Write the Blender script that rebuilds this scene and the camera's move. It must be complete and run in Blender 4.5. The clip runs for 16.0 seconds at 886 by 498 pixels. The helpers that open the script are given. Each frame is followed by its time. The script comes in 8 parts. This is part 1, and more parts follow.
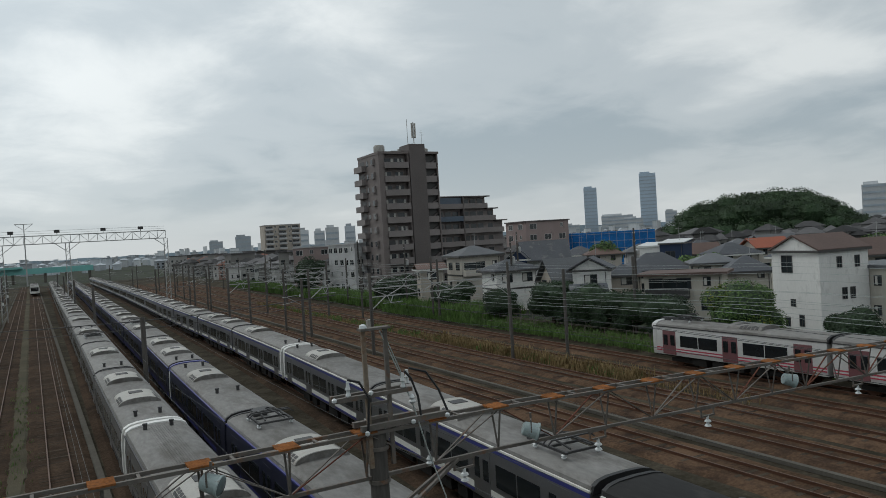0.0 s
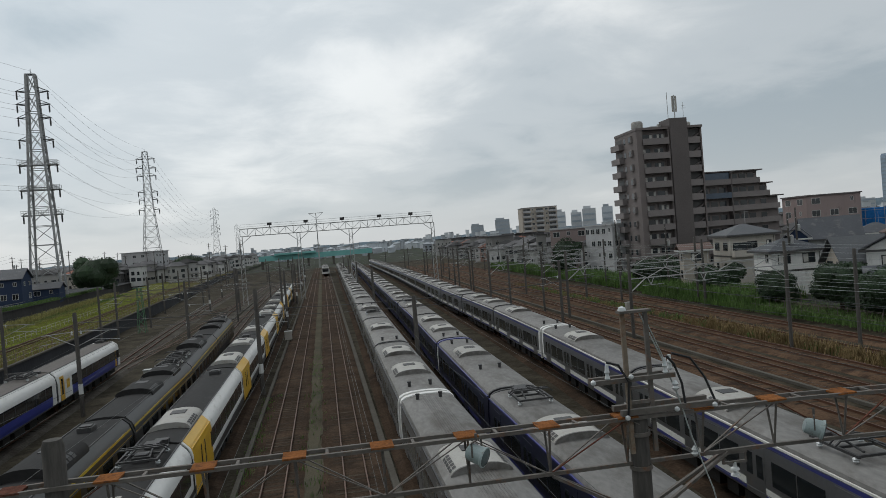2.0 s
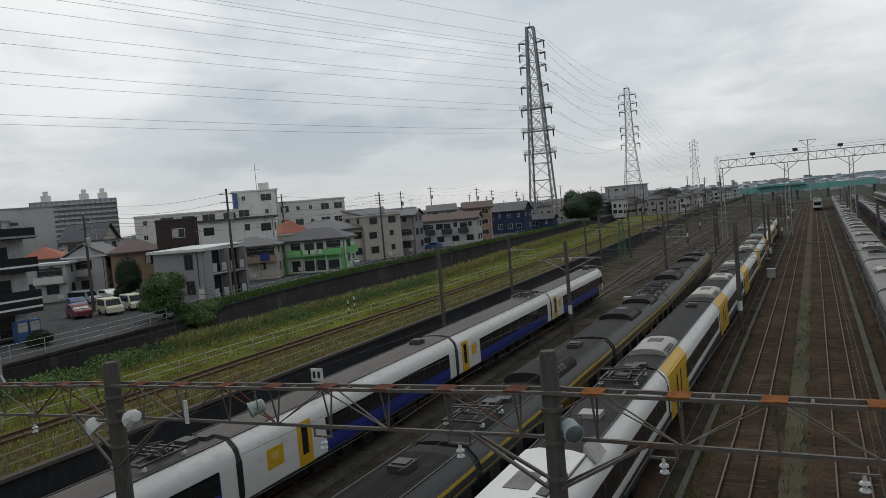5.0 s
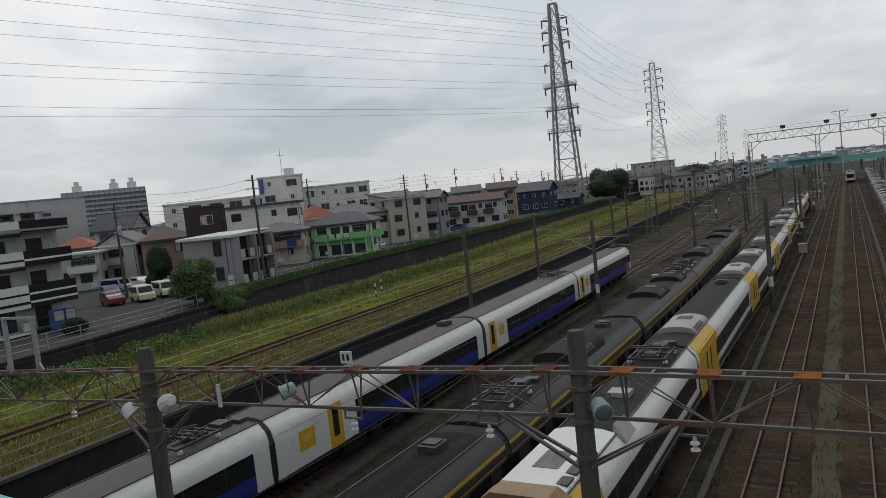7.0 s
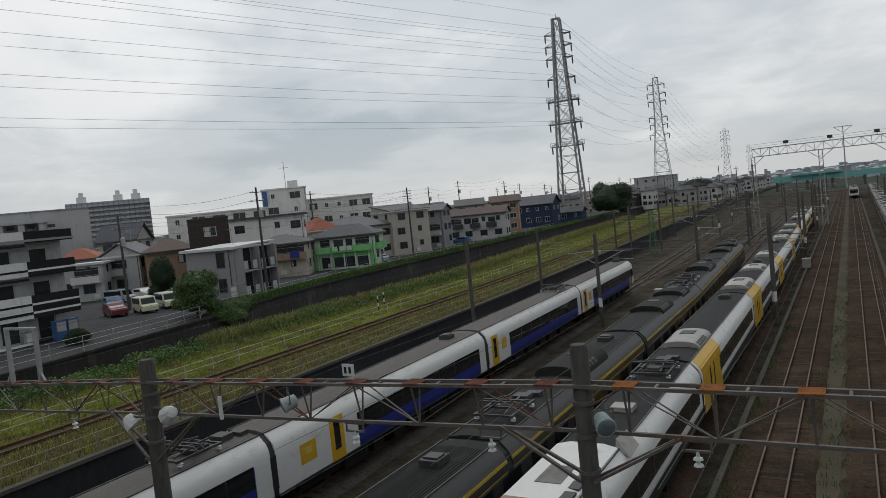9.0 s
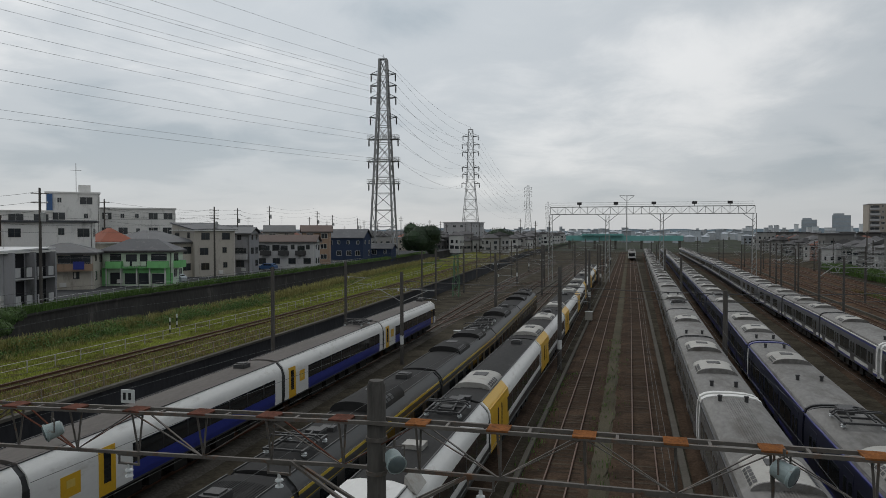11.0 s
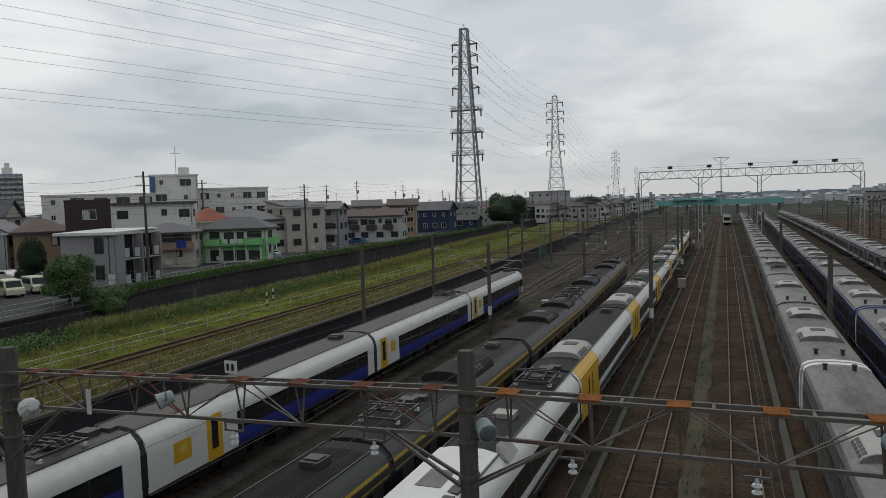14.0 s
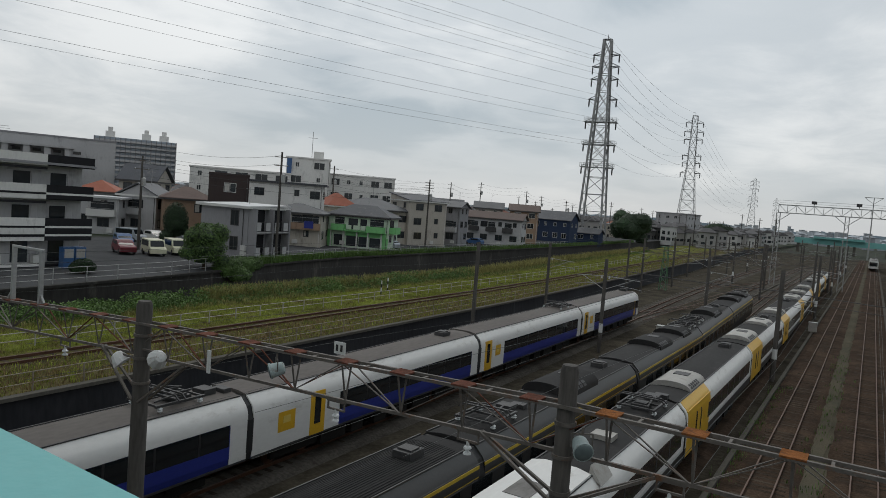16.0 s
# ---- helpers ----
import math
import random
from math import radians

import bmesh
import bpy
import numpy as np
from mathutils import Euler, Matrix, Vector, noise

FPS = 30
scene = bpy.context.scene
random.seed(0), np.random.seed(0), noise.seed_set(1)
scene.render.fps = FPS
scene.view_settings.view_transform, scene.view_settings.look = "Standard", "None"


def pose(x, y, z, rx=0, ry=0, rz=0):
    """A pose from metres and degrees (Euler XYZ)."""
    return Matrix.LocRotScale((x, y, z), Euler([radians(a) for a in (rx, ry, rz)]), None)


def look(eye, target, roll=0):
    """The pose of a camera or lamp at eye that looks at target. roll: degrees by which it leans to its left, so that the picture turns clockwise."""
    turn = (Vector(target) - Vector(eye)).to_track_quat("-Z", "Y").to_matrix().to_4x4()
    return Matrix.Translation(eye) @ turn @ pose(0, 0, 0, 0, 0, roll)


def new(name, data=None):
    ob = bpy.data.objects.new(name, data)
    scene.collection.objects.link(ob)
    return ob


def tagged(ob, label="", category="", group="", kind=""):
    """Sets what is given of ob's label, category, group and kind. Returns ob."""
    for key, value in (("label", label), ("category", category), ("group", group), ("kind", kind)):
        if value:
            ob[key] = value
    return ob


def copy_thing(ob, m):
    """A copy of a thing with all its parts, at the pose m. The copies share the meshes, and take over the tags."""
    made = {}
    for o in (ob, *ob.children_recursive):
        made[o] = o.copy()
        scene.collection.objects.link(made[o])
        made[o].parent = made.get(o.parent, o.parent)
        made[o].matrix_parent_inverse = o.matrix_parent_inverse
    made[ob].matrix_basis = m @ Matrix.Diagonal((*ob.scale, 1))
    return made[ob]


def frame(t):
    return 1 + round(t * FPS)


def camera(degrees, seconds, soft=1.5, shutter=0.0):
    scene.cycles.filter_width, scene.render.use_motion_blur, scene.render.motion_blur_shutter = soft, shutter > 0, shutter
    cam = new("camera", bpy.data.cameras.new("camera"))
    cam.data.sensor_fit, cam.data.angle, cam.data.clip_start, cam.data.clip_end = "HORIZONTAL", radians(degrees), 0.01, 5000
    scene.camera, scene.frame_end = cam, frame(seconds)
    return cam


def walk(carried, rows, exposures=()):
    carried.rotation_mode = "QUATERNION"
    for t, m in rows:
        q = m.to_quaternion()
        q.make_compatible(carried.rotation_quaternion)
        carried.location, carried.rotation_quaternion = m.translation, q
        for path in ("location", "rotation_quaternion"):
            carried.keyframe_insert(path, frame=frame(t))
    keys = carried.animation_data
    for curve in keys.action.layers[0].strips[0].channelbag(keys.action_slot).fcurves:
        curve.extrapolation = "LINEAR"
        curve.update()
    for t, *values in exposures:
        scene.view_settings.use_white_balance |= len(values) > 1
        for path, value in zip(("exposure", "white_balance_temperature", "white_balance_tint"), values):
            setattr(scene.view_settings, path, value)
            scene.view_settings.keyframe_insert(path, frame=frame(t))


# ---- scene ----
H = 11.65                      # eye over the rail heads, standing on a road bridge
cam = camera(63.3, 16.0, soft=0.5)
PATH = [
    (0, 89.14, 3.47, -29.92),
    (0.5, 89.65, 3.22, -27.68),
    (1, 90.02, 3.61, -22.14),
    (1.5, 89.34, 3.92, -16.89),
    (2, 89.09, 4.51, -9.61),
    (2.5, 89.83, 4.04, -0.38),
    (3, 89.92, 3.51, 5.99),
    (3.5, 90.19, 3.51, 12.51),
    (4, 89.61, 2.92, 19.65),
    (4.5, 87.50, 3.19, 25.13),
    (5, 86.89, 4.95, 27.28),
    (5.2, 87.02, 5.30, 28.02),
    (7.5, 85.47, 6.40, 29.37),
    (8, 85.68, 6.54, 29.69),
    (8.2, 85.81, 6.50, 29.86),
    (10.3, 87.57, 1.46, 24.41),
    (10.5, 87.52, 0.93, 21.96),
    (11, 88.56, 0.05, 14.59),
    (11.5, 88.59, -0.20, 11.76),
    (12, 88.12, -0.12, 13.10),
    (12.5, 87.56, 0.34, 16.04),
    (13, 87.64, 0.81, 18.31),
    (13.5, 87.04, 1.32, 19.77),
    (14, 86.35, 1.84, 21.37),
    (14.5, 86.12, 1.81, 23.66),
    (15, 86.52, -0.07, 27.54),
    (15.5, 86.61, -2.42, 31.43),
    (16, 86.42, -4.46, 31.06),
]
walk(cam, [(t, pose(0, 0, H, rx, ry, rz)) for t, rx, ry, rz in PATH],
     exposures=[(0, 0.02, 6350, 6), (1, 0.0, 6380, 7), (2, 0.0, 6420, 8), (3, -0.15, 6450, 9), (4, -0.28, 6480, 9), (4.5, -0.25, 6500, 10), (5, -0.08, 6500, 10), (7.5, -0.1, 6500, 10),
                (10.5, -0.16, 6500, 10), (12, -0.2, 6500, 10), (14, -0.13, 6500, 10), (16, -0.1, 6480, 9)])

# ---- sky and light: a bright, broken overcast ----
world = bpy.data.worlds.new("world")
scene.world = world
world.use_nodes = True
wn, wl = world.node_tree.nodes, world.node_tree.links
wn.clear()


def wnode(kind, **values):
    n = wn.new(kind)
    for k, v in values.items():
        n.inputs[k].default_value = v
    return n


def wmath(op, a, b=None):
    n = wn.new("ShaderNodeMath")
    n.operation = op
    for i, v in enumerate((a, b)):
        if v is None:
            continue
        if isinstance(v, (int, float)):
            n.inputs[i].default_value = v
        else:
            wl.new(v, n.inputs[i])
    return n.outputs[0]


SUN_EL, SUN_ROT = radians(50), radians(328)
sky = wn.new("ShaderNodeTexSky")
sky.sky_type, sky.sun_disc, sky.sun_elevation, sky.sun_rotation = "NISHITA", False, SUN_EL, SUN_ROT
sky_b = wnode("ShaderNodeBackground", Strength=0.09)
wl.new(sky.outputs[0], sky_b.inputs[0])
co = wn.new("ShaderNodeTexCoord")
sep = wn.new("ShaderNodeSeparateXYZ")
wl.new(co.outputs["Generated"], sep.inputs[0])
flat = wmath("ADD", wmath("MAXIMUM", sep.outputs[2], 0.0), 0.20)
comb = wn.new("ShaderNodeCombineXYZ")
wl.new(wmath("DIVIDE", sep.outputs[0], flat), comb.inputs[0])
wl.new(wmath("DIVIDE", sep.outputs[1], flat), comb.inputs[1])
big = wnode("ShaderNodeTexNoise", Scale=0.55, Detail=4.0, Roughness=0.46, Distortion=0.25)
wl.new(comb.outputs[0], big.inputs["Vector"])
fine = wnode("ShaderNodeTexNoise", Scale=2.1, Detail=7.0, Roughness=0.6, Distortion=0.4)
wl.new(comb.outputs[0], fine.inputs["Vector"])
mixed = wmath("ADD", wmath("MULTIPLY", big.outputs[0], 0.78), wmath("MULTIPLY", fine.outputs[0], 0.22))
ramp = wn.new("ShaderNodeValToRGB")
ramp.color_ramp.interpolation = "EASE"
ramp.color_ramp.elements[0].position, ramp.color_ramp.elements[0].color = 0.385, (0.385, 0.445, 0.49, 1)
ramp.color_ramp.elements[1].position, ramp.color_ramp.elements[1].color = 0.60, (0.85, 0.86, 0.86, 1)
mid = ramp.color_ramp.elements.new(0.48)
mid.color = (0.56, 0.60, 0.63, 1)
wl.new(mixed, ramp.inputs[0])
haze = wnode("ShaderNodeMixRGB", Color2=(0.625, 0.642, 0.655, 1))
wl.new(wmath("POWER", wmath("SUBTRACT", 1.0, wmath("MINIMUM", wmath("ABSOLUTE", sep.outputs[2]), 1.0)), 14.0), haze.inputs[0])
wl.new(ramp.outputs[0], haze.inputs[1])
# the cloud is thinner and brighter round the hidden sun
toward = wn.new("ShaderNodeVectorMath")
toward.operation = "DOT_PRODUCT"
wl.new(co.outputs["Generated"], toward.inputs[0])
toward.inputs[1].default_value = (-0.332, 0.624, 0.707)
glow = wmath("ADD", wmath("MULTIPLY", wmath("POWER", wmath("MAXIMUM", toward.outputs["Value"], 0.0), 3.0), 0.50), 0.88)
cloud_b = wnode("ShaderNodeBackground", Strength=1.0)
wl.new(haze.outputs[0], cloud_b.inputs[0])
wl.new(glow, cloud_b.inputs[1])
mix = wnode("ShaderNodeMixShader", Fac=0.93)
wl.new(sky_b.outputs[0], mix.inputs[1])
wl.new(cloud_b.outputs[0], mix.inputs[2])
out = wn.new("ShaderNodeOutputWorld")
wl.new(mix.outputs[0], out.inputs[0])

sun_data = bpy.data.lights.new("sun", "SUN")
sun_data.energy, sun_data.angle, sun_data.color = 0.8, radians(25), (1.0, 0.96, 0.9)
sun = new("sun", sun_data)
sun.matrix_world = look((0, 0, 90), (40, -64, 0))
scene.view_settings.exposure = 0.0

# ---- materials ----
MATS = {}


def material(name, base, rough=0.6, metal=0.0, vary=0.25, scale=3.0, fine=40.0, bump=0.15, dirt=None, dirt_amount=0.3, piece=0.0, stretch=(1, 1, 1), alpha=None):
    """Procedural paint, metal or stone: two scales of grain, stains of a second colour and relief."""
    m = bpy.data.materials.new(name)
    m.use_nodes = True
    nt = m.node_tree
    b = nt.nodes["Principled BSDF"]
    b.inputs["Roughness"].default_value, b.inputs["Metallic"].default_value = rough, metal
    if rough >= 0.8:
        b.inputs["Specular IOR Level"].default_value = 0.2 if rough < 0.9 else 0.03
    tc = nt.nodes.new("ShaderNodeTexCoord")
    mp = nt.nodes.new("ShaderNodeMapping")
    mp.inputs["Scale"].default_value = stretch
    nt.links.new(tc.outputs["Object"], mp.inputs[0])
    n1, n2 = nt.nodes.new("ShaderNodeTexNoise"), nt.nodes.new("ShaderNodeTexNoise")
    n1.inputs["Scale"].default_value, n1.inputs["Detail"].default_value = 1.0 / scale, 5
    n2.inputs["Scale"].default_value, n2.inputs["Detail"].default_value = fine, 3
    for n in (n1, n2):
        nt.links.new(mp.outputs[0], n.inputs["Vector"])
    dark = tuple(c * (1 - vary) for c in base)
    light = tuple(min(1, c * (1 + vary)) for c in base)
    r = nt.nodes.new("ShaderNodeValToRGB")
    r.color_ramp.elements[0].position, r.color_ramp.elements[0].color = 0.3, (*dark, 1)
    r.color_ramp.elements[1].position, r.color_ramp.elements[1].color = 0.7, (*light, 1)
    mx = nt.nodes.new("ShaderNodeMath")
    mx.operation = "MULTIPLY_ADD"
    nt.links.new(n2.outputs[0], mx.inputs[0])
    mx.inputs[1].default_value = 0.45
    ma = nt.nodes.new("ShaderNodeMath")
    ma.operation = "MULTIPLY"
    nt.links.new(n1.outputs[0], ma.inputs[0])
    ma.inputs[1].default_value = 0.55
    nt.links.new(ma.outputs[0], mx.inputs[2])
    nt.links.new(mx.outputs[0], r.inputs[0])
    colour = r.outputs[0]
    if dirt:
        n3 = nt.nodes.new("ShaderNodeTexNoise")
        n3.inputs["Scale"].default_value, n3.inputs["Detail"].default_value, n3.inputs["Roughness"].default_value = 2.2 / scale, 8, 0.7
        nt.links.new(mp.outputs[0], n3.inputs["Vector"])
        rr = nt.nodes.new("ShaderNodeValToRGB")
        rr.color_ramp.elements[0].position, rr.color_ramp.elements[0].color = 0.62 - 0.3 * dirt_amount, (0, 0, 0, 1)
        rr.color_ramp.elements[1].position, rr.color_ramp.elements[1].color = 0.74 - 0.2 * dirt_amount, (1, 1, 1, 1)
        nt.links.new(n3.outputs[0], rr.inputs[0])
        mr = nt.nodes.new("ShaderNodeMixRGB")
        nt.links.new(rr.outputs[0], mr.inputs[0])
        nt.links.new(colour, mr.inputs[1])
        mr.inputs[2].default_value = (*dirt, 1)
        colour = mr.outputs[0]
    if piece:
        oi = nt.nodes.new("ShaderNodeObjectInfo")
        gi = nt.nodes.new("ShaderNodeNewGeometry")
        ad = nt.nodes.new("ShaderNodeMath")
        ad.operation = "ADD"
        nt.links.new(oi.outputs["Random"], ad.inputs[0])
        nt.links.new(gi.outputs["Random Per Island"], ad.inputs[1])
        fr = nt.nodes.new("ShaderNodeMath")
        fr.operation = "FRACT"
        nt.links.new(ad.outputs[0], fr.inputs[0])
        mm = nt.nodes.new("ShaderNodeMapRange")
        mm.inputs["To Min"].default_value, mm.inputs["To Max"].default_value = 1 - piece, 1 + piece
        nt.links.new(fr.outputs[0], mm.inputs["Value"])
        hs = nt.nodes.new("ShaderNodeHueSaturation")
        nt.links.new(mm.outputs[0], hs.inputs["Value"])
        nt.links.new(colour, hs.inputs["Color"])
        colour = hs.outputs[0]
    nt.links.new(colour, b.inputs["Base Color"])
    if bump:
        bp = nt.nodes.new("ShaderNodeBump")
        bp.inputs["Strength"].default_value, bp.inputs["Distance"].default_value = bump, 0.05
        nt.links.new(n2.outputs[0], bp.inputs["Height"])
        nt.links.new(bp.outputs[0], b.inputs["Normal"])
    MATS[name] = m
    return m


# rail yard
BALLAST = material("ballast", (0.060, 0.041, 0.029), 0.95, vary=0.6, scale=5, fine=6, bump=0.9, dirt=(0.03, 0.023, 0.018), dirt_amount=0.45)
BALLAST_RED = material("rusty_ballast", (0.092, 0.058, 0.038), 0.95, vary=0.6, scale=4, fine=6, bump=0.9, dirt=(0.036, 0.025, 0.02), dirt_amount=0.5)
GRAVEL = material("grey_gravel", (0.082, 0.074, 0.064), 0.95, vary=0.6, scale=5, fine=7, bump=0.9, dirt=(0.045, 0.038, 0.032), dirt_amount=0.45)
YARD = material("yard_soil", (0.060, 0.052, 0.039), 0.95, vary=0.55, scale=6, fine=5, bump=0.9, dirt=(0.028, 0.025, 0.018), dirt_amount=0.5)
PATHWAY = material("cinder_path", (0.088, 0.078, 0.056), 0.95, vary=0.4, scale=6, fine=12, bump=0.5, dirt=(0.07, 0.068, 0.05), dirt_amount=0.45)
TROUGH = material("trough_concrete", (0.105, 0.098, 0.085), 0.9, vary=0.25, scale=3, fine=8, bump=0.4, dirt=(0.1, 0.09, 0.08))
SLEEPER = material("sleeper_timber", (0.056, 0.045, 0.035), 0.95, vary=0.5, scale=1.5, fine=10, bump=0.5, piece=0.28)
RAIL = material("rail_rust", (0.085, 0.042, 0.026), 0.85, 0.0, vary=0.3, scale=2, fine=14)
RAIL_HEAD = material("rail_head_steel", (0.11, 0.06, 0.04), 0.6, 0.2, vary=0.25, scale=2, fine=14, bump=0.05)
GRASS_SOIL = material("grass_ground", (0.125, 0.142, 0.03), 0.95, vary=0.55, scale=4, fine=5, bump=0.8, dirt=(0.085, 0.062, 0.032), dirt_amount=0.6)
DRY_SOIL = material("dry_bank_soil", (0.088, 0.074, 0.034), 0.95, vary=0.5, scale=3, fine=6, bump=0.8, dirt=(0.06, 0.065, 0.02), dirt_amount=0.5)
DRY = material("dry_grass", (0.21, 0.155, 0.08), 0.9, vary=0.45, scale=1, fine=3, bump=0, piece=0.35)
GRASS = material("grass_blades", (0.235, 0.27, 0.045), 0.8, vary=0.5, scale=4, fine=0.6, bump=0, piece=0.45, dirt=(0.13, 0.105, 0.05), dirt_amount=0.35)
REED = material("reeds", (0.25, 0.235, 0.09), 0.85, vary=0.4, scale=1, fine=3, bump=0, piece=0.35)
WEED = material("weed_leaves", (0.078, 0.145, 0.028), 0.75, vary=0.4, scale=3, fine=3, bump=0, piece=0.4)
WALL_DARK = material("retaining_wall_concrete", (0.028, 0.029, 0.033), 0.85, vary=0.4, scale=6, fine=4, bump=0.3, dirt=(0.085, 0.085, 0.085), dirt_amount=0.05, stretch=(1, 1, 0.25))
CANAL = material("canal_concrete", (0.042, 0.040, 0.037), 0.85, vary=0.4, scale=7, fine=3, bump=0.3, dirt=(0.11, 0.1, 0.09), dirt_amount=0.1, stretch=(1, 1, 0.3))
ASPHALT = material("asphalt", (0.075, 0.077, 0.08), 0.9, vary=0.25, scale=6, fine=15, bump=0.3, dirt=(0.05, 0.05, 0.05))
TOWN = material("town_ground", (0.06, 0.062, 0.056), 0.95, vary=0.4, scale=25, fine=0.4, bump=0.0, dirt=(0.045, 0.06, 0.03), dirt_amount=0.5)
# masts and gantries
STEEL = material("galvanised_steel", (0.125, 0.112, 0.10), 0.75, 0.15, vary=0.3, scale=0.8, fine=12, dirt=(0.16, 0.075, 0.035), dirt_amount=0.25)
STEEL_PALE = material("pale_galvanised_steel", (0.36, 0.365, 0.36), 0.55, 0.35, vary=0.2, scale=2, fine=10, dirt=(0.2, 0.14, 0.1), dirt_amount=0.1)
RUST = material("orange_rust", (0.22, 0.088, 0.032), 0.9, vary=0.45, scale=0.3, fine=25, bump=0.4, dirt=(0.1, 0.05, 0.03), dirt_amount=0.4)
RUST_DARK = material("dark_red_rust", (0.13, 0.055, 0.04), 0.9, vary=0.4, scale=0.3, fine=25, bump=0.4, dirt=(0.06, 0.04, 0.03), dirt_amount=0.4)
PYLON = material("pylon_steel", (0.31, 0.315, 0.315), 0.65, 0.2, vary=0.2, scale=3, fine=3, dirt=(0.14, 0.13, 0.12), dirt_amount=0.3)
MAST = material("mast_concrete", (0.085, 0.079, 0.072), 0.85, vary=0.35, scale=0.7, fine=16, bump=0.25, dirt=(0.05, 0.047, 0.045), dirt_amount=0.4, stretch=(1, 1, 0.15))
WIRE = material("wire", (0.05, 0.055, 0.055), 0.5, 0.5, vary=0.1, bump=0)
WIRE_PALE = material("pale_wire", (0.36, 0.39, 0.38), 0.45, 0.3, vary=0.1, bump=0)
PORCELAIN = material("porcelain", (0.55, 0.57, 0.57), 0.25, vary=0.08, scale=0.3, fine=20, bump=0.02)
LAMP_PAINT = material("pale_green_lamp_paint", (0.34, 0.41, 0.41), 0.5, vary=0.15, scale=0.3, fine=20, dirt=(0.2, 0.16, 0.12), dirt_amount=0.2)
BLACK = material("black_rubber", (0.012, 0.012, 0.013), 0.6, vary=0.3, scale=0.5, fine=20)
WHITE_PLATE = material("white_enamel", (0.6, 0.61, 0.6), 0.5, vary=0.1, scale=0.5, fine=20, dirt=(0.3, 0.25, 0.2), dirt_amount=0.15)
TEAL = material("teal_bridge_paint", (0.10, 0.36, 0.36), 0.5, vary=0.06, scale=1, fine=30, bump=0.05)
TEAL_FAR = material("far_teal_paint", (0.16, 0.40, 0.38), 0.6, vary=0.1, scale=6, fine=2)
# trains
ROOF_GREY = material("train_roof_grey", (0.17, 0.164, 0.156), 0.7, vary=0.36, scale=2.4, fine=6, bump=0.15, dirt=(0.085, 0.077, 0.068), dirt_amount=0.5, stretch=(1, 0.35, 1), piece=0.14)
ROOF_DARK = material("train_roof_dark", (0.024, 0.0235, 0.0235), 0.82, vary=0.25, scale=3, fine=6, bump=0.12, dirt=(0.05, 0.047, 0.045), dirt_amount=0.2, stretch=(1, 0.35, 1), piece=0.12)
ROOF_BROWN = material("train_roof_brownish", (0.12, 0.108, 0.10), 0.8, vary=0.22, scale=3, fine=6, bump=0.12, dirt=(0.1, 0.09, 0.08), dirt_amount=0.3, stretch=(1, 0.35, 1))
AC_PALE = material("ac_casing_pale", (0.33, 0.32, 0.295), 0.6, vary=0.15, scale=1.2, fine=10, dirt=(0.26, 0.23, 0.2), dirt_amount=0.3, piece=0.12)
STAINLESS = material("stainless_side", (0.185, 0.185, 0.187), 0.4, 0.7, vary=0.12, scale=3, fine=8, bump=0.04, dirt=(0.2, 0.185, 0.17), dirt_amount=0.25)
NAVY = material("navy_side", (0.014, 0.016, 0.032), 0.4, vary=0.25, scale=3, fine=8, bump=0.03)
BLUE_LINE = material("blue_line_paint", (0.03, 0.035, 0.17), 0.45, vary=0.15, scale=2, fine=10, bump=0.02)
CREAM = material("cream_line_paint", (0.6, 0.6, 0.56), 0.45, vary=0.12, scale=2, fine=10, bump=0.02)
WHITE_TRAIN = material("white_train_paint", (0.64, 0.635, 0.615), 0.55, vary=0.07, scale=3, fine=8, bump=0.02, dirt=(0.43, 0.41, 0.38), dirt_amount=0.2, stretch=(1, 0.4, 1))
YELLOW = material("yellow_train_paint", (0.60, 0.35, 0.02), 0.4, vary=0.1, scale=2, fine=8, bump=0.02)
YELLOW_PALE = material("pale_yellow_paint", (0.62, 0.45, 0.11), 0.45, vary=0.1, scale=2, fine=8, bump=0.02)
YELLOW_DULL = material("dull_yellow_line", (0.42, 0.3, 0.025), 0.5, vary=0.2, scale=2, fine=8, bump=0.02)
BLUE = material("blue_train_paint", (0.02, 0.033, 0.22), 0.35, vary=0.12, scale=3, fine=8, bump=0.02)
CHARCOAL = material("charcoal_side", (0.028, 0.028, 0.028), 0.5, vary=0.25, scale=3, fine=8, bump=0.03)
GLASS = material("train_window_glass", (0.012, 0.015, 0.017), 0.08, vary=0.2, scale=2, fine=3, bump=0)
RED_LINE = material("red_line_paint", (0.33, 0.03, 0.06), 0.45, vary=0.12, scale=2, fine=10, bump=0.02)
RED_DOOR = material("maroon_door", (0.13, 0.05, 0.055), 0.45, vary=0.15, scale=2, fine=10, bump=0.02)
SILVER = material("silver_white_side", (0.5, 0.5, 0.49), 0.4, 0.2, vary=0.08, scale=3, fine=8, bump=0.03)
UNDER = material("underframe_dark", (0.014, 0.013, 0.012), 0.85, vary=0.4, scale=1, fine=10, bump=0.3)
METAL_DARK = material("dark_roof_gear", (0.055, 0.054, 0.055), 0.6, 0.4, vary=0.3, scale=0.6, fine=15)
ORANGE_TAN = material("tan_cab_hood", (0.24, 0.15, 0.075), 0.6, vary=0.2, scale=0.6, fine=10)
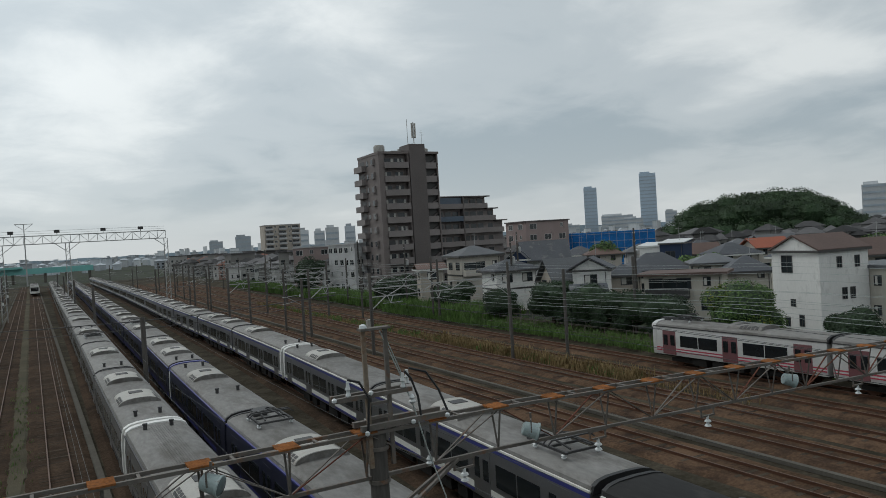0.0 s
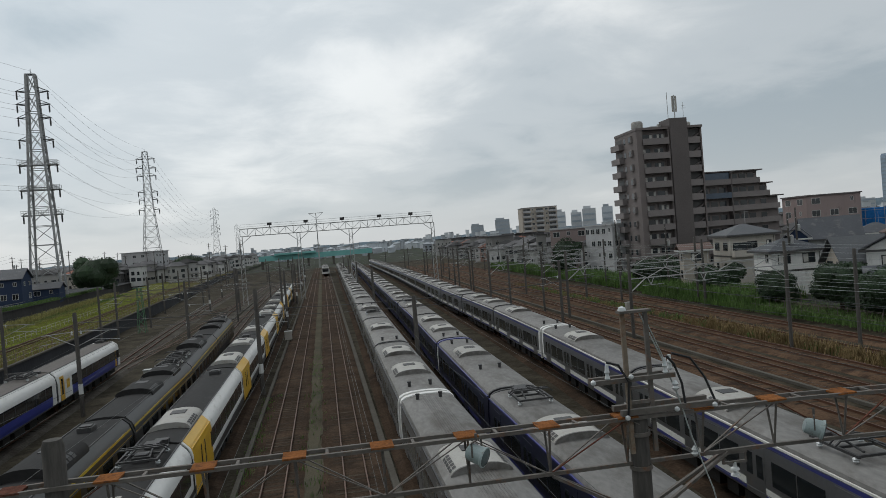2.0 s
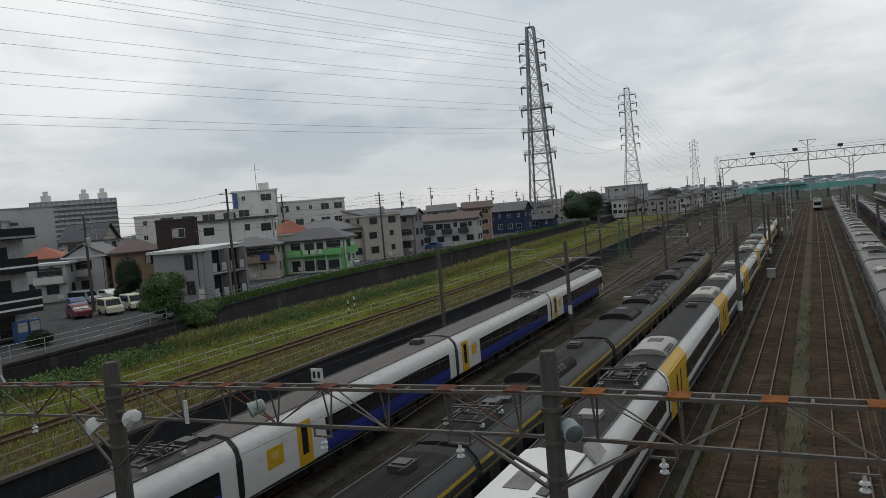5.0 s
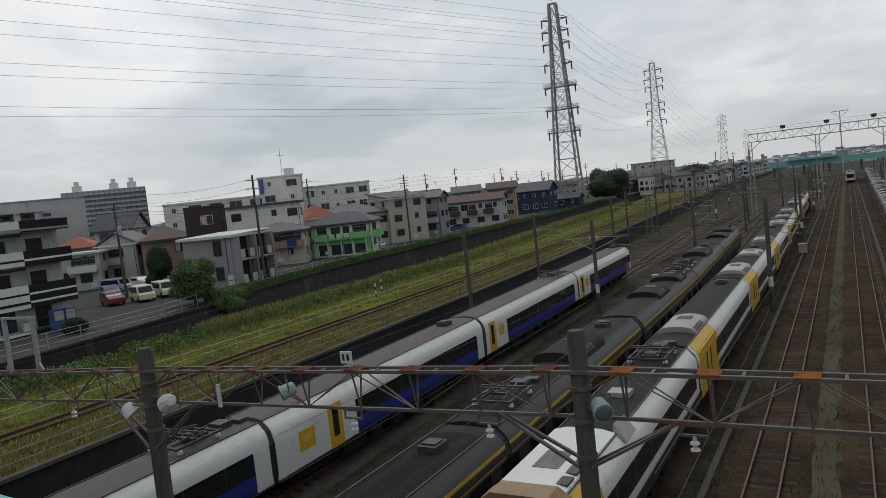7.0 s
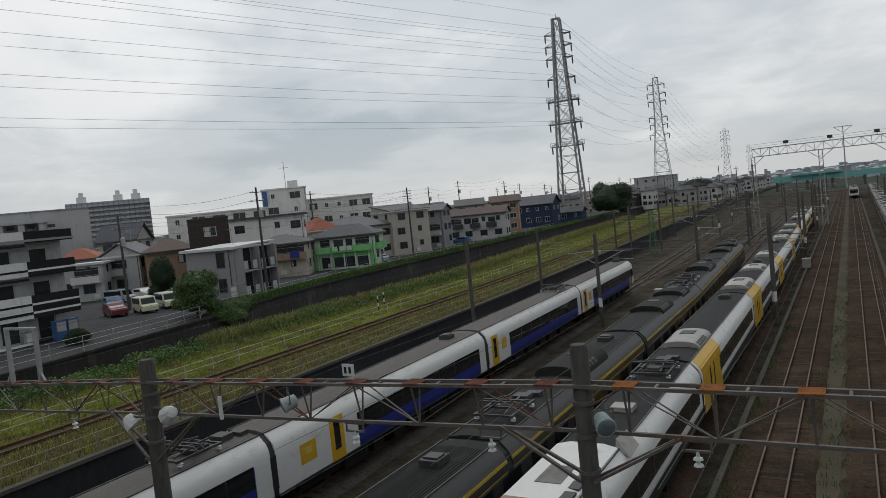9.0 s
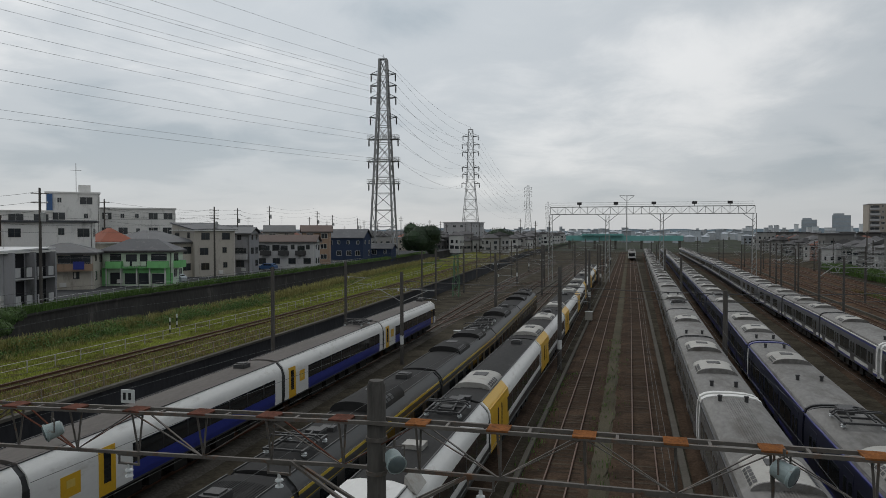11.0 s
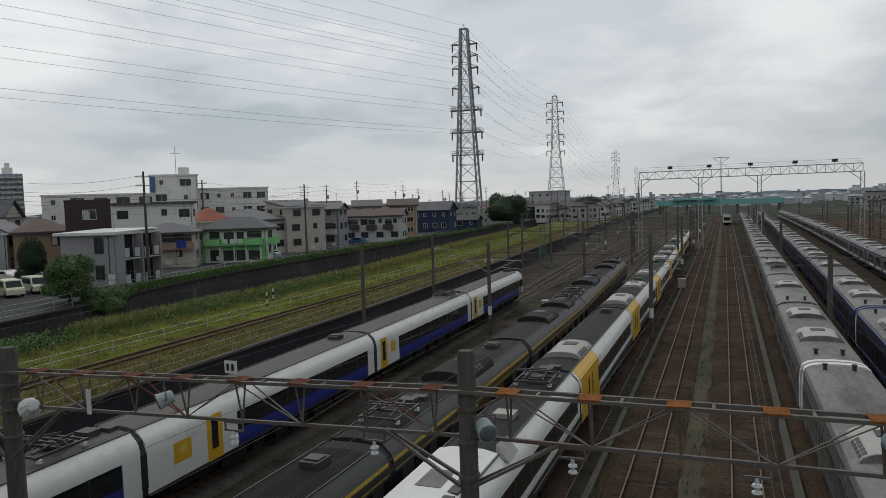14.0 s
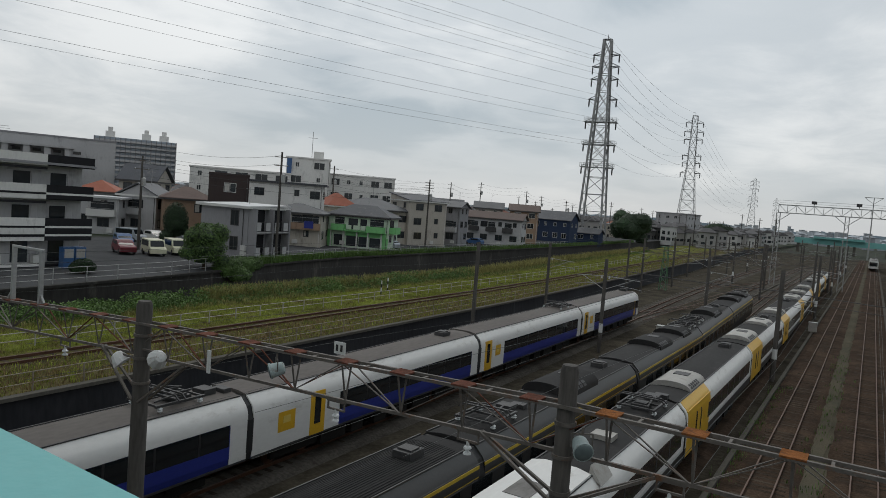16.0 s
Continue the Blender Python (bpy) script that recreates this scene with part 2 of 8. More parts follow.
# buildings
TILE_BROWN = material("brown_grey_wall_tile", (0.15, 0.128, 0.122), 0.7, vary=0.18, scale=5, fine=5, bump=0.1, piece=0.05)
TILE_DARK = material("dark_brown_wall_tile", (0.10, 0.086, 0.083), 0.7, vary=0.18, scale=5, fine=5, bump=0.1)
TILE_LIGHT = material("balcony_front_tile", (0.185, 0.165, 0.16), 0.7, vary=0.15, scale=5, fine=5, bump=0.1, piece=0.06)
NET_BLUE = material("blue_scaffold_net", (0.02, 0.15, 0.42), 0.8, vary=0.35, scale=4, fine=2, bump=0.3)
NET_GREY = material("blue_grey_glass_screen", (0.06, 0.085, 0.12), 0.3, vary=0.25, scale=3, fine=2, bump=0.05)
WINDOW = material("house_window_glass", (0.025, 0.03, 0.034), 0.12, vary=0.3, scale=2, fine=1, bump=0, piece=0.4)
FRAME_W = material("pale_window_frame", (0.55, 0.55, 0.53), 0.5, vary=0.1, bump=0.02)
FRAME_D = material("dark_window_frame", (0.05, 0.048, 0.046), 0.5, vary=0.1, bump=0.02)
CURTAIN = material("pale_curtain", (0.5, 0.49, 0.46), 0.9, vary=0.15, scale=0.3, fine=14, bump=0.1, piece=0.25)


def wall_paint(name, c, dirt=0.2):
    return material(name, c, 0.85, vary=0.1, scale=3, fine=6, bump=0.12, dirt=tuple(q * 0.65 for q in c), dirt_amount=dirt, piece=0.05, stretch=(1, 1, 0.4))


W_WHITE, W_CREAM = wall_paint("white_render", (0.66, 0.655, 0.635)), wall_paint("cream_render", (0.46, 0.43, 0.375))
W_BEIGE, W_GREY = wall_paint("beige_render", (0.43, 0.40, 0.355)), wall_paint("grey_render", (0.25, 0.25, 0.262))
W_PALE, W_BROWN = wall_paint("pale_grey_render", (0.42, 0.42, 0.425)), wall_paint("dark_brown_render", (0.055, 0.042, 0.04))
W_NAVY, W_GREEN = wall_paint("navy_siding", (0.03, 0.045, 0.085)), wall_paint("bright_green_render", (0.20, 0.50, 0.20))
W_BLACK, W_TAN = wall_paint("black_panel", (0.02, 0.02, 0.023)), wall_paint("tan_render", (0.3, 0.21, 0.15))
W_TAUPE, W_MINT = wall_paint("taupe_render", (0.36, 0.325, 0.28)), wall_paint("pale_mint_render", (0.5, 0.6, 0.48))
W_PINK, W_RED = wall_paint("pinkish_tile_wall", (0.29, 0.23, 0.22)), wall_paint("red_brick_wall", (0.24, 0.075, 0.06))
R_SLATE = material("slate_roof", (0.06, 0.064, 0.074), 0.7, vary=0.25, scale=3, fine=5, bump=0.3, piece=0.25, dirt=(0.13, 0.13, 0.13), dirt_amount=0.2)
R_GREY = material("grey_tile_roof", (0.10, 0.105, 0.113), 0.7, vary=0.25, scale=3, fine=5, bump=0.3, piece=0.2, dirt=(0.1, 0.1, 0.1), dirt_amount=0.25)
R_BROWN = material("brown_roof", (0.095, 0.06, 0.05), 0.75, vary=0.25, scale=3, fine=5, bump=0.3, piece=0.2)
R_RED = material("red_orange_roof", (0.30, 0.085, 0.045), 0.75, vary=0.2, scale=3, fine=5, bump=0.3, piece=0.15)
R_WHITE = material("white_metal_roof", (0.55, 0.56, 0.56), 0.5, vary=0.1, scale=3, fine=5, bump=0.05)
# distant buildings: the haze is mixed into these pale, bluish base colours
HAZED_GREY = material("hazed_building_grey", (0.37, 0.40, 0.43), 0.8, vary=0.15, scale=12, fine=0.5, bump=0, piece=0.35)
HAZED_BLUE = material("hazed_tower_blue", (0.36, 0.44, 0.52), 0.5, vary=0.12, scale=20, fine=0.3, bump=0, piece=0.1)
HAZED_PALE = material("hazed_building_pale", (0.53, 0.55, 0.57), 0.8, vary=0.12, scale=12, fine=0.5, bump=0, piece=0.25)
HAZED_BAND = material("hazed_window_band", (0.33, 0.38, 0.43), 0.7, vary=0.15, scale=12, fine=0.5, bump=0)
# blue-grey of the hills is distance haze put into the colour
HAZED_HILL = material("hazed_hills", (0.15, 0.19, 0.22), 0.95, vary=0.25, scale=60, fine=0.05, bump=0)
BARK = material("bark", (0.06, 0.045, 0.035), 0.95, vary=0.35, scale=0.4, fine=12, bump=0.5)
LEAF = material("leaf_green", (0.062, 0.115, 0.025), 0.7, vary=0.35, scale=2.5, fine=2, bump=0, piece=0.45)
# leaf colour of dark trees; on crown cores it stands for inner shade
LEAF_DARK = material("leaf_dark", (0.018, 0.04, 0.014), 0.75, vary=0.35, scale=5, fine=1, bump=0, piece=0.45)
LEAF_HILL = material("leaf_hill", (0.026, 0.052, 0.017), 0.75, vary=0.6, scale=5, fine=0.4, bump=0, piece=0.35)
LEAF_YEL = material("leaf_yellow_green", (0.17, 0.19, 0.02), 0.7, vary=0.3, scale=2, fine=2, bump=0, piece=0.35)
CAR_WHITE = material("car_white", (0.62, 0.62, 0.6), 0.3, vary=0.05, scale=2, fine=10, bump=0)
CAR_RED = material("car_dark_red", (0.13, 0.012, 0.02), 0.3, vary=0.1, scale=2, fine=10, bump=0)
CAR_BLUE = material("car_blue", (0.03, 0.09, 0.22), 0.3, vary=0.1, scale=2, fine=10, bump=0)
CAR_SILVER = material("car_silver", (0.33, 0.36, 0.39), 0.3, 0.4, vary=0.08, scale=2, fine=10, bump=0)
CAR_CREAM = material("car_cream", (0.58, 0.57, 0.42), 0.35, vary=0.08, scale=2, fine=10, bump=0)

# ---- mesh tools ----


class Shape:
    """Collects simple solids for one mesh."""

    def __init__(self):
        self.v, self.f = [], []

    def add(self, verts, faces):
        k = len(self.v)
        self.v += [tuple(p) for p in verts]
        self.f += [tuple(i + k for i in f) for f in faces]
        return self

    def box(self, x0, x1, y0, y1, z0, z1):
        return self.add([(x0, y0, z0), (x1, y0, z0), (x1, y1, z0), (x0, y1, z0), (x0, y0, z1), (x1, y0, z1), (x1, y1, z1), (x0, y1, z1)],
                        [(3, 2, 1, 0), (4, 5, 6, 7), (0, 1, 5, 4), (1, 2, 6, 5), (2, 3, 7, 6), (3, 0, 4, 7)])

    def bar(self, a, b, w, h=None, sides=4):
        """A bar of section w x h, or a tube of many sides, from a to b."""
        a, b = Vector(a), Vector(b)
        d = (b - a).normalized()
        up = Vector((0, 0, 1)) if abs(d.z) < 0.95 else Vector((0, 1, 0))
        s = d.cross(up).normalized()
        u = s.cross(d)
        h = w if h is None else h
        if sides == 4:
            ring = [(-w / 2, -h / 2), (w / 2, -h / 2), (w / 2, h / 2), (-w / 2, h / 2)]
        else:
            ring = [(w / 2 * math.cos(2 * math.pi * i / sides), h / 2 * math.sin(2 * math.pi * i / sides)) for i in range(sides)]
        n = len(ring)
        vs = [a + s * p + u * q for p, q in ring] + [b + s * p + u * q for p, q in ring]
        fs = [(i, (i + 1) % n, n + (i + 1) % n, n + i) for i in range(n)] + [tuple(range(n - 1, -1, -1)), tuple(range(n, 2 * n))]
        return self.add(vs, fs)

    def lathe(self, rings, x=0, y=0, sides=12):
        """rings: (radius, z) from bottom to top, about the upright through x, y."""
        vs, fs = [], []
        for r, z in rings:
            vs += [(x + r * math.cos(2 * math.pi * i / sides), y + r * math.sin(2 * math.pi * i / sides), z) for i in range(sides)]
        for k in range(len(rings) - 1):
            for i in range(sides):
                fs.append((k * sides + i, k * sides + (i + 1) % sides, (k + 1) * sides + (i + 1) % sides, (k + 1) * sides + i))
        fs += [tuple(range(sides - 1, -1, -1)), tuple(range((len(rings) - 1) * sides, len(rings) * sides))]
        return self.add(vs, fs)

    def run(self, section, y0, y1, cap=True):
        """A section of (x, z), anticlockwise seen from -y, drawn out from y0 to y1."""
        n = len(section)
        vs = [(x, y0, z) for x, z in section] + [(x, y1, z) for x, z in section]
        fs = [(i, (i + 1) % n, n + (i + 1) % n, n + i) for i in range(n)]
        if cap:
            fs += [tuple(range(n - 1, -1, -1)), tuple(range(n, 2 * n))]
        return self.add(vs, fs)

    def tube(self, points, r, sides=5):
        pts = [Vector(p) for p in points]
        vs, fs = [], []
        for i, p in enumerate(pts):
            d = (pts[min(i + 1, len(pts) - 1)] - pts[max(i - 1, 0)]).normalized()
            up = Vector((0, 0, 1)) if abs(d.z) < 0.95 else Vector((0, 1, 0))
            s = d.cross(up).normalized()
            u = s.cross(d)
            vs += [p + s * (r * math.cos(6.2832 * (k + 0.5) / sides)) + u * (r * math.sin(6.2832 * (k + 0.5) / sides)) for k in range(sides)]
        for i in range(len(pts) - 1):
            fs += [(i * sides + k, i * sides + (k + 1) % sides, (i + 1) * sides + (k + 1) % sides, (i + 1) * sides + k) for k in range(sides)]
        fs += [tuple(range(sides - 1, -1, -1)), tuple(range((len(pts) - 1) * sides, len(pts) * sides))]
        return self.add(vs, fs)

    def moved(self, m):
        self.v = [tuple(m @ Vector(p)) for p in self.v]
        return self

    def mesh(self, name, mat, smooth=False):
        me = bpy.data.meshes.new(name)
        me.from_pydata(self.v, [], self.f)
        me.materials.append(mat)
        if smooth:
            me.shade_smooth()
            me.set_sharp_from_angle(angle=radians(35))
        me.update()
        return me


def thing(name, m, label, category, group="", kind=""):
    """An Empty that carries the parts of one thing."""
    e = new(name)
    e.empty_display_size = 0.3
    e.matrix_basis = m
    return tagged(e, label, category, group, kind)


def part(name, shape, mat, parent, label="", smooth=False):
    ob = new(name, shape if isinstance(shape, bpy.types.Mesh) else shape.mesh(name, mat, smooth))
    ob.parent = parent
    if label:
        ob["label"] = label
    return ob


def solid(name, shape, mat, label, category, m=None, group="", kind="", smooth=False):
    """A thing of one mesh."""
    ob = new(name, shape.mesh(name, mat, smooth))
    if m is not None:
        ob.matrix_basis = m
    return tagged(ob, label, category, group, kind)


def flip(section):
    return [(-x, z) for x, z in reversed(section)]

# ---- ground: one sheet, with the cutting wall, the canal and the town on both banks ----


def knots(*nodes):
    """A line through (y, x) nodes, as a function of y."""
    ys_, xs_ = [n[0] for n in nodes], [n[1] for n in nodes]
    return lambda y: float(np.interp(y, ys_, xs_))


# the left bank: foot of the wall, grass track, near and far edge of the canal
WALL_X = knots((-60, -29.0), (15, -30.3), (35, -30.9), (50, -31.2), (65, -31.5), (94, -32.8), (111, -33.8), (170, -37.2), (330, -47.0))
TRACK_X = knots((-60, -35.6), (15, -36.4), (40, -37.0), (70, -37.5), (95, -38.6), (111, -39.5), (170, -43.0), (330, -53.0))
NEAR_X = knots((-60, -48.0), (50, -48.3), (95, -49.0), (126, -53.0), (160, -57.0), (200, -60.0), (330, -74.0))
CANAL_X = knots((-60, -50.8), (15, -51.2), (44, -54.5), (60, -59.5), (70, -61.5), (80, -63.0), (100, -64.3), (125, -65.5), (173, -68.0), (200, -69.5), (330, -80.0))


def bank_x(x, y):
    """Where a point of the left bank lies, from its place across the bank (-31 wall, -37 track, -48 canal, -54 far wall)."""
    c = CANAL_X(y)
    if x <= -54:
        return c + x + 54
    return float(np.interp(x, (-54, -48, -37, -31), (c, NEAR_X(y), TRACK_X(y), WALL_X(y)))) + max(0.0, x + 31)


def swing(y):
    """How far the tracks on the right swing outwards."""
    return float(np.interp(y, (40, 67, 102, 150, 200, 330, 420), (0, 0.5, 1.5, 2.6, 4.2, 10.0, 14.0)))


# x beside y = 30, height, which side it leans with, material up to the next station
PROFILE = [(-4500, 6.0, "l", 3), (-85, 3.5, "l", 2), (-60.0, 3.35, "l", 2), (-54.0, 3.1, "l", 4), (-53.8, -1.2, "l", 4), (-48.6, -1.2, "l", 4), (-48.2, 1.6, "l", 1), (-45.6, 2.0, "l", 1),
           (-38.3, 2.0, "l", 6), (-31.2, 2.0, "l", 5), (-31.0, -0.3, "l", 0), (-20, -0.3, "", 0), (26, -0.3, "", 0), (40, -0.3, "r", 0), (49.2, -0.3, "r", 0), (51.5, 0.4, "r", 0), (55, 0.6, "r", 3), (4500, 3.0, "r", 3)]
STATIONS = [-300, -60, -20, 10, 30, 50, 60, 70, 80, 90, 105, 120, 145, 170, 200, 260, 330, 420, 700, 1500, 4700]
gv, gf, gm = [], [], []
for y in STATIONS:
    for x, z, side, _ in PROFILE:
        far = min(1.0, max(0.0, (y - 420) / 300))
        shift = bank_x(x, y) - x if side == "l" else swing(y) if side == "r" else 0
        gv.append((x + shift, y, z * (1 - far) + 2.0 * far))
for j in range(len(STATIONS) - 1):
    for i in range(len(PROFILE) - 1):
        n = len(PROFILE)
        gf.append((j * n + i, j * n + i + 1, (j + 1) * n + i + 1, (j + 1) * n + i))
        gm.append(PROFILE[i][3] if STATIONS[j] < 420 else 3)
gme = bpy.data.meshes.new("ground")
gme.from_pydata(gv, [], gf)
for m in (YARD, GRASS_SOIL, ASPHALT, TOWN, CANAL, WALL_DARK, DRY_SOIL):
    gme.materials.append(m)
gme.polygons.foreach_set("material_index", gm)
tagged(new("ground", gme), "railway yard ground between grassy banks and town", "ground", kind="structure")


def strip(name, x0, x1, z0, z1, y0, y1, mat, label, side=""):
    """A long low strip that follows the bank or the outer tracks."""
    s = Shape()
    ys = [y for y in STATIONS if y0 < y < y1]
    ys = [y0] + ys + [y1]
    for a, b in zip(ys, ys[1:]):
        pa, pb = (bank_x(x0, a) - x0, bank_x(x0, b) - x0) if side == "l" else (swing(a), swing(b)) if side == "r" else (0, 0)
        s.add([(x0 + pa, a, z0), (x1 + pa, a, z0), (x1 + pb, b, z0), (x0 + pb, b, z0), (x0 + pa, a, z1), (x1 + pa, a, z1), (x1 + pb, b, z1), (x0 + pb, b, z1)],
              [(4, 5, 6, 7), (0, 1, 5, 4), (1, 2, 6, 5), (2, 3, 7, 6), (3, 0, 4, 7)])
    return solid(name, s, mat, label, name.replace("_", " "), kind="structure")


strip("coping", -31.35, -30.95, 1.95, 2.12, -60, 330, TROUGH, "weathered concrete coping on the dark retaining wall", "l")
strip("canal_coping", -54.2, -53.7, 3.0, 3.2, -60, 330, CANAL, "dark concrete coping along the canal wall", "l")
rnd = random.Random(61)
cinder = Shape()
for i in range(421):
    cinder.v += [(-2.0 + rnd.uniform(-0.2, 0.2), -20 + i, -0.29), (-1.7 + rnd.uniform(-0.1, 0.1), -20 + i, -0.17), (-1.1 + rnd.uniform(-0.1, 0.1), -20 + i, -0.17), (-0.8 + rnd.uniform(-0.2, 0.2), -20 + i, -0.29)]
cinder.f = [(4 * k + i, 4 * k + i + 1, 4 * k + i + 5, 4 * k + i + 4) for k in range(420) for i in range(3)]
solid("cinder_path", cinder, PATHWAY, "worn cinder path between two tracks", "path", kind="structure")
strip("cable_trough", 2.45, 2.8, -0.28, -0.06, -20, 330, TROUGH, "concrete cable trough lids beside the parked train")
strip("cable_trough", -5.35, -5.1, -0.28, -0.08, -20, 330, TROUGH, "concrete cable trough lids beside the tracks")
strip("cable_trough", 30.9, 31.2, -0.28, -0.08, -20, 250, TROUGH, "concrete cable trough lids beside the tracks", "r")
strip("cable_trough", 12.4, 12.7, -0.28, -0.08, -20, 300, TROUGH, "concrete cable trough lids between parked trains")
strip("cable_trough", -17.2, -16.9, -0.28, -0.08, -20, 200, TROUGH, "concrete cable trough lids beside the tracks")


# ---- tracks ----
def line(*nodes):
    """The middle of a track as a function of y, straight between (x, y) nodes and rounded by sampling."""
    def at(y):
        if y <= nodes[0][1]:
            (xa, ya), (xb, yb) = nodes[0], nodes[1]
        elif y >= nodes[-1][1]:
            (xa, ya), (xb, yb) = nodes[-2], nodes[-1]
        else:
            for (xa, ya), (xb, yb) in zip(nodes, nodes[1:]):
                if ya <= y <= yb:
                    break
        return xa + (xb - xa) * (y - ya) / (yb - ya)
    return lambda y: (at(y - 8) + 2 * at(y) + at(y + 8)) / 4


def right(x):
    return lambda y: x + swing(y)


TRACKS = {
    "A": (line((-3.31, 0), (-3.31, 500)), -15, 420, BALLAST), "B": (line((0.755, 0), (0.755, 500)), -15, 420, BALLAST),
    "G": (line((4.75, 0), (4.78, 45), (5.0, 66), (5.5, 110), (5.9, 167), (7.2, 306), (8.0, 420)), -15, 400, BALLAST),
    "N": (line((9.05, 0), (9.15, 32), (9.75, 56), (10.55, 80), (11.1, 112), (12.1, 170), (13.0, 215), (14.4, 320), (15.6, 420)), -15, 400, BALLAST),
    "S": (line((15.6, 0), (16.6, 20), (18.75, 57), (19.7, 82), (20.2, 117), (21.3, 160), (22.4, 210), (23.4, 300), (24.4, 400)), -15, 400, BALLAST),
    "Y": (line((-7.85, 0), (-7.85, 85), (-8.6, 150), (-9.6, 300)), -15, 320, BALLAST),
    "D": (line((-12.0, 0), (-12.05, 55), (-13.5, 95), (-14.9, 150), (-15.2, 280)), -15, 280, GRAVEL),
    "C": (line((-16.1, 0), (-16.6, 60), (-18.6, 105), (-19.6, 146), (-19.4, 190), (-19.0, 300)), -15, 280, GRAVEL),
    "E": (line((-21.25, 0), (-21.75, 20), (-23.35, 80), (-24.6, 105), (-25.8, 135), (-27.4, 185), (-27.4, 290)), -15, 280, GRAVEL),
    "R1": (right(28.6), -10, 330, BALLAST_RED), "R2": (right(33.6), -10, 330, BALLAST_RED), "R3": (right(37.8), -10, 330, BALLAST_RED),
    "R4": (right(42.2), -10, 330, BALLAST_RED), "R5": (right(46.5), -10, 330, BALLAST_RED),
    "L": (TRACK_X, -20, 300, DRY_SOIL),
}


def lay_track(key):
    path, y0, y1, stone = TRACKS[key]
    base = 2.2 if key == "L" else 0.0
    step = 8
    ys = [y0 + i * step for i in range(int((y1 - y0) / step) + 1)]
    bed = Shape()
    vs = []
    for y in ys:
        p = path(y)
        vs += [(p - 1.9, y, base - 0.32), (p - 1.35, y, base - 0.16), (p + 1.35, y, base - 0.16), (p + 1.9, y, base - 0.32)]
    bed.add(vs, [(4 * k + i, 4 * k + i + 1, 4 * k + i + 5, 4 * k + i + 4) for k in range(len(ys) - 1) for i in range(3)])
    track = solid("railway_track", bed, stone, "rusty steel rails on timber sleepers in brown ballast" if key != "L" else "single narrow track laid in grass beside a fence", "railway track", kind="structure")
    for side in (-0.566, 0.566):
        web, head = Shape(), Shape()
        for s, w, z0, z1 in ((web, 0.05, base - 0.16, base - 0.03), (head, 0.07, base - 0.03, base)):
            vs = []
            for y in ys:
                p = path(y) + side
                vs += [(p - w / 2, y, z0), (p - w / 2, y, z1), (p + w / 2, y, z1), (p + w / 2, y, z0)]
            s.add(vs, [(4 * k + i, 4 * k + i + 1, 4 * k + i + 5, 4 * k + i + 4) for k in range(len(ys) - 1) for i in range(3)])
        rail = part("rail", web, RAIL, track)
        part("rail_head", head, RAIL_HEAD, rail, "worn bright rail head")
    sl = Shape()
    rnd = random.Random(len(key) * 7 + ord(key[0]))
    y = y0
    while y < min(y1, 190):
        p = path(y)
        j = rnd.uniform(-0.03, 0.03)
        top = base - 0.156 + rnd.uniform(-0.014, 0.010)
        sl.box(p - 1.05 + j, p + 1.05 + j, y - 0.11, y + 0.11, base - 0.17, top)
        y += 0.62
    tagged(part("sleepers", sl, SLEEPER, track), "dark timber sleepers", kind="stuff")


for k in TRACKS:
    lay_track(k)

# ---- trains: each car is a thing; x across, y along, z over the rail heads ----


def body_section(wide=1.45, low=0.95, waist=1.3, top=3.2, shoulder=1.40):
    return [(-wide + 0.07, low), (wide - 0.07, low), (wide, waist), (wide, 2.5), (shoulder, top), (-shoulder, top), (-wide, 2.5), (-wide, waist)]


def roof_section(shoulder=1.40, z=3.2, top=3.62, n=8):
    pts = [(shoulder - 0.004, z - 0.05)]
    for i in range(n + 1):
        a = math.pi * i / n
        c = math.cos(a)
        pts.append((shoulder * math.copysign(abs(c) ** 0.7, c), z + (top - z) * math.sin(a) ** 0.75))
    pts.append((-shoulder + 0.004, z - 0.05))
    return pts


def side_panel(shape, sx, y0, y1, z0, z1, wide=1.45, shoulder=1.40, top=3.2, out=0.006, thick=0.03):
    """A flat panel that follows the side of a car on side sx."""
    def edge(z):
        return wide if z <= 2.5 else wide + (shoulder - wide) * (z - 2.5) / (top - 2.5)
    zs = [z0] + ([2.5] if z0 < 2.5 < z1 else []) + [z1]
    for a, b in zip(zs, zs[1:]):
        xa, xb = sx * (edge(a) + out), sx * (edge(b) + out)
        ia, ib = sx * (edge(a) - thick), sx * (edge(b) - thick)
        vs = [(ia, y0, a), (xa, y0, a), (xa, y1, a), (ia, y1, a), (ib, y0, b), (xb, y0, b), (xb, y1, b), (ib, y1, b)]
        fs = [(3, 2, 1, 0), (4, 5, 6, 7), (0, 1, 5, 4), (1, 2, 6, 5), (2, 3, 7, 6), (3, 0, 4, 7)]
        if sx < 0:
            fs = [tuple(reversed(f)) for f in fs]
        shape.add(vs, fs)
    return shape


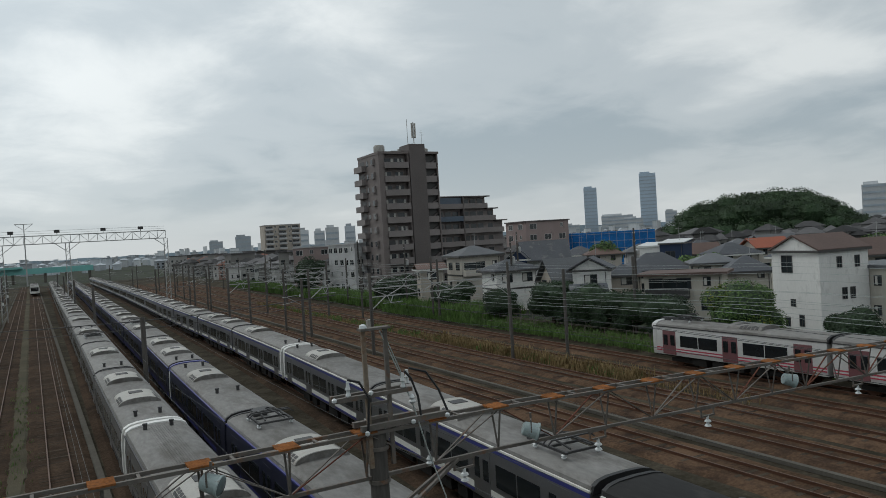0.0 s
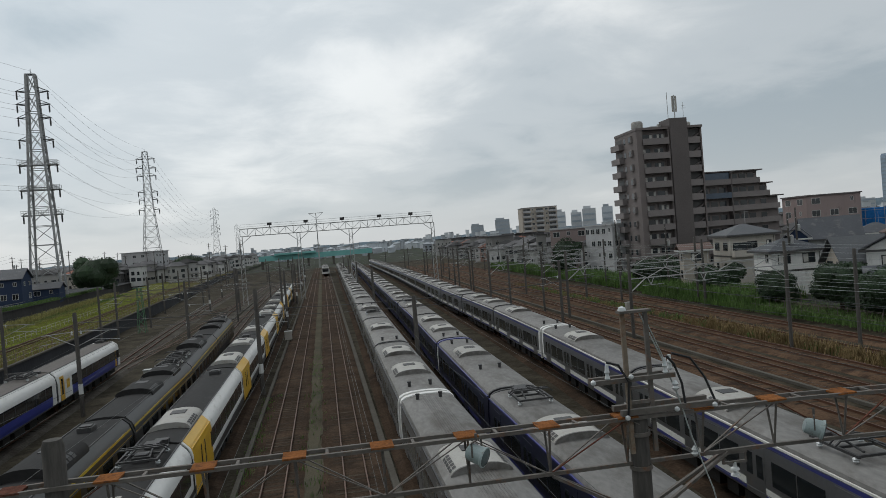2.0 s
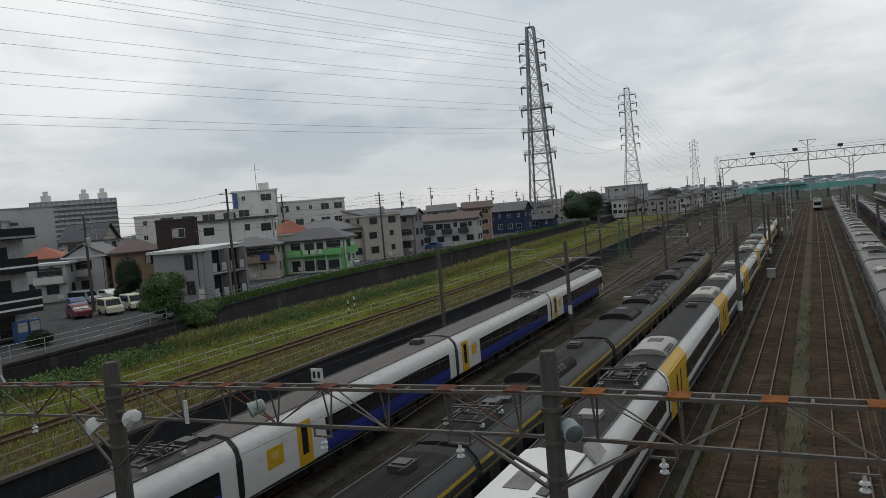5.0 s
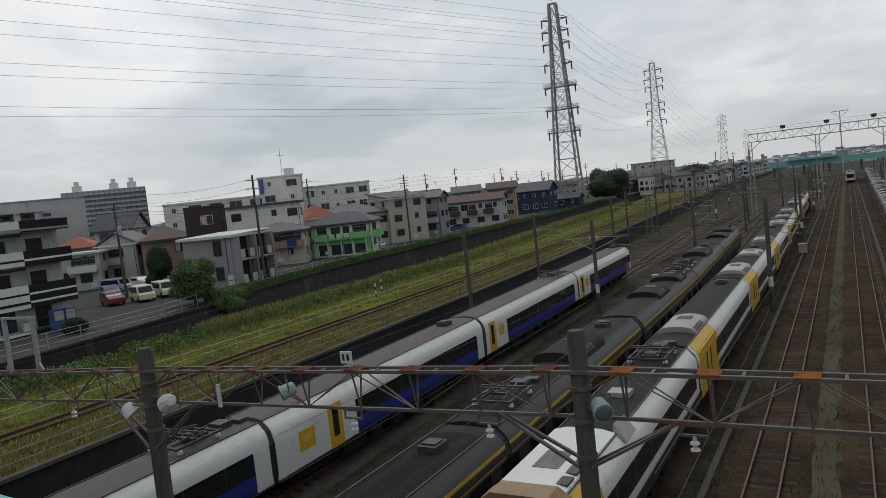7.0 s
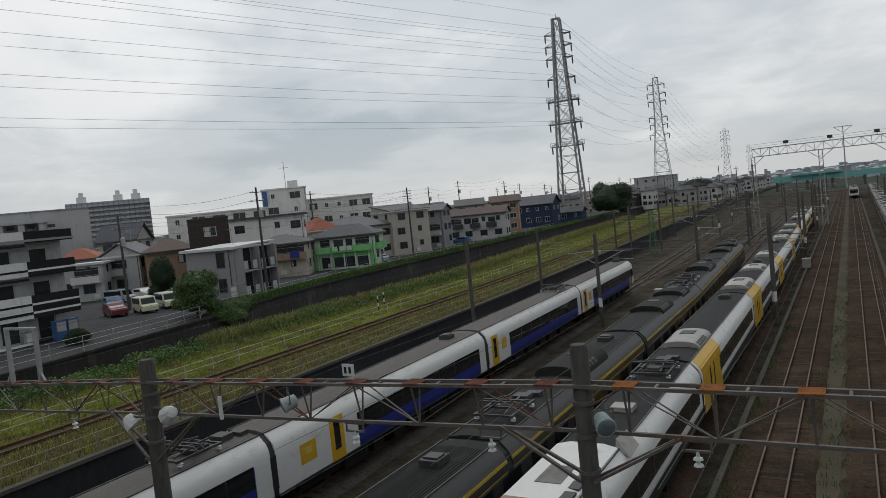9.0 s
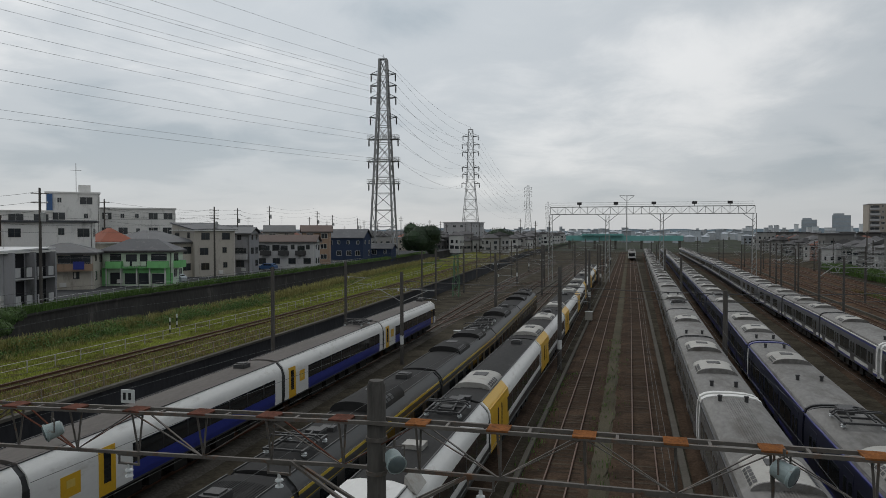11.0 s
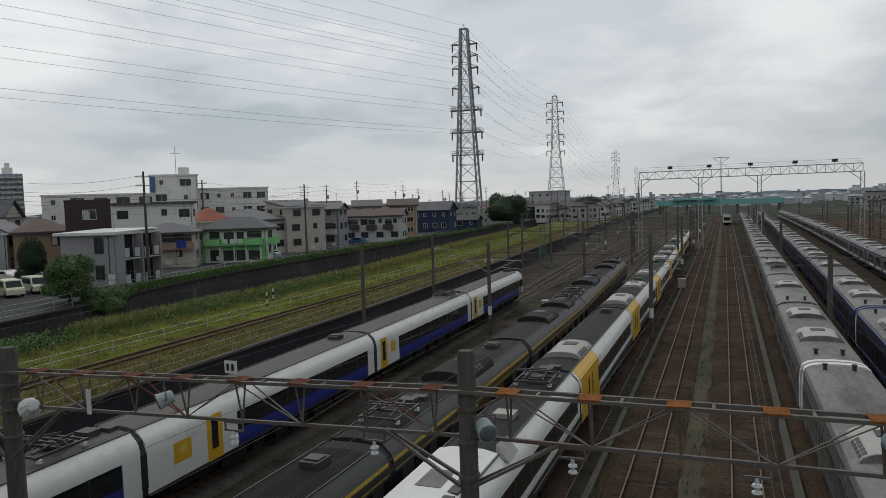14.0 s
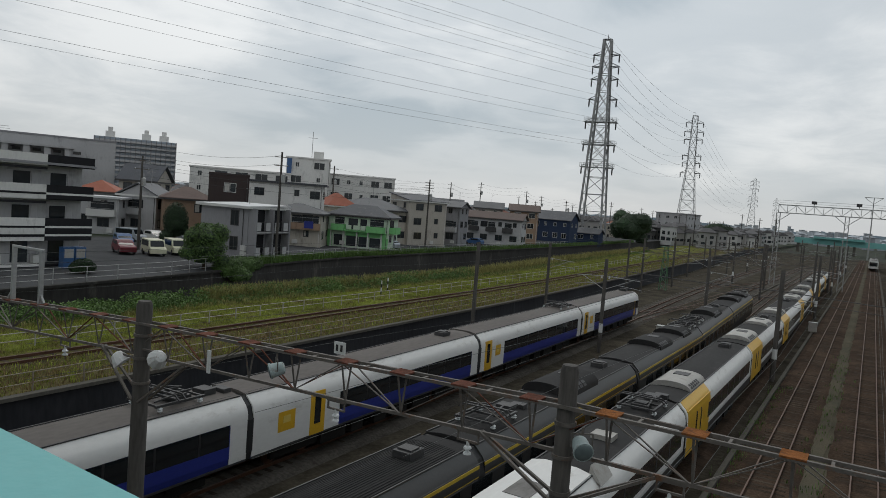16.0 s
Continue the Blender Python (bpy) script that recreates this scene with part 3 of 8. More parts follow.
def bogie(car, y, far=False):
    s = Shape()
    for sx in (-1, 1):
        s.box(sx * 1.02 - 0.09, sx * 1.02 + 0.09, y - 1.5, y + 1.5, 0.42, 0.72)
        s.box(sx * 1.02 - 0.14, sx * 1.02 + 0.14, y - 0.35, y + 0.35, 0.62, 0.9)
    b = part("bogie", s.box(-0.95, 0.95, y - 0.2, y + 0.2, 0.45, 0.85), UNDER, car)
    for yy in (() if far else (y - 1.05, y + 1.05)):
        w = Shape()
        for sx in (-1, 1):
            ring = Shape().lathe([(0.43, -0.06), (0.43, 0.06)], sides=16).moved(pose(sx * 0.566, yy, 0.43, 0, 90, 0))
            w.add(ring.v, ring.f)
        part("wheelset", w.bar((-0.6, yy, 0.43), (0.6, yy, 0.43), 0.16, 0.16, 8), RAIL, b)


def air_con(car, y, length=2.9, wide=2.2, z=3.5, high=0.40, mat=None, grille=METAL_DARK, dark=False):
    """A broad arched roof unit with upright ends, louvred flanks and a fan hatch."""
    mat = mat or AC_PALE
    n = 12

    def arc(k):
        a = math.pi * k / n
        c = math.cos(a)
        return wide / 2 * math.copysign(abs(c) ** 0.85, c), z - 0.12 + (high + 0.1) * math.sin(a) ** 0.75
    sec = [arc(k) for k in range(n + 1)]
    unit = part("roof_unit", Shape().run(sec, y - length / 2, y + length / 2), mat, car, "arched air-conditioning casing", smooth=True)
    part("end_rim", Shape().run([(x * 1.015, q + 0.012) for x, q in sec], y - length / 2 - 0.05, y - length / 2 + 0.04), mat if dark else ROOF_GREY, unit, smooth=True)
    for first in (1, n - 3):
        g = Shape()
        for row in range(5):
            for k in (first, first + 1):
                (xa, za), (xb, zb) = arc(k + 0.08), arc(k + 0.92)
                y0 = y - length * 0.42 + row * length * 0.115
                g.add([(xa * 1.01, y0, za + 0.012), (xb * 1.01, y0, zb + 0.012), (xb * 1.01, y0 + length * 0.085, zb + 0.012), (xa * 1.01, y0 + length * 0.085, za + 0.012)], [(0, 3, 2, 1)])
        part("louvre", g, grille, unit)
    q = arc(n / 2)[1]
    part("hatch", Shape().box(-0.36, 0.36, y + length * 0.06, y + length * 0.3, q - 0.06, q + 0.018), grille, unit)
    return unit


def pantograph(car, y, z=3.65):
    """A folded pantograph on its insulated base frame."""
    s = Shape()
    for sx in (-0.75, 0.75):
        s.bar((sx, y - 1.1, z + 0.2), (sx, y + 1.1, z + 0.2), 0.09)
    for yy in (-1.0, 0, 1.0):
        s.bar((-0.8, y + yy, z + 0.2), (0.8, y + yy, z + 0.2), 0.08)
    p = part("pantograph", s, METAL_DARK, car, "folded pantograph with sooty arms")
    arms = Shape()
    for sx in (-0.45, 0.45):
        arms.bar((sx, y - 0.9, z + 0.28), (sx * 0.6, y + 0.9, z + 0.4), 0.06)
        arms.bar((sx * 0.6, y + 0.9, z + 0.4), (sx * 1.3, y - 0.2, z + 0.5), 0.05)
    part("arm", arms, METAL_DARK, p)
    head = Shape()
    for yy in (-0.35, -0.05):
        head.bar((-0.85, y + yy, z + 0.52), (0.85, y + yy, z + 0.52), 0.07, 0.05)
        for sx in (-1, 1):
            head.bar((sx * 0.85, y + yy, z + 0.52), (sx * 1.05, y + yy, z + 0.36), 0.05)
    part("contact_head", head, METAL_DARK, p)
    for sx in (-0.75, 0.75):
        for yy in (-0.9, 0.9):
            part("insulator", Shape().lathe([(0.06, z - 0.02), (0.11, z + 0.03), (0.06, z + 0.06), (0.11, z + 0.1), (0.05, z + 0.16)], sx, y + yy, 8), PORCELAIN, p, "white porcelain insulator")
    part("switch_gear", Shape().box(-0.35, 0.3, y + 1.5, y + 2.1, z - 0.05, z + 0.22).box(-0.1, 0.5, y + 2.3, y + 2.7, z - 0.05, z + 0.15), METAL_DARK, car)


def roof_posts(car, ys, z=3.55, r=0.09):
    for y in ys:
        for sx in (-0.62, 0.55):
            part("ventilator", Shape().lathe([(r, z - 0.05), (r, z + 0.26), (r * 1.25, z + 0.27), (r * 1.25, z + 0.34)], sx, y, 8), METAL_DARK, car)


def underfloor(car, half, rnd, far=False):
    part("underframe", Shape().box(-1.2, 1.2, -half, half, 0.82, 0.98), UNDER, car)
    if far:
        part("equipment_box", Shape().box(-1.2, 1.2, -half + 5, half - 5, 0.32, 0.84), UNDER, car)
        return
    y = -half + 4.6
    while y < half - 5.2:
        w = rnd.uniform(0.9, 1.9)
        for sx in (-1, 1):
            part("equipment_box", Shape().box(sx * 0.85 - 0.4, sx * 0.85 + 0.4, y, y + w, 0.32, 0.84), UNDER, car)
        y += w + rnd.uniform(0.4, 1.0)


def commuter_car(m, label, side, roof, style, length=19.5, ac=(0.0,), panto=None, ribs=False, cab=0, posts=(), seed=1, group="", ac_mat=None, far=False, n_doors=4):
    """A four-door commuter car. style: navy, stripe, plain, red. cab: +1 or -1 for the end with a cab."""
    car = thing("railway_car", m, label, "railway car", group)
    rnd = random.Random(seed)
    half = length / 2
    part("body", Shape().run(body_section(), -half, half), side, car)
    part("roof", Shape().run(roof_section(), -half + 0.02, half - 0.02), roof, car, smooth=True)
    for sx in (-1, 1):
        gut = Shape()
        gut.bar((sx * 1.40, -half, 3.24), (sx * 1.40, half, 3.24), 0.09, 0.07)
        part("rain_gutter", gut, {"navy": BLUE_LINE, "stripe": CREAM}.get(style, METAL_DARK), car)
        if style in ("stripe", "red", "plain"):
            belts = {"stripe": ((3.02, 3.16, BLUE_LINE), (1.22, 1.50, CREAM), (1.08, 1.22, BLUE_LINE)), "red": ((1.45, 1.55, RED_LINE), (1.25, 1.34, RED_LINE)), "plain": ((1.15, 1.35, METAL_DARK),)}[style]
            for z0, z1, mat in belts:
                part("stripe", side_panel(Shape(), sx, -half + 0.02, half - 0.02, z0, z1, out=0.004), mat, car)
        if style == "navy":
            part("stripe", side_panel(Shape(), sx, -half + 0.02, half - 0.02, 1.16, 1.36, out=0.004), BLUE_LINE, car)
        if far == 2:
            part("window_band", side_panel(Shape(), sx, -half + 1.0, half - 1.0, 1.75, 2.6, out=0.010), GLASS, car)
            continue
        pitch = (length - 3.4) / (n_doors - 1)
        doors = [-half + 1.7 + pitch * i for i in range(n_doors)]
        for d in doors:
            leaf = part("door", side_panel(Shape(), sx, d - 0.68, d + 0.68, 1.02, 2.95, out=0.012), RED_DOOR if style == "red" else side, car)
            for k in (() if far else (-0.36, 0.36)):
                part("door_window", side_panel(Shape(), sx, d + k - 0.22, d + k + 0.22, 1.75, 2.6, out=0.018), GLASS, leaf)
        for a, b in zip(doors, doors[1:]):
            w = side_panel(Shape(), sx, a + 1.15, b - 1.15, 1.72, 2.62, out=0.010)
            win = part("window", w, GLASS, car)
            if not far:
                part("window_bar", side_panel(Shape(), sx, (a + b) / 2 - 0.03, (a + b) / 2 + 0.03, 1.72, 2.62, out=0.016), side, win)
    for e in (-1, 1):
        if e == cab:
            rim = Shape()
            for sec, o in ((body_section(1.47, 0.95, 1.3, 3.22, 1.43), 0),):
                n = len(sec)
                rim.run(sec, e * half - 0.35 if e > 0 else e * half - 0.02, e * half + 0.02 if e > 0 else e * half + 0.35)
            part("cab_mask", rim, WHITE_TRAIN if style != "red" else SILVER, car, "pale moulded cab end")
            part("roof_hoop", Shape().run(roof_section(1.44, 3.2, 3.69), e * half - 0.30, e * half + 0.03 * e + 0.1), {"navy": BLUE_LINE, "red": SILVER}.get(style, WHITE_TRAIN), car, smooth=True)
            part("windscreen", Shape().box(-1.2, 1.2, e * half + e * 0.02 - 0.02, e * half + e * 0.02 + 0.02, 1.75, 3.0), GLASS, car)
            for sx in (-0.95, 0.95):
                part("headlight", Shape().box(sx - 0.2, sx + 0.2, e * half + e * 0.03 - 0.02, e * half + e * 0.03 + 0.02, 1.2, 1.4), PORCELAIN, car)
        else:
            hoop = Shape().run(roof_section(1.37, 3.2, 3.66), e * half - 0.09, e * half + 0.09)
            part("end_hoop", hoop, BLACK, car, smooth=True)
            part("gangway", Shape().box(-0.62, 0.62, e * half + (0 if e > 0 else -0.24), e * half + (0.24 if e > 0 else 0), 1.0, 3.1), BLACK, car)
    for y in ac:
        air_con(car, y, mat=ac_mat)
    if panto is not None:
        pantograph(car, panto)
    roof_posts(car, posts)
    if ribs:
        for i in range(-11, 12):
            x = i * 0.1
            zz = 3.62 - 0.14 * (abs(x) / 1.1) ** 2
            part("roof_rib", Shape().box(x - 0.02, x + 0.02, -half + 0.5, half - 0.6, zz - 0.1, zz + 0.02), roof, car)
    if far == 2:
        part("underframe", Shape().box(-1.2, 1.2, -half, half, 0.3, 0.98), UNDER, car)
        return car
    for y in (-half + 3.1, half - 3.1):
        bogie(car, y, far)
    underfloor(car, half, rnd, far)
    return car


def on_track(key, y):
    path = TRACKS[key][0]
    turn = -math.degrees(math.atan((path(y + 6) - path(y - 6)) / 12))
    return pose(path(y), y, 0, 0, 0, turn)


# grey train on the fifth track: an older corrugated-roof set backs onto a smooth-roofed one
G_LABEL = "parked grey stainless commuter car with a smooth roof"
g_mid = commuter_car(on_track("G", 67.7), G_LABEL, STAINLESS, ROOF_GREY, "plain", ac=(0.8,), posts=(-8.6,), seed=2, group="grey parked train")
g_cab = commuter_car(on_track("G", 47.6), "parked grey stainless cab car with a pale cab hoop", STAINLESS, ROOF_GREY, "plain", ac=(-3.2, 4.6), cab=-1, posts=(-8.2,), seed=3, group="grey parked train")
g_pan = commuter_car(on_track("G", 87.8), "parked grey stainless car with a folded pantograph", STAINLESS, ROOF_GREY, "plain", ac=(2.6,), panto=-5.2, posts=(7.5,), seed=4, group="grey parked train")
g_near = commuter_car(on_track("G", 27.4), "parked grey cab car with a ribbed steel roof", STAINLESS, ROOF_GREY, "plain", ac=(-2.0,), ribs=True, cab=1, posts=(8.6,), seed=5, group="grey parked train")
commuter_car(on_track("G", 7.2), "parked grey car with a ribbed steel roof", STAINLESS, ROOF_GREY, "plain", ac=(0,), ribs=True, seed=6, group="grey parked train")
g_far = commuter_car(on_track("G", 107.9), G_LABEL, STAINLESS, ROOF_GREY, "plain", ac=(1.8,), posts=(), seed=5, group="grey parked train", far=True)
g_farp = commuter_car(on_track("G", 128.0), "parked grey stainless car with a folded pantograph", STAINLESS, ROOF_GREY, "plain", ac=(-2.0, 5.0), posts=(), seed=6, group="grey parked train", far=True)
g_last = commuter_car(on_track("G", 148.1), G_LABEL, STAINLESS, ROOF_GREY, "plain", ac=(-3.0, 4.0), seed=6, group="grey parked train", far=2)
for i in range(6, 15):
    copy_thing(g_last, on_track("G", 47.6 + 20.1 * i))

# navy train
N_GROUP = "navy parked train"
n_pan = commuter_car(on_track("N", 26.1), "parked navy commuter car with a blue gutter line and pantograph", NAVY, ROOF_GREY, "navy", ac=(1.4,), panto=7.0, posts=(), seed=7, group=N_GROUP)
n_cab = commuter_car(on_track("N", 46.1), "parked navy cab car with blue hoop over the roof", NAVY, ROOF_GREY, "navy", ac=(2.6,), cab=1, posts=(-4.0, 7.2), seed=8, group=N_GROUP)
n_mid = commuter_car(on_track("N", 66.4), "parked navy commuter car with pale roof unit", NAVY, ROOF_GREY, "navy", ac=(-3.6, 4.6), posts=(-8.6,), seed=9, group=N_GROUP)
commuter_car(on_track("N", 5.9), "parked navy commuter car with pale roof unit", NAVY, ROOF_GREY, "navy", ac=(0,), panto=7.3, seed=10, group=N_GROUP)
copy_thing(n_pan, on_track("N", 86.5))
n_far = commuter_car(on_track("N", 106.6), "parked navy commuter car with pale roof unit", NAVY, ROOF_GREY, "navy", ac=(-3.6, 4.6), seed=9, group=N_GROUP, far=True)
n_last = commuter_car(on_track("N", 126.7), "parked navy commuter car with pale roof unit", NAVY, ROOF_GREY, "navy", ac=(-3.6, 4.6), seed=9, group=N_GROUP, far=2)
for i in range(4, 14):
    copy_thing(n_last, on_track("N", 66.4 + 20.1 * i))

# silver train with navy and cream lines
S_GROUP = "striped silver parked train"
s_cab = commuter_car(on_track("S", 47.3), "parked silver cab car with navy and cream stripes", STAINLESS, ROOF_GREY, "stripe", ac=(3.0,), cab=1, posts=(8.3,), seed=11, group=S_GROUP)
s_mid = commuter_car(on_track("S", 27.4), "parked silver car with navy and cream stripes", STAINLESS, ROOF_GREY, "stripe", ac=(1.4,), panto=-6.6, seed=12, group=S_GROUP)
commuter_car(on_track("S", 7.4), "parked silver car with navy and cream stripes", STAINLESS, ROOF_DARK, "stripe", ac=(-3,), posts=(6.0,), seed=13, group=S_GROUP)
s_far = commuter_car(on_track("S", 67.6), "parked silver cab car with cream cab hoop", STAINLESS, ROOF_GREY, "stripe", ac=(4.0,), cab=-1, posts=(-8.4,), seed=14, group=S_GROUP)
s_long = commuter_car(on_track("S", 87.8), "parked silver car with navy and cream stripes", STAINLESS, ROOF_GREY, "stripe", ac=(-4.2, 4.2), seed=15, group=S_GROUP)
s_farc = commuter_car(on_track("S", 107.9), "parked silver car with navy and cream stripes", STAINLESS, ROOF_GREY, "stripe", ac=(-4.2, 4.2), seed=15, group=S_GROUP, far=True)
copy_thing(s_farc, on_track("S", 128.0))
s_last = commuter_car(on_track("S", 148.1), "parked silver car with navy and cream stripes", STAINLESS, ROOF_GREY, "stripe", ac=(-4.2, 4.2), seed=15, group=S_GROUP, far=2)
for i in range(4, 14):
    copy_thing(s_last, on_track("S", 87.8 + 20.1 * i))


# express cars: smooth sides with a painted shoulder
def express_car(m, label, kind, length=19.9, nose=0, panto=None, seed=1, group="", block=1, ac=(), order=0, far=False):
    """kind: blue (white, blue, yellow doors), yellow (white with yellow door blocks), dark (charcoal with a yellow line)."""
    car = thing("railway_car", m, label, "railway car", group)
    rnd = random.Random(seed)
    half = length / 2
    lower = {"blue": BLUE, "yellow": METAL_DARK, "dark": CHARCOAL}[kind]
    upper = {"blue": WHITE_TRAIN, "yellow": WHITE_TRAIN, "dark": CHARCOAL}[kind]
    deck = {"blue": ROOF_BROWN, "yellow": ROOF_DARK, "dark": ROOF_DARK}[kind]
    taper = 1.6 if nose else 0
    y0, y1 = -half + (taper if nose < 0 else 0), half - (taper if nose > 0 else 0)
    part("body", Shape().run(body_section(top=3.0, shoulder=1.25), y0, y1), lower if kind != "yellow" else WHITE_TRAIN, car)
    # shoulders and roof deck
    for sx in (-1, 1):
        sec = [(1.45, 2.62), (1.44, 2.82), (1.39, 3.02), (1.30, 3.17), (1.02, 3.455), (0.98, 3.48), (0.98, 3.30), (1.36, 2.62)]
        part("shoulder", Shape().run(sec if sx > 0 else flip(sec), y0, y1), upper, car, smooth=True)
    part("roof", Shape().run([(-1.0, 3.3), (1.0, 3.3), (1.0, 3.47), (0.5, 3.56), (0, 3.58), (-0.5, 3.56), (-1.0, 3.47)], y0 + 0.02, y1 - 0.02), deck, car, smooth=True)
    for sx in (-1, 1):
        part("roof_edge", Shape().bar((sx * 1.0, y0, 3.5), (sx * 1.0, y1, 3.5), 0.05, 0.04), METAL_DARK, car)
        if kind == "blue":
            part("white_end", side_panel(Shape(), sx, -half, -half + (5.6 if order else 3.6), 1.0, 2.62, out=0.004), WHITE_TRAIN, car)
            part("white_end", side_panel(Shape(), sx, half - 0.9, y1, 1.0, 2.62, out=0.004), WHITE_TRAIN, car)
            d = part("door", side_panel(Shape(), sx, -half + 0.6 + 2.9 * order, -half + 1.6 + 2.9 * order, 1.03, 2.95, out=0.02), YELLOW, car, "yellow entrance door")
            part("door_window", side_panel(Shape(), sx, -half + 0.88 + 2.9 * order, -half + 1.3 + 2.9 * order, 1.5, 2.75, out=0.026), GLASS, d)
            sq = part("emblem", side_panel(Shape(), sx, -half + (1.45 if order else 2.2), -half + (2.5 if order else 3.0), 1.65 if order else 1.8, 2.5, out=0.010), YELLOW, car, "plain yellow square emblem")
            part("emblem_inset", side_panel(Shape(), sx, -half + (1.75 if order else 2.45), -half + (2.2 if order else 2.75), 2.0, 2.3, out=0.016), YELLOW_PALE, sq)
            band = part("window_band", side_panel(Shape(), sx, -half + (5.6 if order else 3.6), half - 0.95, 1.78, 2.60, out=0.012), GLASS, car)
            for i in range(7):
                yy = -half + 5.8 + i * 1.95
                part("pillar", side_panel(Shape(), sx, yy - 0.05, yy + 0.05, 1.78, 2.60, out=0.016), BLACK, band)
            part("sill_line", side_panel(Shape(), sx, -half, y1, 0.97, 1.05, out=0.008), METAL_DARK, car)
        elif kind == "yellow":
            e = -half if block > 0 else half - 5.6
            blk = part("yellow_block", side_panel(Shape(), sx, e + 0.25, e + 5.4, 0.98, 3.10, out=0.008), YELLOW, car, "yellow painted block round the door")
            top = [(1.462, 2.62), (1.452, 2.82), (1.402, 3.03), (1.312, 3.18), (1.03, 3.468), (1.02, 3.30), (1.36, 2.62)]
            part("yellow_shoulder", Shape().run(top if sx > 0 else flip(top), e + 0.25, e + 5.4), YELLOW, blk)
            door = part("door", side_panel(Shape(), sx, e + 2.2, e + 3.3, 1.03, 2.85, out=0.018), YELLOW, blk)
            for k in (0.0, 1.0):
                part("door_window", side_panel(Shape(), sx, e + 2.05 + k, e + 2.3 + k, 1.6, 2.75, out=0.024), GLASS, door)
            band = part("window_band", side_panel(Shape(), sx, e + 5.0 if block > 0 else -half + 0.6, half - 0.6 if block > 0 else e, 1.80, 2.66, out=0.010), GLASS, car)
            for i in range(6):
                yy = -half + 6.6 + i * 2.1
                part("pillar", side_panel(Shape(), sx, yy - 0.06, yy + 0.06, 1.80, 2.66, out=0.014), METAL_DARK, band)
            part("skirt", side_panel(Shape(), sx, y0, y1, 0.98, 1.45, out=0.004), CHARCOAL, car)
            part("belt", side_panel(Shape(), sx, y0, y1, 1.45, 1.60, out=0.006), FRAME_W, car)
        else:
            part("stripe", side_panel(Shape(), sx, y0, y1, 2.86, 2.98, out=0.004), YELLOW_DULL, car, "dull yellow line under the roof")
            part("stripe", side_panel(Shape(), sx, y0, y1, 2.58, 2.64, out=0.004), YELLOW_DULL, car)
            for i in range(8):
                yy = -half + 1.6 + i * 2.3
                part("window", side_panel(Shape(), sx, yy, yy + 1.5, 1.75, 2.5, out=0.010), GLASS, car)
    for e in (-1, 1):
        if e == nose:
            n = Shape()
            secs = []
            base = [(-1.38, 0.9), (1.38, 0.9), (1.45, 1.3), (1.45, 2.5), (1.36, 3.18), (0.98, 3.5), (-0.98, 3.5), (-1.36, 3.18), (-1.45, 2.5), (-1.45, 1.3)]
            yb = half - taper
            for k, (dy, w, h) in enumerate(((0, 1.0, 1.0), (0.55, 0.98, 0.99), (1.1, 0.92, 0.94), (1.5, 0.8, 0.85), (1.6, 0.7, 0.8))):
                secs.append([(x * w, e * (yb + dy), 0.9 + (z - 0.9) * h) for x, z in base])
            k = len(base)
            vs = [p for sct in secs for p in sct]
            fs = [(j * k + i, j * k + (i + 1) % k, (j + 1) * k + (i + 1) % k, (j + 1) * k + i) for j in range(len(secs) - 1) for i in range(k)]
            fs += [tuple(range((len(secs) - 1) * k, len(secs) * k))]
            if e < 0:
                fs = [tuple(reversed(f)) for f in fs]
            nose_ob = part("nose", n.add(vs, fs), WHITE_TRAIN if kind != "yellow" else YELLOW, car, "rounded cab nose", smooth=True)
            part("windscreen", Shape().box(-0.95, 0.95, e * (half - 0.10) - 0.04, e * (half - 0.10) + 0.04, 1.9, 2.75), GLASS, nose_ob)
            for sx in (-1, 1):
                part("cab_window", side_panel(Shape(), sx, e * (half - 1.75) - 0.35, e * (half - 1.75) + 0.35, 1.9, 2.6, out=0.012), GLASS, nose_ob)
                part("yellow_post", side_panel(Shape(), sx, e * (half - 2.5) - 0.3, e * (half - 2.5) + 0.3, 1.1, 2.62, out=0.012), YELLOW, nose_ob)
                part("headlight", Shape().box(sx * 0.75 - 0.16, sx * 0.75 + 0.16, e * half - 0.16, e * half + 0.02, 1.15, 1.35), PORCELAIN, nose_ob)
        else:
            part("bellows", Shape().run([(-1.38, 0.96), (1.38, 0.96), (1.455, 1.3), (1.455, 2.6), (1.28, 3.12), (0.95, 3.42), (-0.95, 3.42), (-1.28, 3.12), (-1.455, 2.6), (-1.455, 1.3)], e * half - (0.02 if e > 0 else 0.26), e * half + (0.26 if e > 0 else 0.02)), BLACK, car)
    for y, length_ac, mat, hgh in ac:
        air_con(car, y, length_ac, 1.95 if kind != "dark" else 2.2, 3.5, hgh, mat, dark=True)
    if panto is not None:
        pantograph(car, panto, 3.58)
    part("roof_box", Shape().box(-0.34, 0.34, half - 2.7, half - 1.9, 3.5, 3.8).box(-0.26, 0.26, half - 2.55, half - 2.05, 3.8, 3.86), METAL_DARK, car)
    for y in (-half + 3.0, half - 3.2):
        bogie(car, y, far)
    underfloor(car, half, rnd, far)
    return car


E_GROUP = "blue and white parked express"
e_mid = express_car(on_track("E", 50.7), "parked white and blue express car with yellow doors", "blue", length=19.9, panto=7.2, seed=20, group=E_GROUP)
e_nose = express_car(on_track("E", 71.2), "parked white and blue express cab car with rounded nose", "blue", length=20.6, nose=1, seed=21, group=E_GROUP)
e_roof = express_car(on_track("E", 30.4), "parked white and blue express car with yellow doors", "blue", length=19.9, seed=22, group=E_GROUP, order=1)
copy_thing(e_mid, on_track("E", 10.2))

Y_GROUP = "white and yellow parked train"
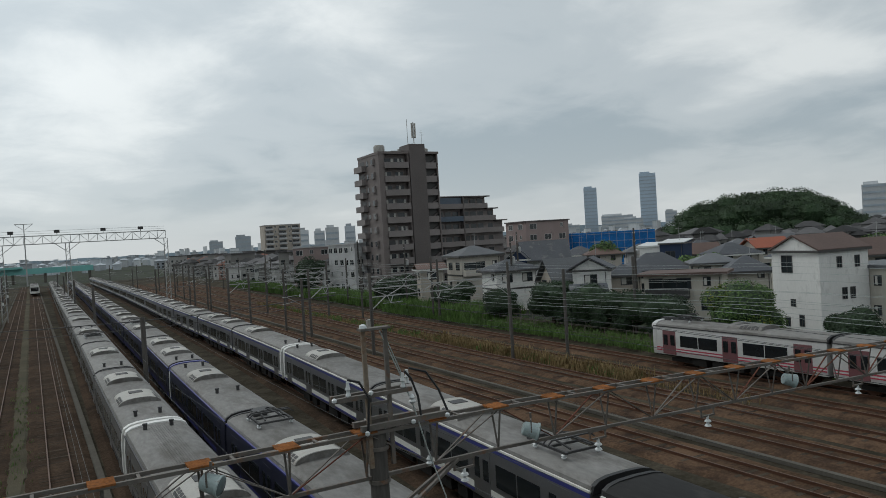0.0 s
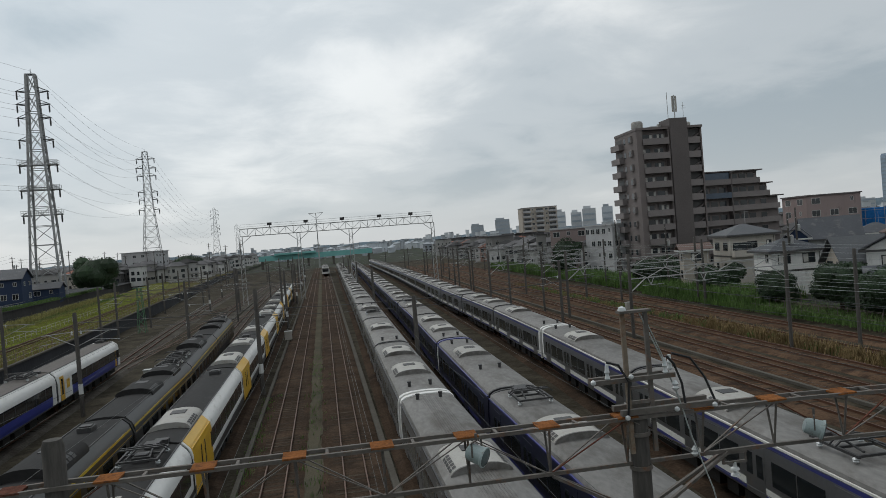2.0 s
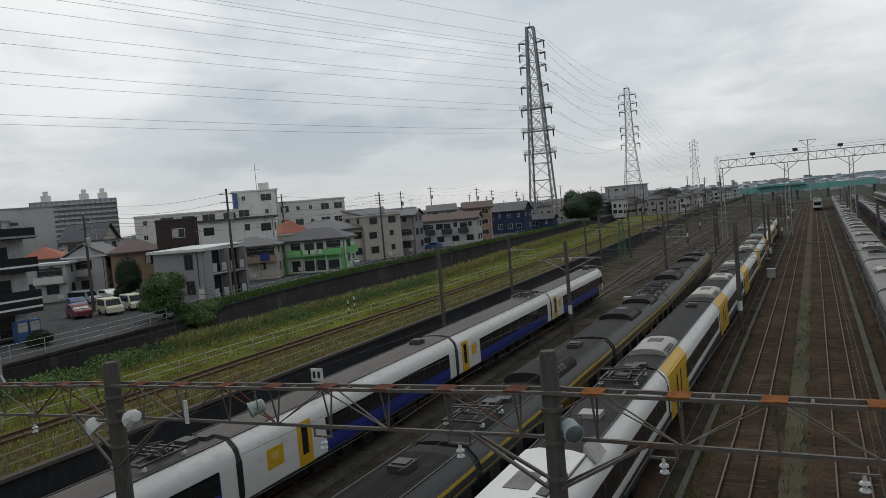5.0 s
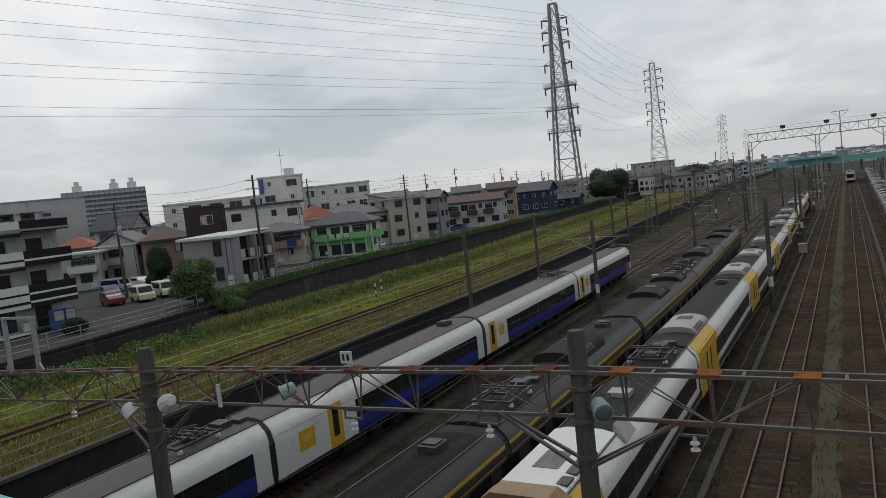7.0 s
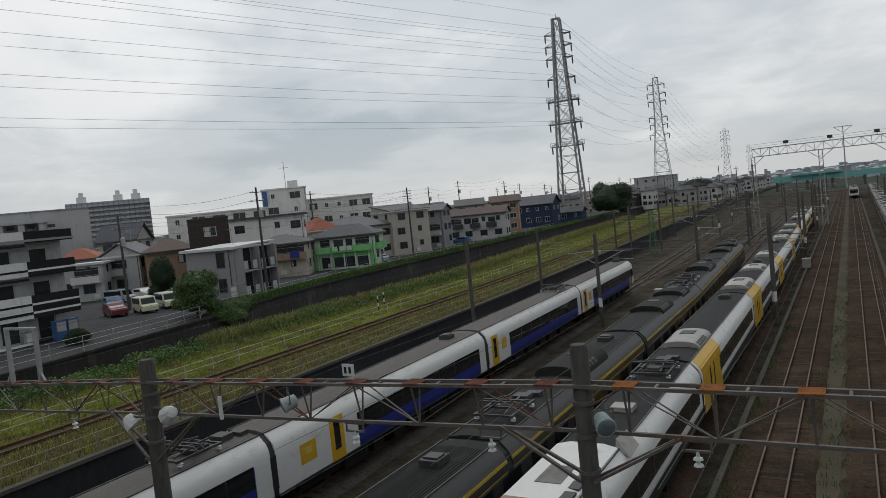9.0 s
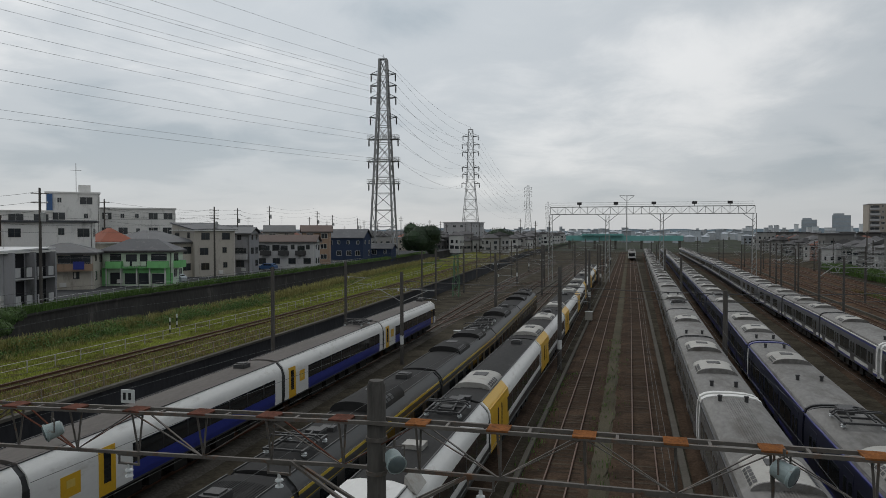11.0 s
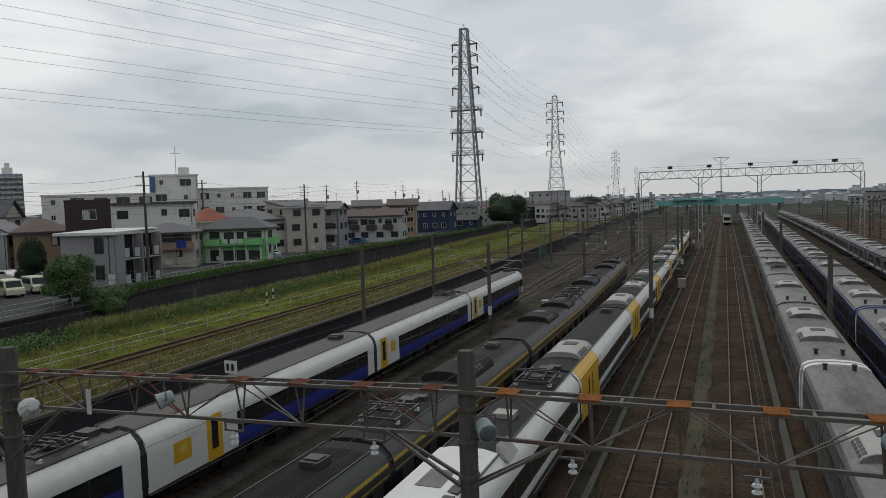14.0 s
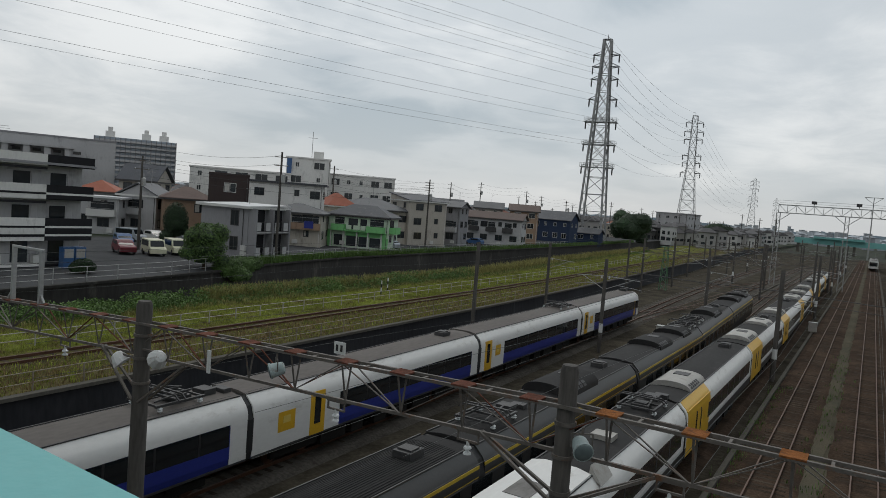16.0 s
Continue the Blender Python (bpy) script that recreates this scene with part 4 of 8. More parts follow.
y_mid = express_car(on_track("Y", 43.4), "parked white express car with a yellow door block", "yellow", seed=23, group=Y_GROUP, ac=((-5.6, 3.4, AC_PALE, 0.36),), panto=None)
y_near = express_car(on_track("Y", 23.2), "parked white express cab car with a tan hood over the cab", "yellow", seed=24, group=Y_GROUP, ac=(), panto=7.8)
y_two = express_car(on_track("Y", 63.6), "parked white express car with a yellow door block", "yellow", seed=25, group=Y_GROUP, ac=((-6.0, 4.2, AC_PALE, 0.36), (4, 3.4, AC_PALE, 0.3)))
for i in range(1, 6):
    copy_thing((y_two, y_mid)[i % 2], on_track("Y", 63.6 + 20.2 * i))
# the nearest cab: white roof cover with a hatch, louvres and a tan hood
part("cab_roof_cover", Shape().run([(-1.02, 3.45), (1.02, 3.45), (1.0, 3.58), (0.55, 3.68), (-0.55, 3.68), (-1.0, 3.58)], -6.2, -1.6), WHITE_TRAIN, y_near, "white roof cover behind the cab")
part("roof_hatch", Shape().box(-0.42, 0.36, -5.0, -3.7, 3.68, 3.70), ROOF_GREY, y_near)
for k in range(3):
    part("louvre", Shape().box(0.62, 0.95, -5.9 + k * 0.75, -5.35 + k * 0.75, 3.6, 3.665), METAL_DARK, y_near)
part("tan_hood", Shape().run([(-1.2, 3.2), (1.2, 3.2), (1.15, 3.5), (0.8, 3.74), (-0.8, 3.74), (-1.15, 3.5)], -7.0, -6.2), ORANGE_TAN, y_near, "tan hood over the cab windows")
part("deflector", Shape().add([(0.9, -1.5, 3.5), (1.35, -1.5, 3.25), (1.35, -0.4, 3.3), (0.95, -0.3, 3.75), (0.9, -1.4, 3.8)], [(0, 1, 2, 3, 4)]), AC_PALE, y_near)
part("roof_box", Shape().box(-0.3, 0.5, 2.0, 2.7, 3.5, 3.75), AC_PALE, y_near)

D_GROUP = "dark parked train"
d_mid = express_car(on_track("D", 30.8), "parked charcoal car with a dull yellow line", "dark", length=18.2, seed=26, group=D_GROUP, ac=((1.4, 4.2, ROOF_DARK, 0.5),), panto=-6.4)
d_near = express_car(on_track("D", 12.2), "parked charcoal car with a dull yellow line", "dark", length=18.2, seed=27, group=D_GROUP, ac=())
d_far = express_car(on_track("D", 49.6), "parked charcoal car with a dull yellow line", "dark", length=18.2, seed=28, group=D_GROUP, ac=((-1.4, 3.2, ROOF_DARK, 0.42), (5.0, 2.6, ROOF_DARK, 0.4)), panto=8.0)
for i in range(-9, 10):
    part("roof_rib", Shape().box(i * 0.1 - 0.018, i * 0.1 + 0.018, -8.6, 8.4, 3.4, 3.598 - 0.11 * (i / 10) ** 2), ROOF_DARK, d_near)
for i in range(1, 3):
    copy_thing((d_far, d_mid)[i % 2], on_track("D", 49.6 + 18.6 * i))

# local train that runs out of the picture on the outermost track
RUN = [commuter_car(on_track("R5", 36.2 - 15.6 * i), "silver local train car with red lines and maroon doors", SILVER, ROOF_GREY, "red", length=15.2, n_doors=3, ac=(-1.0,), panto=(5.2 if i == 0 else None), cab=1 if i == 0 else 0, seed=30 + i, group="running local train", ac_mat=ROOF_GREY) for i in range(4)]

# a far train standing on the second track
commuter_car(on_track("B", 300), "silver train standing far down the track", STAINLESS, ROOF_GREY, "plain", ac=(0,), cab=-1, seed=40)
commuter_car(on_track("B", 320), "silver train standing far down the track", STAINLESS, ROOF_GREY, "plain", ac=(0,), seed=41)

# ---- the near gantry over the yard: a triangular lattice beam on round masts ----
GY = 12.0
LENS = material("dull_lamp_glass", (0.13, 0.165, 0.17), 0.25, vary=0.15, scale=0.3, fine=10, bump=0)
PIPE_TAN = material("tan_post_paint", (0.2, 0.16, 0.12), 0.75, vary=0.3, scale=0.5, fine=14, dirt=(0.15, 0.08, 0.04), dirt_amount=0.3)
GANTRY_TOP = [(-34, 7.35), (-22.6, 7.70), (-16, 7.98), (-4.35, 8.28), (5.27, 8.24), (8.3, 8.22), (21, 7.78), (34, 7.3)]


def beam_z(x):
    for (xa, za), (xb, zb) in zip(GANTRY_TOP, GANTRY_TOP[1:]):
        if xa <= x <= xb:
            return za + (zb - za) * (x - xa) / (xb - xa)
    return GANTRY_TOP[-1][1]


def insulator(parent, x, y, z, discs=3, r=0.075, mat=PORCELAIN, up=False):
    """A short string of porcelain discs under (or on) a bracket."""
    rings, h = [], 0.0
    for _ in range(discs):
        rings += [(0.035, h), (r, h + 0.02), (r * 0.85, h + 0.05), (0.035, h + 0.07)]
        h += 0.11
    rings.append((0.03, h + 0.05))
    z0 = z if up else z - h - 0.05
    return part("insulator", Shape().lathe([(a, z0 + b) for a, b in rings], x, y, 10), mat, parent, "white porcelain insulator discs", smooth=True)


def flood_lamp(x, y, z, turn, label="pale green drum floodlight under the gantry"):
    """A drum-shaped floodlight in a yoke."""
    lamp = thing("floodlight", pose(x, y, z, 0, 0, turn) @ Matrix.Diagonal((0.8, 0.8, 0.8, 1)), label, "floodlight", "gantry floodlights")
    part("drum", Shape().lathe([(0.10, -0.24), (0.17, -0.2), (0.19, -0.05), (0.2, 0.12), (0.225, 0.15), (0.225, 0.19)], sides=18).moved(pose(0, 0, 0, 106, 0, 0)), LAMP_PAINT, lamp, smooth=True)
    part("lens", Shape().lathe([(0.2, 0.191), (0.17, 0.215), (0.08, 0.225)], sides=18).moved(pose(0, 0, 0, 106, 0, 0)), LENS, lamp, "dull glass front", smooth=True)
    part("yoke", Shape().bar((-0.23, 0, 0), (-0.23, 0, 0.3), 0.03).bar((0.23, 0, 0), (0.23, 0, 0.3), 0.03).bar((-0.23, 0, 0.3), (0.23, 0, 0.3), 0.03).bar((0, 0, 0.3), (0, 0, 0.45), 0.05), STEEL, lamp)
    return lamp


def near_gantry():
    g = thing("overhead_line_gantry", pose(0, GY, 0), "rusty lattice gantry beam spanning the yard on grey masts", "gantry")
    xs = []
    x = -33.6
    rnd = random.Random(5)
    while x < 33.6:
        xs.append(x)
        x += 1.43
    for dy in (-0.17, 0.17):
        s = Shape().tube([(x, dy, z) for x, z in GANTRY_TOP], 0.045, 4)
        part("top_chord", s, STEEL, g, "grey angle iron with rust streaks")
    low = Shape().tube([(x, 0, beam_z(x) - 0.84) for x in xs], 0.045, 4)
    part("bottom_chord", low, STEEL, g)
    for i, x in enumerate(xs):
        z = beam_z(x)
        part("rust_patch", Shape().box(x - 0.19, x + 0.19, -0.205, 0.205, z + 0.005, z + 0.036), RUST if x > -4 else RUST_DARK, g, "rusted gusset plate")
        part("cross_tie", Shape().box(x + 0.5, x + 0.55, -0.17, 0.17, z - 0.02, z + 0.02), STEEL, g)
        for dy in (-0.17, 0.17):
            part("upright", Shape().bar((x, dy, z), (x + 0.02, 0, z - 0.84), 0.038, 0.016), STEEL, g)
            if i + 1 < len(xs):
                xb = xs[i + 1]
                if i % 2:
                    a, b = (x, dy, z), (xb, 0, beam_z(xb) - 0.84)
                else:
                    a, b = (x, 0, z - 0.84), (xb, dy, beam_z(xb))
                part("diagonal", Shape().bar(a, b, 0.036, 0.016), STEEL if rnd.random() < 0.75 else RUST_DARK, g)
    for x, top, r, collars in ((-16.0, 8.55, 0.20, True), (-4.35, 9.0, 0.165, True), (5.27, 8.3, 0.17, True)):
        m = part("mast", Shape().lathe([(r * 1.12, -0.35), (r * 1.06, 4.0), (r, top - 0.1), (r * 0.8, top)], x, 0, 18), MAST, g, "weathered round concrete mast", smooth=True)
        for zz in (beam_z(x) - 0.35, beam_z(x) - 0.95, beam_z(x) - 1.6):
            part("collar", Shape().lathe([(r * 1.18, zz), (r * 1.18, zz + 0.07)], x, 0, 18), STEEL, m)
        for sx in (-1, 1):
            for dy in (-0.16, 0.16):
                part("knee_brace", Shape().bar((x + sx * 0.12, dy, beam_z(x) - (2.05 if x < -10 else 1.72)), (x + sx * 1.65, dy * 0.3, beam_z(x) - 0.86), 0.07, 0.05), STEEL, g)
    # outer masts beyond the view
    for x in (-33.4, 33.4):
        part("mast", Shape().lathe([(0.22, -0.35), (0.18, 8.3)], x, 0, 14), MAST, g, smooth=True)
    for x in (-19.4, -9.5, -6.26, -2.46, 0.44, 7.07, 10.5, 14.0, 20.3):
        z = beam_z(x) - 0.84
        arm = part("hanger", Shape().bar((x - 0.25, 0, z - 0.04), (x + 0.25, 0, z - 0.04), 0.05).bar((x - 0.22, 0, z), (x - 0.22, 0, z - 0.22), 0.03).bar((x + 0.22, 0, z), (x + 0.22, 0, z - 0.22), 0.03).bar((x - 0.24, 0, z - 0.22), (x + 0.24, 0, z - 0.22), 0.04), STEEL, g)
        insulator(arm, x, 0, z - 0.22, 2, 0.085)
    # cable gear on the third mast: twin posts, brackets, insulators and drooping cables
    for dx in (-0.17, 0.26):
        part("post", Shape().bar((5.27 + dx, -0.1, 7.6), (5.27 + dx - 0.03, -0.1, 10.08), 0.075, 0.06), PIPE_TAN if dx < 0 else STEEL, g)
    part("post_cap", Shape().box(5.0, 5.58, -0.2, 0.0, 10.08, 10.12), STEEL, g)
    part("lamp_dome", Shape().lathe([(0.06, 10.10), (0.075, 10.13), (0.06, 10.18), (0.02, 10.2)], 5.08, -0.1, 12), PORCELAIN, g, "white dome on the post", smooth=True)
    part("bracket", Shape().bar((4.45, -0.16, 8.92), (5.95, -0.16, 8.92), 0.08).bar((4.45, 0.1, 8.92), (5.95, 0.1, 8.92), 0.08), STEEL, g)
    part("bracket", Shape().bar((4.9, -0.18, 8.35), (6.7, -0.18, 8.35), 0.10).bar((4.9, 0.2, 8.35), (6.7, 0.2, 8.35), 0.10), STEEL, g)
    part("rung", Shape().bar((5.1, -0.1, 8.75), (5.53, -0.1, 8.75), 0.05).bar((5.1, -0.1, 8.5), (5.53, -0.1, 8.5), 0.05), STEEL, g)
    for x, y, z in ((4.7, -0.16, 8.96), (5.78, -0.16, 8.96), (6.0, 0.1, 8.96)):
        insulator(g, x, y, z, 2, 0.05, up=True)
    for x, y, z in ((4.42, -0.2, 8.94), (5.1, -0.24, 8.98), (4.98, -0.26, 8.28), (5.9, -0.26, 8.33), (6.62, -0.26, 8.33)):
        part("cap_insulator", Shape().lathe([(0.02, z - 0.045), (0.045, z - 0.02), (0.045, z + 0.02), (0.015, z + 0.045)], x, y, 10), PORCELAIN, g, "round white insulator", smooth=True)
    for pts in ([(5.85, -0.1, 9.25), (5.97, -0.12, 9.1), (6.08, -0.15, 8.75), (6.1, -0.2, 8.35)], [(6.05, 0.1, 9.25), (6.35, 0.0, 9.15), (6.55, -0.1, 8.8), (6.68, -0.2, 8.35)], [(4.72, -0.1, 9.25), (4.9, -0.2, 9.2), (5.05, -0.25, 8.9), (5.0, -0.25, 8.3)]):
        part("cable", Shape().tube(pts, 0.022, 6), BLACK, g)
    part("cable", Shape().tube([(5.4, -0.1, 10.05), (5.75, -0.14, 9.2), (5.95, -0.2, 8.6), (6.15, -0.25, 7.8), (6.4, -0.4, 6.9), (6.6, -0.5, 5.8)], 0.014, 5), WIRE_PALE, g)
    part("cable", Shape().tube([(5.46, -0.1, 10.05), (5.8, -0.1, 9.2)], 0.012, 5), WIRE_PALE, g)
    for x, z in ((5.92, 8.75), (6.2, 7.55)):
        part("cap_insulator", Shape().lathe([(0.03, z - 0.1), (0.07, z - 0.05), (0.03, z - 0.02), (0.06, z + 0.02), (0.02, z + 0.08)], x, -0.22, 10), PORCELAIN, g, smooth=True)
    # shaded lamps on the first mast
    for sx, z in ((-0.78, 6.92), (0.82, 7.2)):
        part("lamp_arm", Shape().bar((-16.0, -0.1, z + 0.12), (-16.0 + sx, -0.1, z + 0.12), 0.05), STEEL, g)
        part("lamp_shade", Shape().lathe([(0.26, -0.16), (0.23, -0.05), (0.14, 0.14), (0.06, 0.17)], sides=10).moved(pose(-16.0 + sx, -0.12, z, 18, -38 if sx < 0 else 62, 0)), WHITE_PLATE, g, "white fluted lamp shade")
    # small steel portal standing on the beam
    for x in (-22.2, -20.75):
        part("portal_leg", Shape().bar((x, 0, beam_z(x)), (x, 0, 9.35), 0.09, 0.12), STEEL_PALE, g)
    part("portal_bar", Shape().bar((-22.3, 0, 9.38), (-20.65, 0, 9.38), 0.07), STEEL_PALE, g)
    for x, d in ((-22.45, 1), (-20.55, -1)):
        part("portal_foot", Shape().bar((x, 0, beam_z(x) + 0.06), (x + d * 0.28, 0, beam_z(x) + 0.4), 0.06), STEEL_PALE, g)
    part("number_plate", Shape().box(-9.62, -9.32, -0.06, -0.04, 8.3, 8.56), WHITE_PLATE, g, "white plate with dark bars")
    for k in (-0.07, 0.05):
        part("plate_mark", Shape().box(-9.47 + k - 0.03, -9.47 + k + 0.03, -0.066, -0.058, 8.36, 8.5), BLACK, g)
    part("number_plate", Shape().box(-13.3, -13.2, -0.24, -0.2, 7.2, 7.75), WHITE_PLATE, g, "narrow white plate")


near_gantry()
for x, dz, turn in ((-3.95, 0.62, 36), (2.29, 0.28, 52), (8.58, 0.55, 55), (16.93, 0.5, 58), (-11.1, 0.42, -40)):
    flood_lamp(x, GY - 0.2, beam_z(x) - dz, turn)


# ---- standing masts with brackets ----
def mast(x, y, top, r=0.15, base=-0.35, arms=(), steel=False, plate=True, z_arm=5.6):
    """A round mast with hinged cantilevers that hold the contact wire. arms: signed reach to each track."""
    m = thing("overhead_line_mast", pose(x, y, 0), "grey pole carrying brackets for the overhead wires", "overhead line mast", "overhead line masts")
    pole = part("pole", Shape().lathe([(r * 1.12, base), (r, top - 0.08), (r * 0.7, top)], 0, 0, 10), MAST, m, smooth=True)
    if plate:
        part("band", Shape().lathe([(r * 1.16, 1.5), (r * 1.16, 2.3)], 0, 0, 10), WHITE_PLATE, pole, "white warning band")
    for a in arms:
        s = Shape().bar((0, 0, z_arm + 0.9), (a, 0, z_arm + 0.75), 0.06, 0.06, 6).bar((0, 0, z_arm - 0.3), (a * 0.8, 0, z_arm + 0.78), 0.06, 0.06, 6).bar((a * 0.35, 0, z_arm + 0.2), (a * 1.05, 0, z_arm), 0.045, 0.045, 6)
        c = part("cantilever", s, STEEL_PALE, m)
        insulator(c, a * 0.12, 0, z_arm + 0.95, 2, 0.09)
    return m


for y, xs in ((62, (-5.81,)), (112, (-6.0,)), (160, (-6.2,)), (208, (-6.4,)), (258, (-6.6,))):
    for x in xs:
        mast(x, y, 8.6, 0.17, arms=(2.4,))
for y in (57, 105, 153, 201, 250):
    mast(6.9, y, 7.2 if y < 60 else 8.0, 0.17, arms=())
mast(-19.75, 61.2, 8.0, 0.16, arms=(3.1, -2.6))
mast(-15.2, 83, 8.2, 0.16, arms=(2.6,))
mast(-20.6, 112, 8.2, 0.16, arms=(3.0, -3.0))
mast(-24.5, 160, 8.2, 0.16, arms=(3.0, -3.0))
mast(-28.0, 205, 8.2, 0.16, arms=(3.0,))
mast(-29.4, 55.4, 8.6, 0.16, arms=(), plate=False)
mast(-31.2, 76, 8.2, 0.15, arms=(3,), plate=False)
mast(-33.3, 114, 8.4, 0.15, arms=(3,), plate=False)
mast(-35.7, 155, 8.4, 0.15, arms=(3,), plate=False)
mast(-38.9, 204, 8.4, 0.15, arms=(3,), plate=False)
for x, y, top in ((39.1, 56, 8.3), (41.9, 51.3, 8.2), (54.0, 54.8, 8.6), (25.0, 96, 8.4), (50.6, 92, 9.0), (29, 142, 8.4), (52, 128, 9)):
    mast(x, y, top, 0.14, arms=(), plate=False)


# ---- lattice beams over the outer tracks ----
def span(y, xa, xb, z, mat, legs=True, depth=0.9, step=1.8):
    """A lattice portal across the outer tracks."""
    g = thing("lattice_portal", pose(0, y, 0), "pale steel lattice portal over the outer tracks", "gantry", "outer track portals")
    n = max(4, int((xb - xa) / step))
    for dz in (0, -depth):
        part("chord", Shape().bar((xa, 0, z + dz), (xb, 0, z + dz), 0.10, 0.10), mat, g)
    for i in range(n):
        x0, x1 = xa + (xb - xa) * i / n, xa + (xb - xa) * (i + 1) / n
        part("lacing", Shape().bar((x0, 0, z - (depth if i % 2 else 0)), (x1, 0, z - (0 if i % 2 else depth)), 0.07), mat, g)
    for i in range(1, n, 3):
        x = xa + (xb - xa) * i / n
        part("drop_bracket", Shape().bar((x, 0, z - depth), (x + 0.35, 0, z - depth - 0.75), 0.06).bar((x + 0.7, 0, z - depth), (x + 0.35, 0, z - depth - 0.75), 0.06).bar((x - 0.6, 0, z - depth - 0.8), (x + 1.8, 0, z - depth - 0.75), 0.05), mat, g)
    for x, sx in ((xa, 1), (xb, -1)):
        part("mast", Shape().lathe([(0.19, -0.3), (0.16, z + 1.6), (0.1, z + 1.7)], x, 0, 10), MAST, g, smooth=True)
        part("knee_brace", Shape().bar((x, 0, z - depth - 1.4), (x + sx * 1.8, 0, z - depth), 0.09), mat, g)
    return g


for y, xa, xb, z in ((70, 31.0, 48.8, 6.75), (90, 31.2, 50.5, 7.0), (112, 26.0, 42.0, 7.4), (130, 37.0, 56, 7.4), (165, 30.0, 58, 7.4), (205, 33.5, 60, 7.5), (250, 36, 62, 7.5)):
    span(y, xa, xb, z, STEEL_PALE)

for y in (62, 112, 160):
    for z, r in ((6.9, 0.034), (6.3, 0.022)):
        solid("cross_span_wire", Shape().tube([(-19.7 if y < 100 else -20.5, y, z + 0.2), (-12, y, z - 0.05), (-5.85, y - 0.1, z), (0.5, y - 2, z - 0.12), (6.9, y - 4.8, z), (13, y - 3, z - 0.1), (24, y, z + 0.15)], r, 5), METAL_DARK, "dark cross-span wire between masts", "cross-span wire")
for i, (x, y) in enumerate(((25.2, 75), (31.0, 100), (31.2, 150), (45, 105), (47, 150), (26.3, 140), (26.6, 190), (34, 195), (40, 240), (27, 240), (33, 280), (25, 290), (44, 290), (52, 230), (-15.4, 130), (-21, 180), (-26, 240), (-13.5, 230), (-33, 255), (-22, 290), (-11.4, 280), (-38, 300), (-12.8, 175), (-29, 180), (-31, 135), (-17.2, 150))):
    mast(x, y, 8.2 + 0.5 * (i % 3), 0.15, arms=((-2.2,), (2.2,), (-2.0, 2.0))[i % 3], plate=False)
for y, xa, xb in ((118, -32, -6.9), (166, -35, -7.1), (214, -38, -7.4)):
    span(y, xa, xb, 7.0, STEEL, depth=0.6)



GREEN_STEEL = material("green_mast_paint", (0.07, 0.16, 0.085), 0.6, vary=0.2, scale=1, fine=10)
gm = thing("signal_mast", pose(-30.6, 127, -0.3), "green painted lattice mast beside the retaining wall", "signal mast")
for sx, sy in ((-1, -1), (1, -1), (1, 1), (-1, 1)):
    part("leg", Shape().bar((sx * 0.6, sy * 0.6, 0), (sx * 0.3, sy * 0.3, 7.6), 0.1), GREEN_STEEL, gm)
for i in range(6):
    z, k = i * 1.25, 0.6 - 0.05 * i
    part("brace", Shape().bar((-k, -k, z), (k - 0.05, -k, z + 1.25), 0.07).bar((k, -k, z), (-k + 0.05, -k, z + 1.25), 0.07), GREEN_STEEL, gm)
part("platform", Shape().box(-0.9, 0.9, -0.6, 0.6, 7.5, 7.6), GREEN_STEEL, gm)


# ---- tall far gantry across the whole yard ----
def far_gantry():
    y, xa, xb = 171.0, -18.2, 26.6
    g = thing("signal_gantry", pose(0, y, 0), "tall white lattice gantry across the whole yard", "gantry")
    z = 17.2
    for dy in (-0.5, 0.5):
        for dz in (0, -1.7):
            part("chord", Shape().bar((xa, dy, z + dz), (xb, dy, z + dz), 0.16), STEEL_PALE, g)
    n = 26
    for i in range(n + 1):
        x = xa + (xb - xa) * i / n
        part("upright", Shape().bar((x, -0.5, z), (x, -0.5, z - 1.7), 0.10), STEEL_PALE, g)
        if i < n:
            x1 = xa + (xb - xa) * (i + 1) / n
            part("diagonal", Shape().bar((x, -0.5, z - (1.7 if i % 2 else 0)), (x1, -0.5, z - (0 if i % 2 else 1.7)), 0.09), STEEL_PALE, g)
    part("handrail", Shape().bar((xa, 0.6, z + 1.0), (xb, 0.6, z + 1.0), 0.05).bar((xa, 0.6, z + 0.5), (xb, 0.6, z + 0.5), 0.04), STEEL_PALE, g)
    for x in (xa, -5.1, 7.0, xb):
        leg = part("leg", Shape().bar((x - 0.5, 0, -0.3), (x - 0.35, 0, z - 1.7), 0.16).bar((x + 0.5, 0, -0.3), (x + 0.35, 0, z - 1.7), 0.16), STEEL_PALE, g)
        lac = Shape()
        for i in range(12):
            za, zb = i * 1.25, (i + 1) * 1.25
            lac.bar((x - 0.46, 0, za), (x + 0.46, 0, zb), 0.07)
        part("lacing", lac, STEEL_PALE, leg)
        for sx in (-1, 1):
            if xa < x + sx * 2.4 < xb:
                part("knee_brace", Shape().bar((x, 0, z - 3.6), (x + sx * 2.4, 0, z - 1.7), 0.12), STEEL_PALE, g)
    for x in (-11.5, -3.2, 5.2, 14, 21.5):
        part("lamp_head", Shape().box(x - 0.5, x + 0.5, -0.4, 0.4, z + 0.5, z + 1.1).bar((x, 0, z), (x, 0, z + 0.5), 0.12), METAL_DARK, g)


far_gantry()


# ---- wires ----
def wire(points, r, mat, label, group):
    return solid("overhead_wire", Shape().tube(points, r, 4), mat, label, "overhead wire", group=group)


